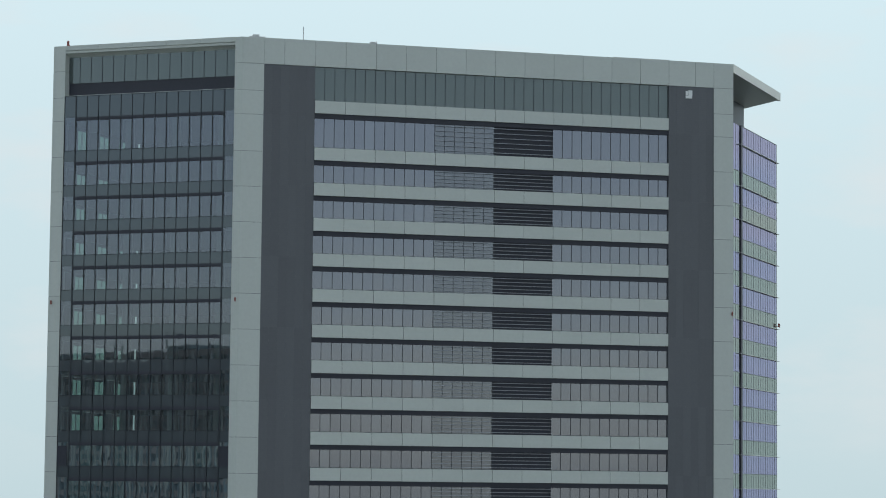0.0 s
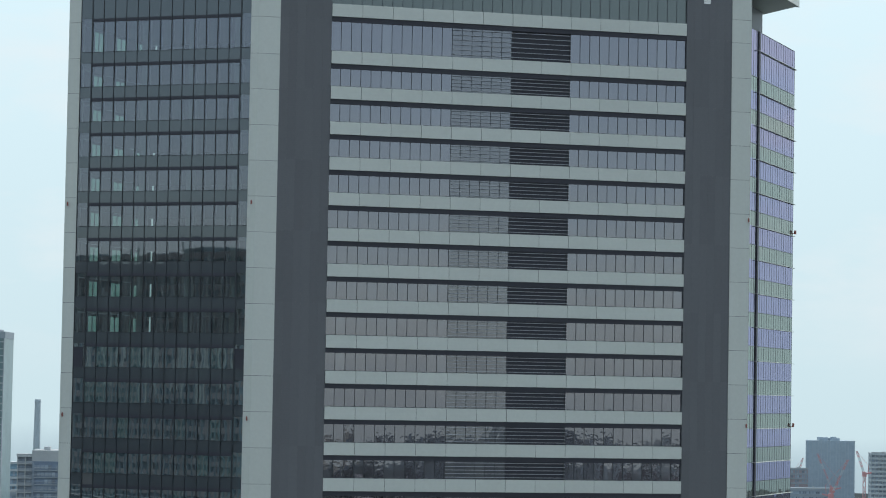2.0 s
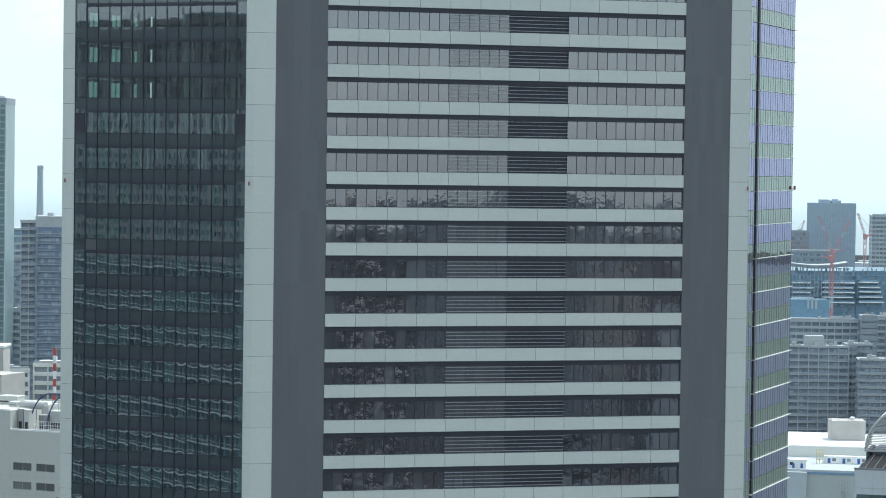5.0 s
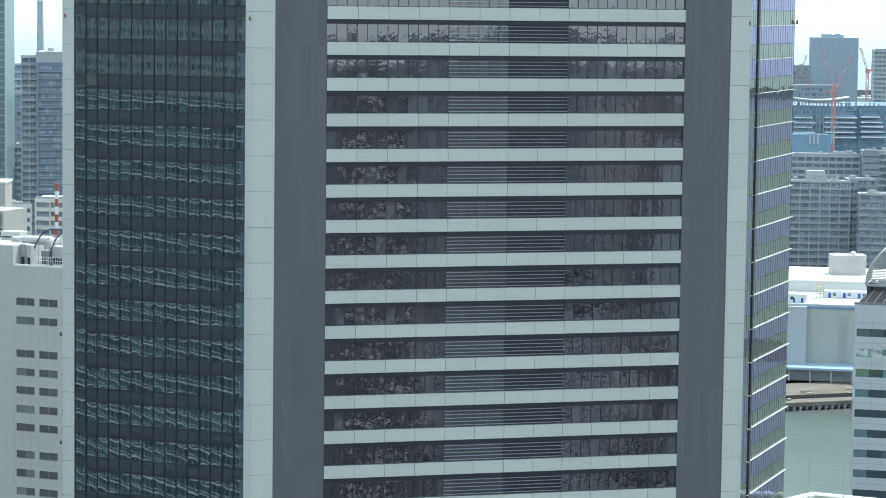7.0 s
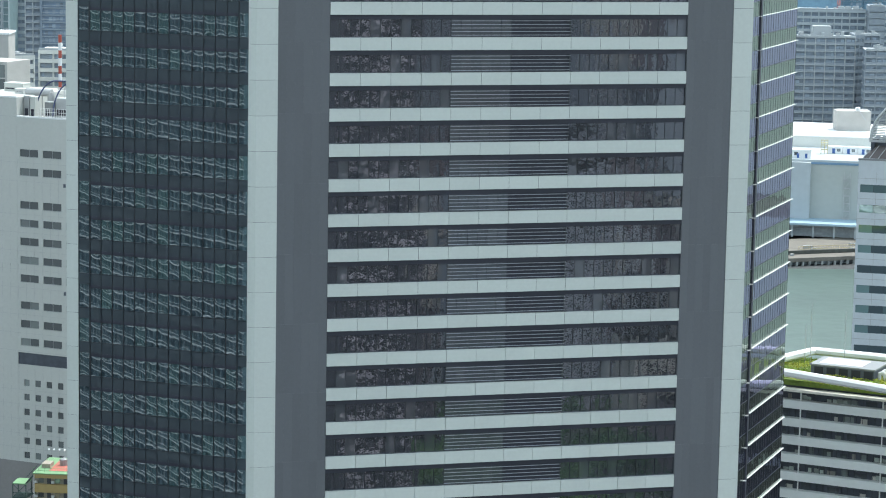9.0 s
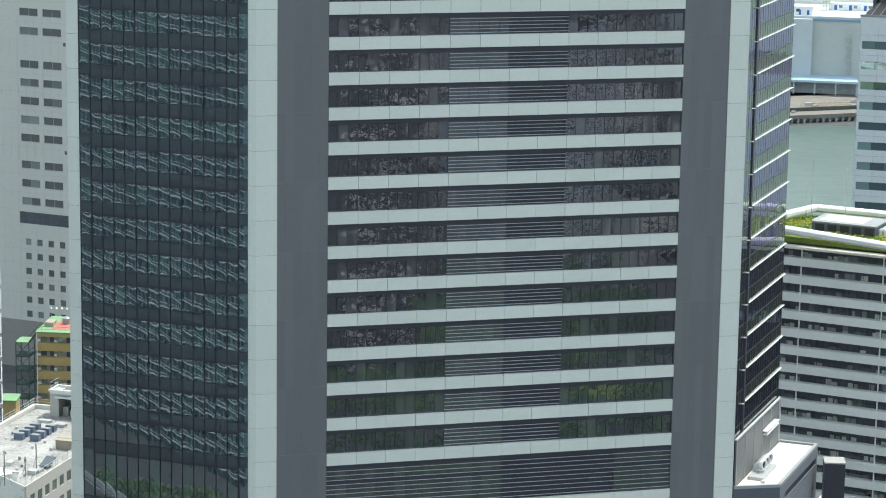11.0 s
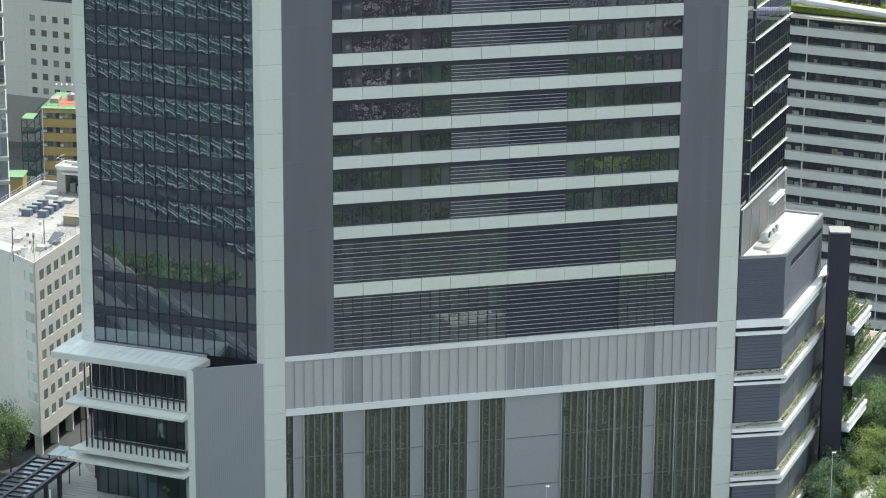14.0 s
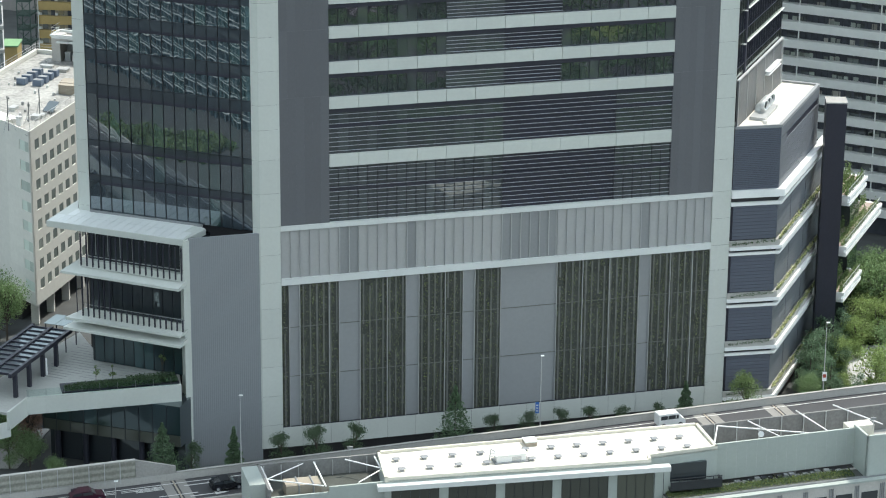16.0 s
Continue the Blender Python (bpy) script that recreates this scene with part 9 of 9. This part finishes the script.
# seen in the striped front
for k in range(70):
    r, az = rng.uniform(330, 1250), radians(148 + rng.uniform(-15, 15))
    x, y = 8 + r * math.sin(az), 352 + r * math.cos(az)
    h = min(rng.choice((25, 35, 45, 60, 80, 105)) * rng.uniform(0.8, 1.25), 40 + 0.08 * r)
    city_building(x, y, rng.uniform(14, 36), rng.uniform(14, 30), h, rng.uniform(-35, 35), rng.choice((3.2, 3.8, 4.2)), rng.choice(M_MIRROR_WALLS), rng.uniform(1.0, 2.2))
for k in range(150):
    r, az = rng.uniform(250, 900), radians(148 + rng.uniform(-13, 13))
    x, y = 8 + r * math.sin(az), 352 + r * math.cos(az)
    if 60 < x < 190 and 60 < y < 240:
        continue
    city_building(x, y, rng.uniform(8, 20), rng.uniform(8, 18), rng.uniform(8, 34), rng.uniform(-40, 40), 3.2, rng.choice(M_MIRROR_WALLS), rng.uniform(0.8, 2.0))
for x, y, h in ((390, -330, 122), (455, -380, 128), (610, -560, 132), (330, -520, 118)):
    city_building(x, y, 40, 34, h, 20, 4.0, M_MIRROR_WALLS[1], 1.6)
for k in range(45):
    r, az = rng.uniform(1200, 2600), radians(148 + rng.uniform(-12, 12))
    city_building(8 + r * math.sin(az), 352 + r * math.cos(az), rng.uniform(30, 70), rng.uniform(20, 40), rng.uniform(50, 105), rng.uniform(-30, 30), 4.2, rng.choice(M_MIRROR_WALLS), 2.2)
slate = city_building(107, 138, 17, 20, 133.5, 12, 3.6, surface("dark_slate_wall", (0.105, 0.09, 0.098), 0.4), 1.4)
panels = Geo()
for k in range(330):
    uu, zz = rng.uniform(-8.6, 7.2), 3.6 * rng.randrange(1, 37) - rng.uniform(0.3, 1.2)
    panels.box(uu, uu + rng.uniform(0.5, 1.6), 10.3, 10.6, zz, zz + rng.uniform(0.8, 1.9))
m = pose(107, 138, 0, 0, 0, 12)
panels.v = [tuple(m @ Vector(p)) for p in panels.v]
part("blind", panels, surface("drawn_pale_blind", (0.42, 0.36, 0.35), 0.8, 0, 0.2, 1.0, 0.2, 0.5), slate)
lawn = Geo()
for k in range(24):
    a = 2 * math.pi * k / 24
    lawn.v.append((150 + 11 * math.cos(a), 172 + 8 * math.sin(a), 0.15))
lawn.f.append(tuple(range(24)))
setting("lawn", lawn, M_GRASS, "bright green lawn in the park", "lawn")
# seen in the dark curtain wall
tower_b = thing("balcony_tower", "tall dark residential tower with thin white balcony lines", "building", (-175.6, 220.9, 0))
TB = Face((-175.6, 220.9), -166.0)
g, lines, panels = Geo(), Geo(), Geo()
g.fbox(TB, -37, 72, -30, 0, 0, 175)
for k in range(43):
    z = 3.0 * k + 2.0
    g.fbox(TB, -37.5, 72.5, -30.5, 1.2, z, z + 0.17)
    lines.fbox(TB, -37.5, 72.5, 1.2, 1.32, z, z + 0.23)
    lines.fbox(TB, -37.4, 72.4, 1.2, 1.3, z + 1.0, z + 1.09)
upper = Geo()
for k in range(16):
    upper.fbox(TB, -37.3, 72.3, 0.0, 0.9, 130 + 3.0 * k, 131.3 + 3.0 * k)
for k in range(26):
    upper.fbox(TB, -37 + 4.3 * k, -35.6 + 4.3 * k, 0.0, 0.7, 130, 175)
crest = Geo()
for k in range(90):
    uu, low = rng.uniform(-37, 71), rng.uniform(146, 166)
    crest.fbox(TB, uu, uu + rng.uniform(0.4, 1.6), 0.9, 1.1, low, low + rng.uniform(4, 16))
part("crest_fin", crest, surface("pale_green_crest_fin", (0.36, 0.41, 0.38), 0.6, 0, 0.05, 0.5, 0.2), tower_b)
part("upper_wall", upper, surface("warm_grey_tower_wall", (0.235, 0.22, 0.205), 0.7, 0, 0.05, 0.5, 0.2), tower_b)
for k in range(38):
    u = -37 + 2.95 * k
    g.fbox(TB, u - 0.16, u + 0.16, 0, 1.2, 0, 175)
for k in range(700):
    uu, zz = rng.uniform(-36, 70), 3.0 * rng.randrange(2, 58) + 2.2
    panels.fbox(TB, uu, uu + rng.uniform(0.7, 2.2), 0.0, 0.12, zz, zz + rng.uniform(1.2, 2.4))
for k in range(14):
    uu = rng.uniform(-35, 62)
    g.fbox(TB, uu, uu + rng.uniform(4, 9), -20, -2, 175, 175 + rng.uniform(0.8, 3.5))
for b, nm, mt in ((g, "block", surface("teal_glass_wall", (0.125, 0.19, 0.21), 0.4, 0, 0.05, 0.5, 0.4)), (lines, "balcony_line", surface("bright_balcony_edge", (0.80, 0.81, 0.79), 0.6)), (panels, "wall_panel", M_MIRROR_WALLS[1])):
    part(nm, b, mt, tower_b)
# curved ramp and a low pavilion between the towers
ramp = thing("curved_ramp", "pale curved concrete ramp with white barriers", "road", (-140, 275, 0))
g, rails = Geo(), Geo()
pts = [(Vector((-160, 300)) + 34 * Vector((math.cos(radians(a)), math.sin(radians(a)))), Vector((-160, 300)) + 38.5 * Vector((math.cos(radians(a)), math.sin(radians(a))))) for a in range(-60, 0, 5)]
for (a0, b0), (a1, b1) in zip(pts[:-1], pts[1:]):
    g.prism([a0, b0, b1, a1], 5.0, 6.2)
    rails.prism([b0, b0 + (b0 - a0) * 0.05, b1 + (b1 - a1) * 0.05, b1], 6.2, 7.3)
    rails.prism([a0, a0 + (b0 - a0) * 0.05, a1 + (b1 - a1) * 0.05, a1], 6.2, 7.3)
part("deck", g, M_PALECONC, ramp)
part("barrier", rails, M_WHITE, ramp)
pav = thing("pavilion", "low white-roofed pavilion beside the street", "building", (56, 262, 0))
g = Geo()
g.box(51.5, 60.5, 259.0, 265.0, 0, 4.0)
part("wall", g, M_PALECONC, pav)
g = Geo()
g.box(51.0, 61.0, 258.5, 265.5, 4.0, 4.4)
part("roof", g, M_ROOFWHITE, pav)
for x, y, w, h, t in ((-290, 205, 30, 130, 40), (-120, 175, 26, 105, 20)):
    city_building(x, y, w, 26, h, t, 3.8, M_MIRROR_WALLS[1], 1.0)
# seen in the violet side
for k in range(30):
    r, az = rng.uniform(110, 210), radians(34 + rng.uniform(-14, 18))
    x, y = 46 + r * math.sin(az), 372 + r * math.cos(az)
    if x / y < 0.24:
        continue
    city_building(x, y, rng.uniform(16, 40), rng.uniform(16, 30), rng.choice((12, 16, 20, 24)), rng.uniform(-30, 30), 3.6, rng.choice(M_MIRROR_WALLS[1:]), 0.6)
for k in range(2):
    r, az = rng.uniform(2400, 3600), radians(34 + rng.uniform(-12, 14))
    city_building(46 + r * math.sin(az), 372 + r * math.cos(az), rng.uniform(40, 90), 40, rng.choice((25, 40, 60)), rng.uniform(-30, 30), 5.0, M_MIRROR_WALLS[1], 3.4)
# park between them
woods, bright = (Geo(), Geo(), Geo()), Geo()
for k in range(620):
    x, y = rng.uniform(62, 215), rng.uniform(20, 262)
    if ((x - 146) / 15) ** 2 + ((y - 176) / 13) ** 2 < 1:
        continue
    r, h = rng.uniform(2.4, 5.0), rng.uniform(5, 11)
    tone = min(2, max(0, int(1.5 + 2.2 * noise.noise((x * 0.05, y * 0.05, 5.0)) + rng.uniform(-0.7, 0.7))))
    for j in range(int(16 * r)):
        a, b = rng.uniform(0, 2 * math.pi), rng.uniform(-0.15, 1.0) * math.pi / 2
        woods[tone].leaf((x + r * math.cos(a) * math.cos(b), y + r * math.sin(a) * math.cos(b), h - 0.8 * r + 0.8 * r * math.sin(b)), 0.95, rng)
for k in range(7000):
    x = rng.uniform(-160, -132)
    y = 250.0 - 0.3 * (x + 145) + rng.uniform(-5, 5)
    bright.leaf((x, y, rng.uniform(0.2, max(0.8, 2.6 + 4 * noise.noise((x * 0.13, y * 0.13, 3.0))))), 0.45, rng)
for g, (nm, color) in zip(woods, (("dark_park_leaves", (0.05, 0.10, 0.045)), ("green_park_leaves", (0.085, 0.165, 0.06)), ("bright_park_leaves", (0.125, 0.215, 0.07)))):
    tagged(mesh_object("park_woods", g, leafy(nm, color, 0.3)), "green park woods reflected in the glass", "woods", kind="stuff")

tagged(mesh_object("park_grove", bright, M_LEAF), "bright green trees reflected in the curtain wall", "woods", kind="stuff")
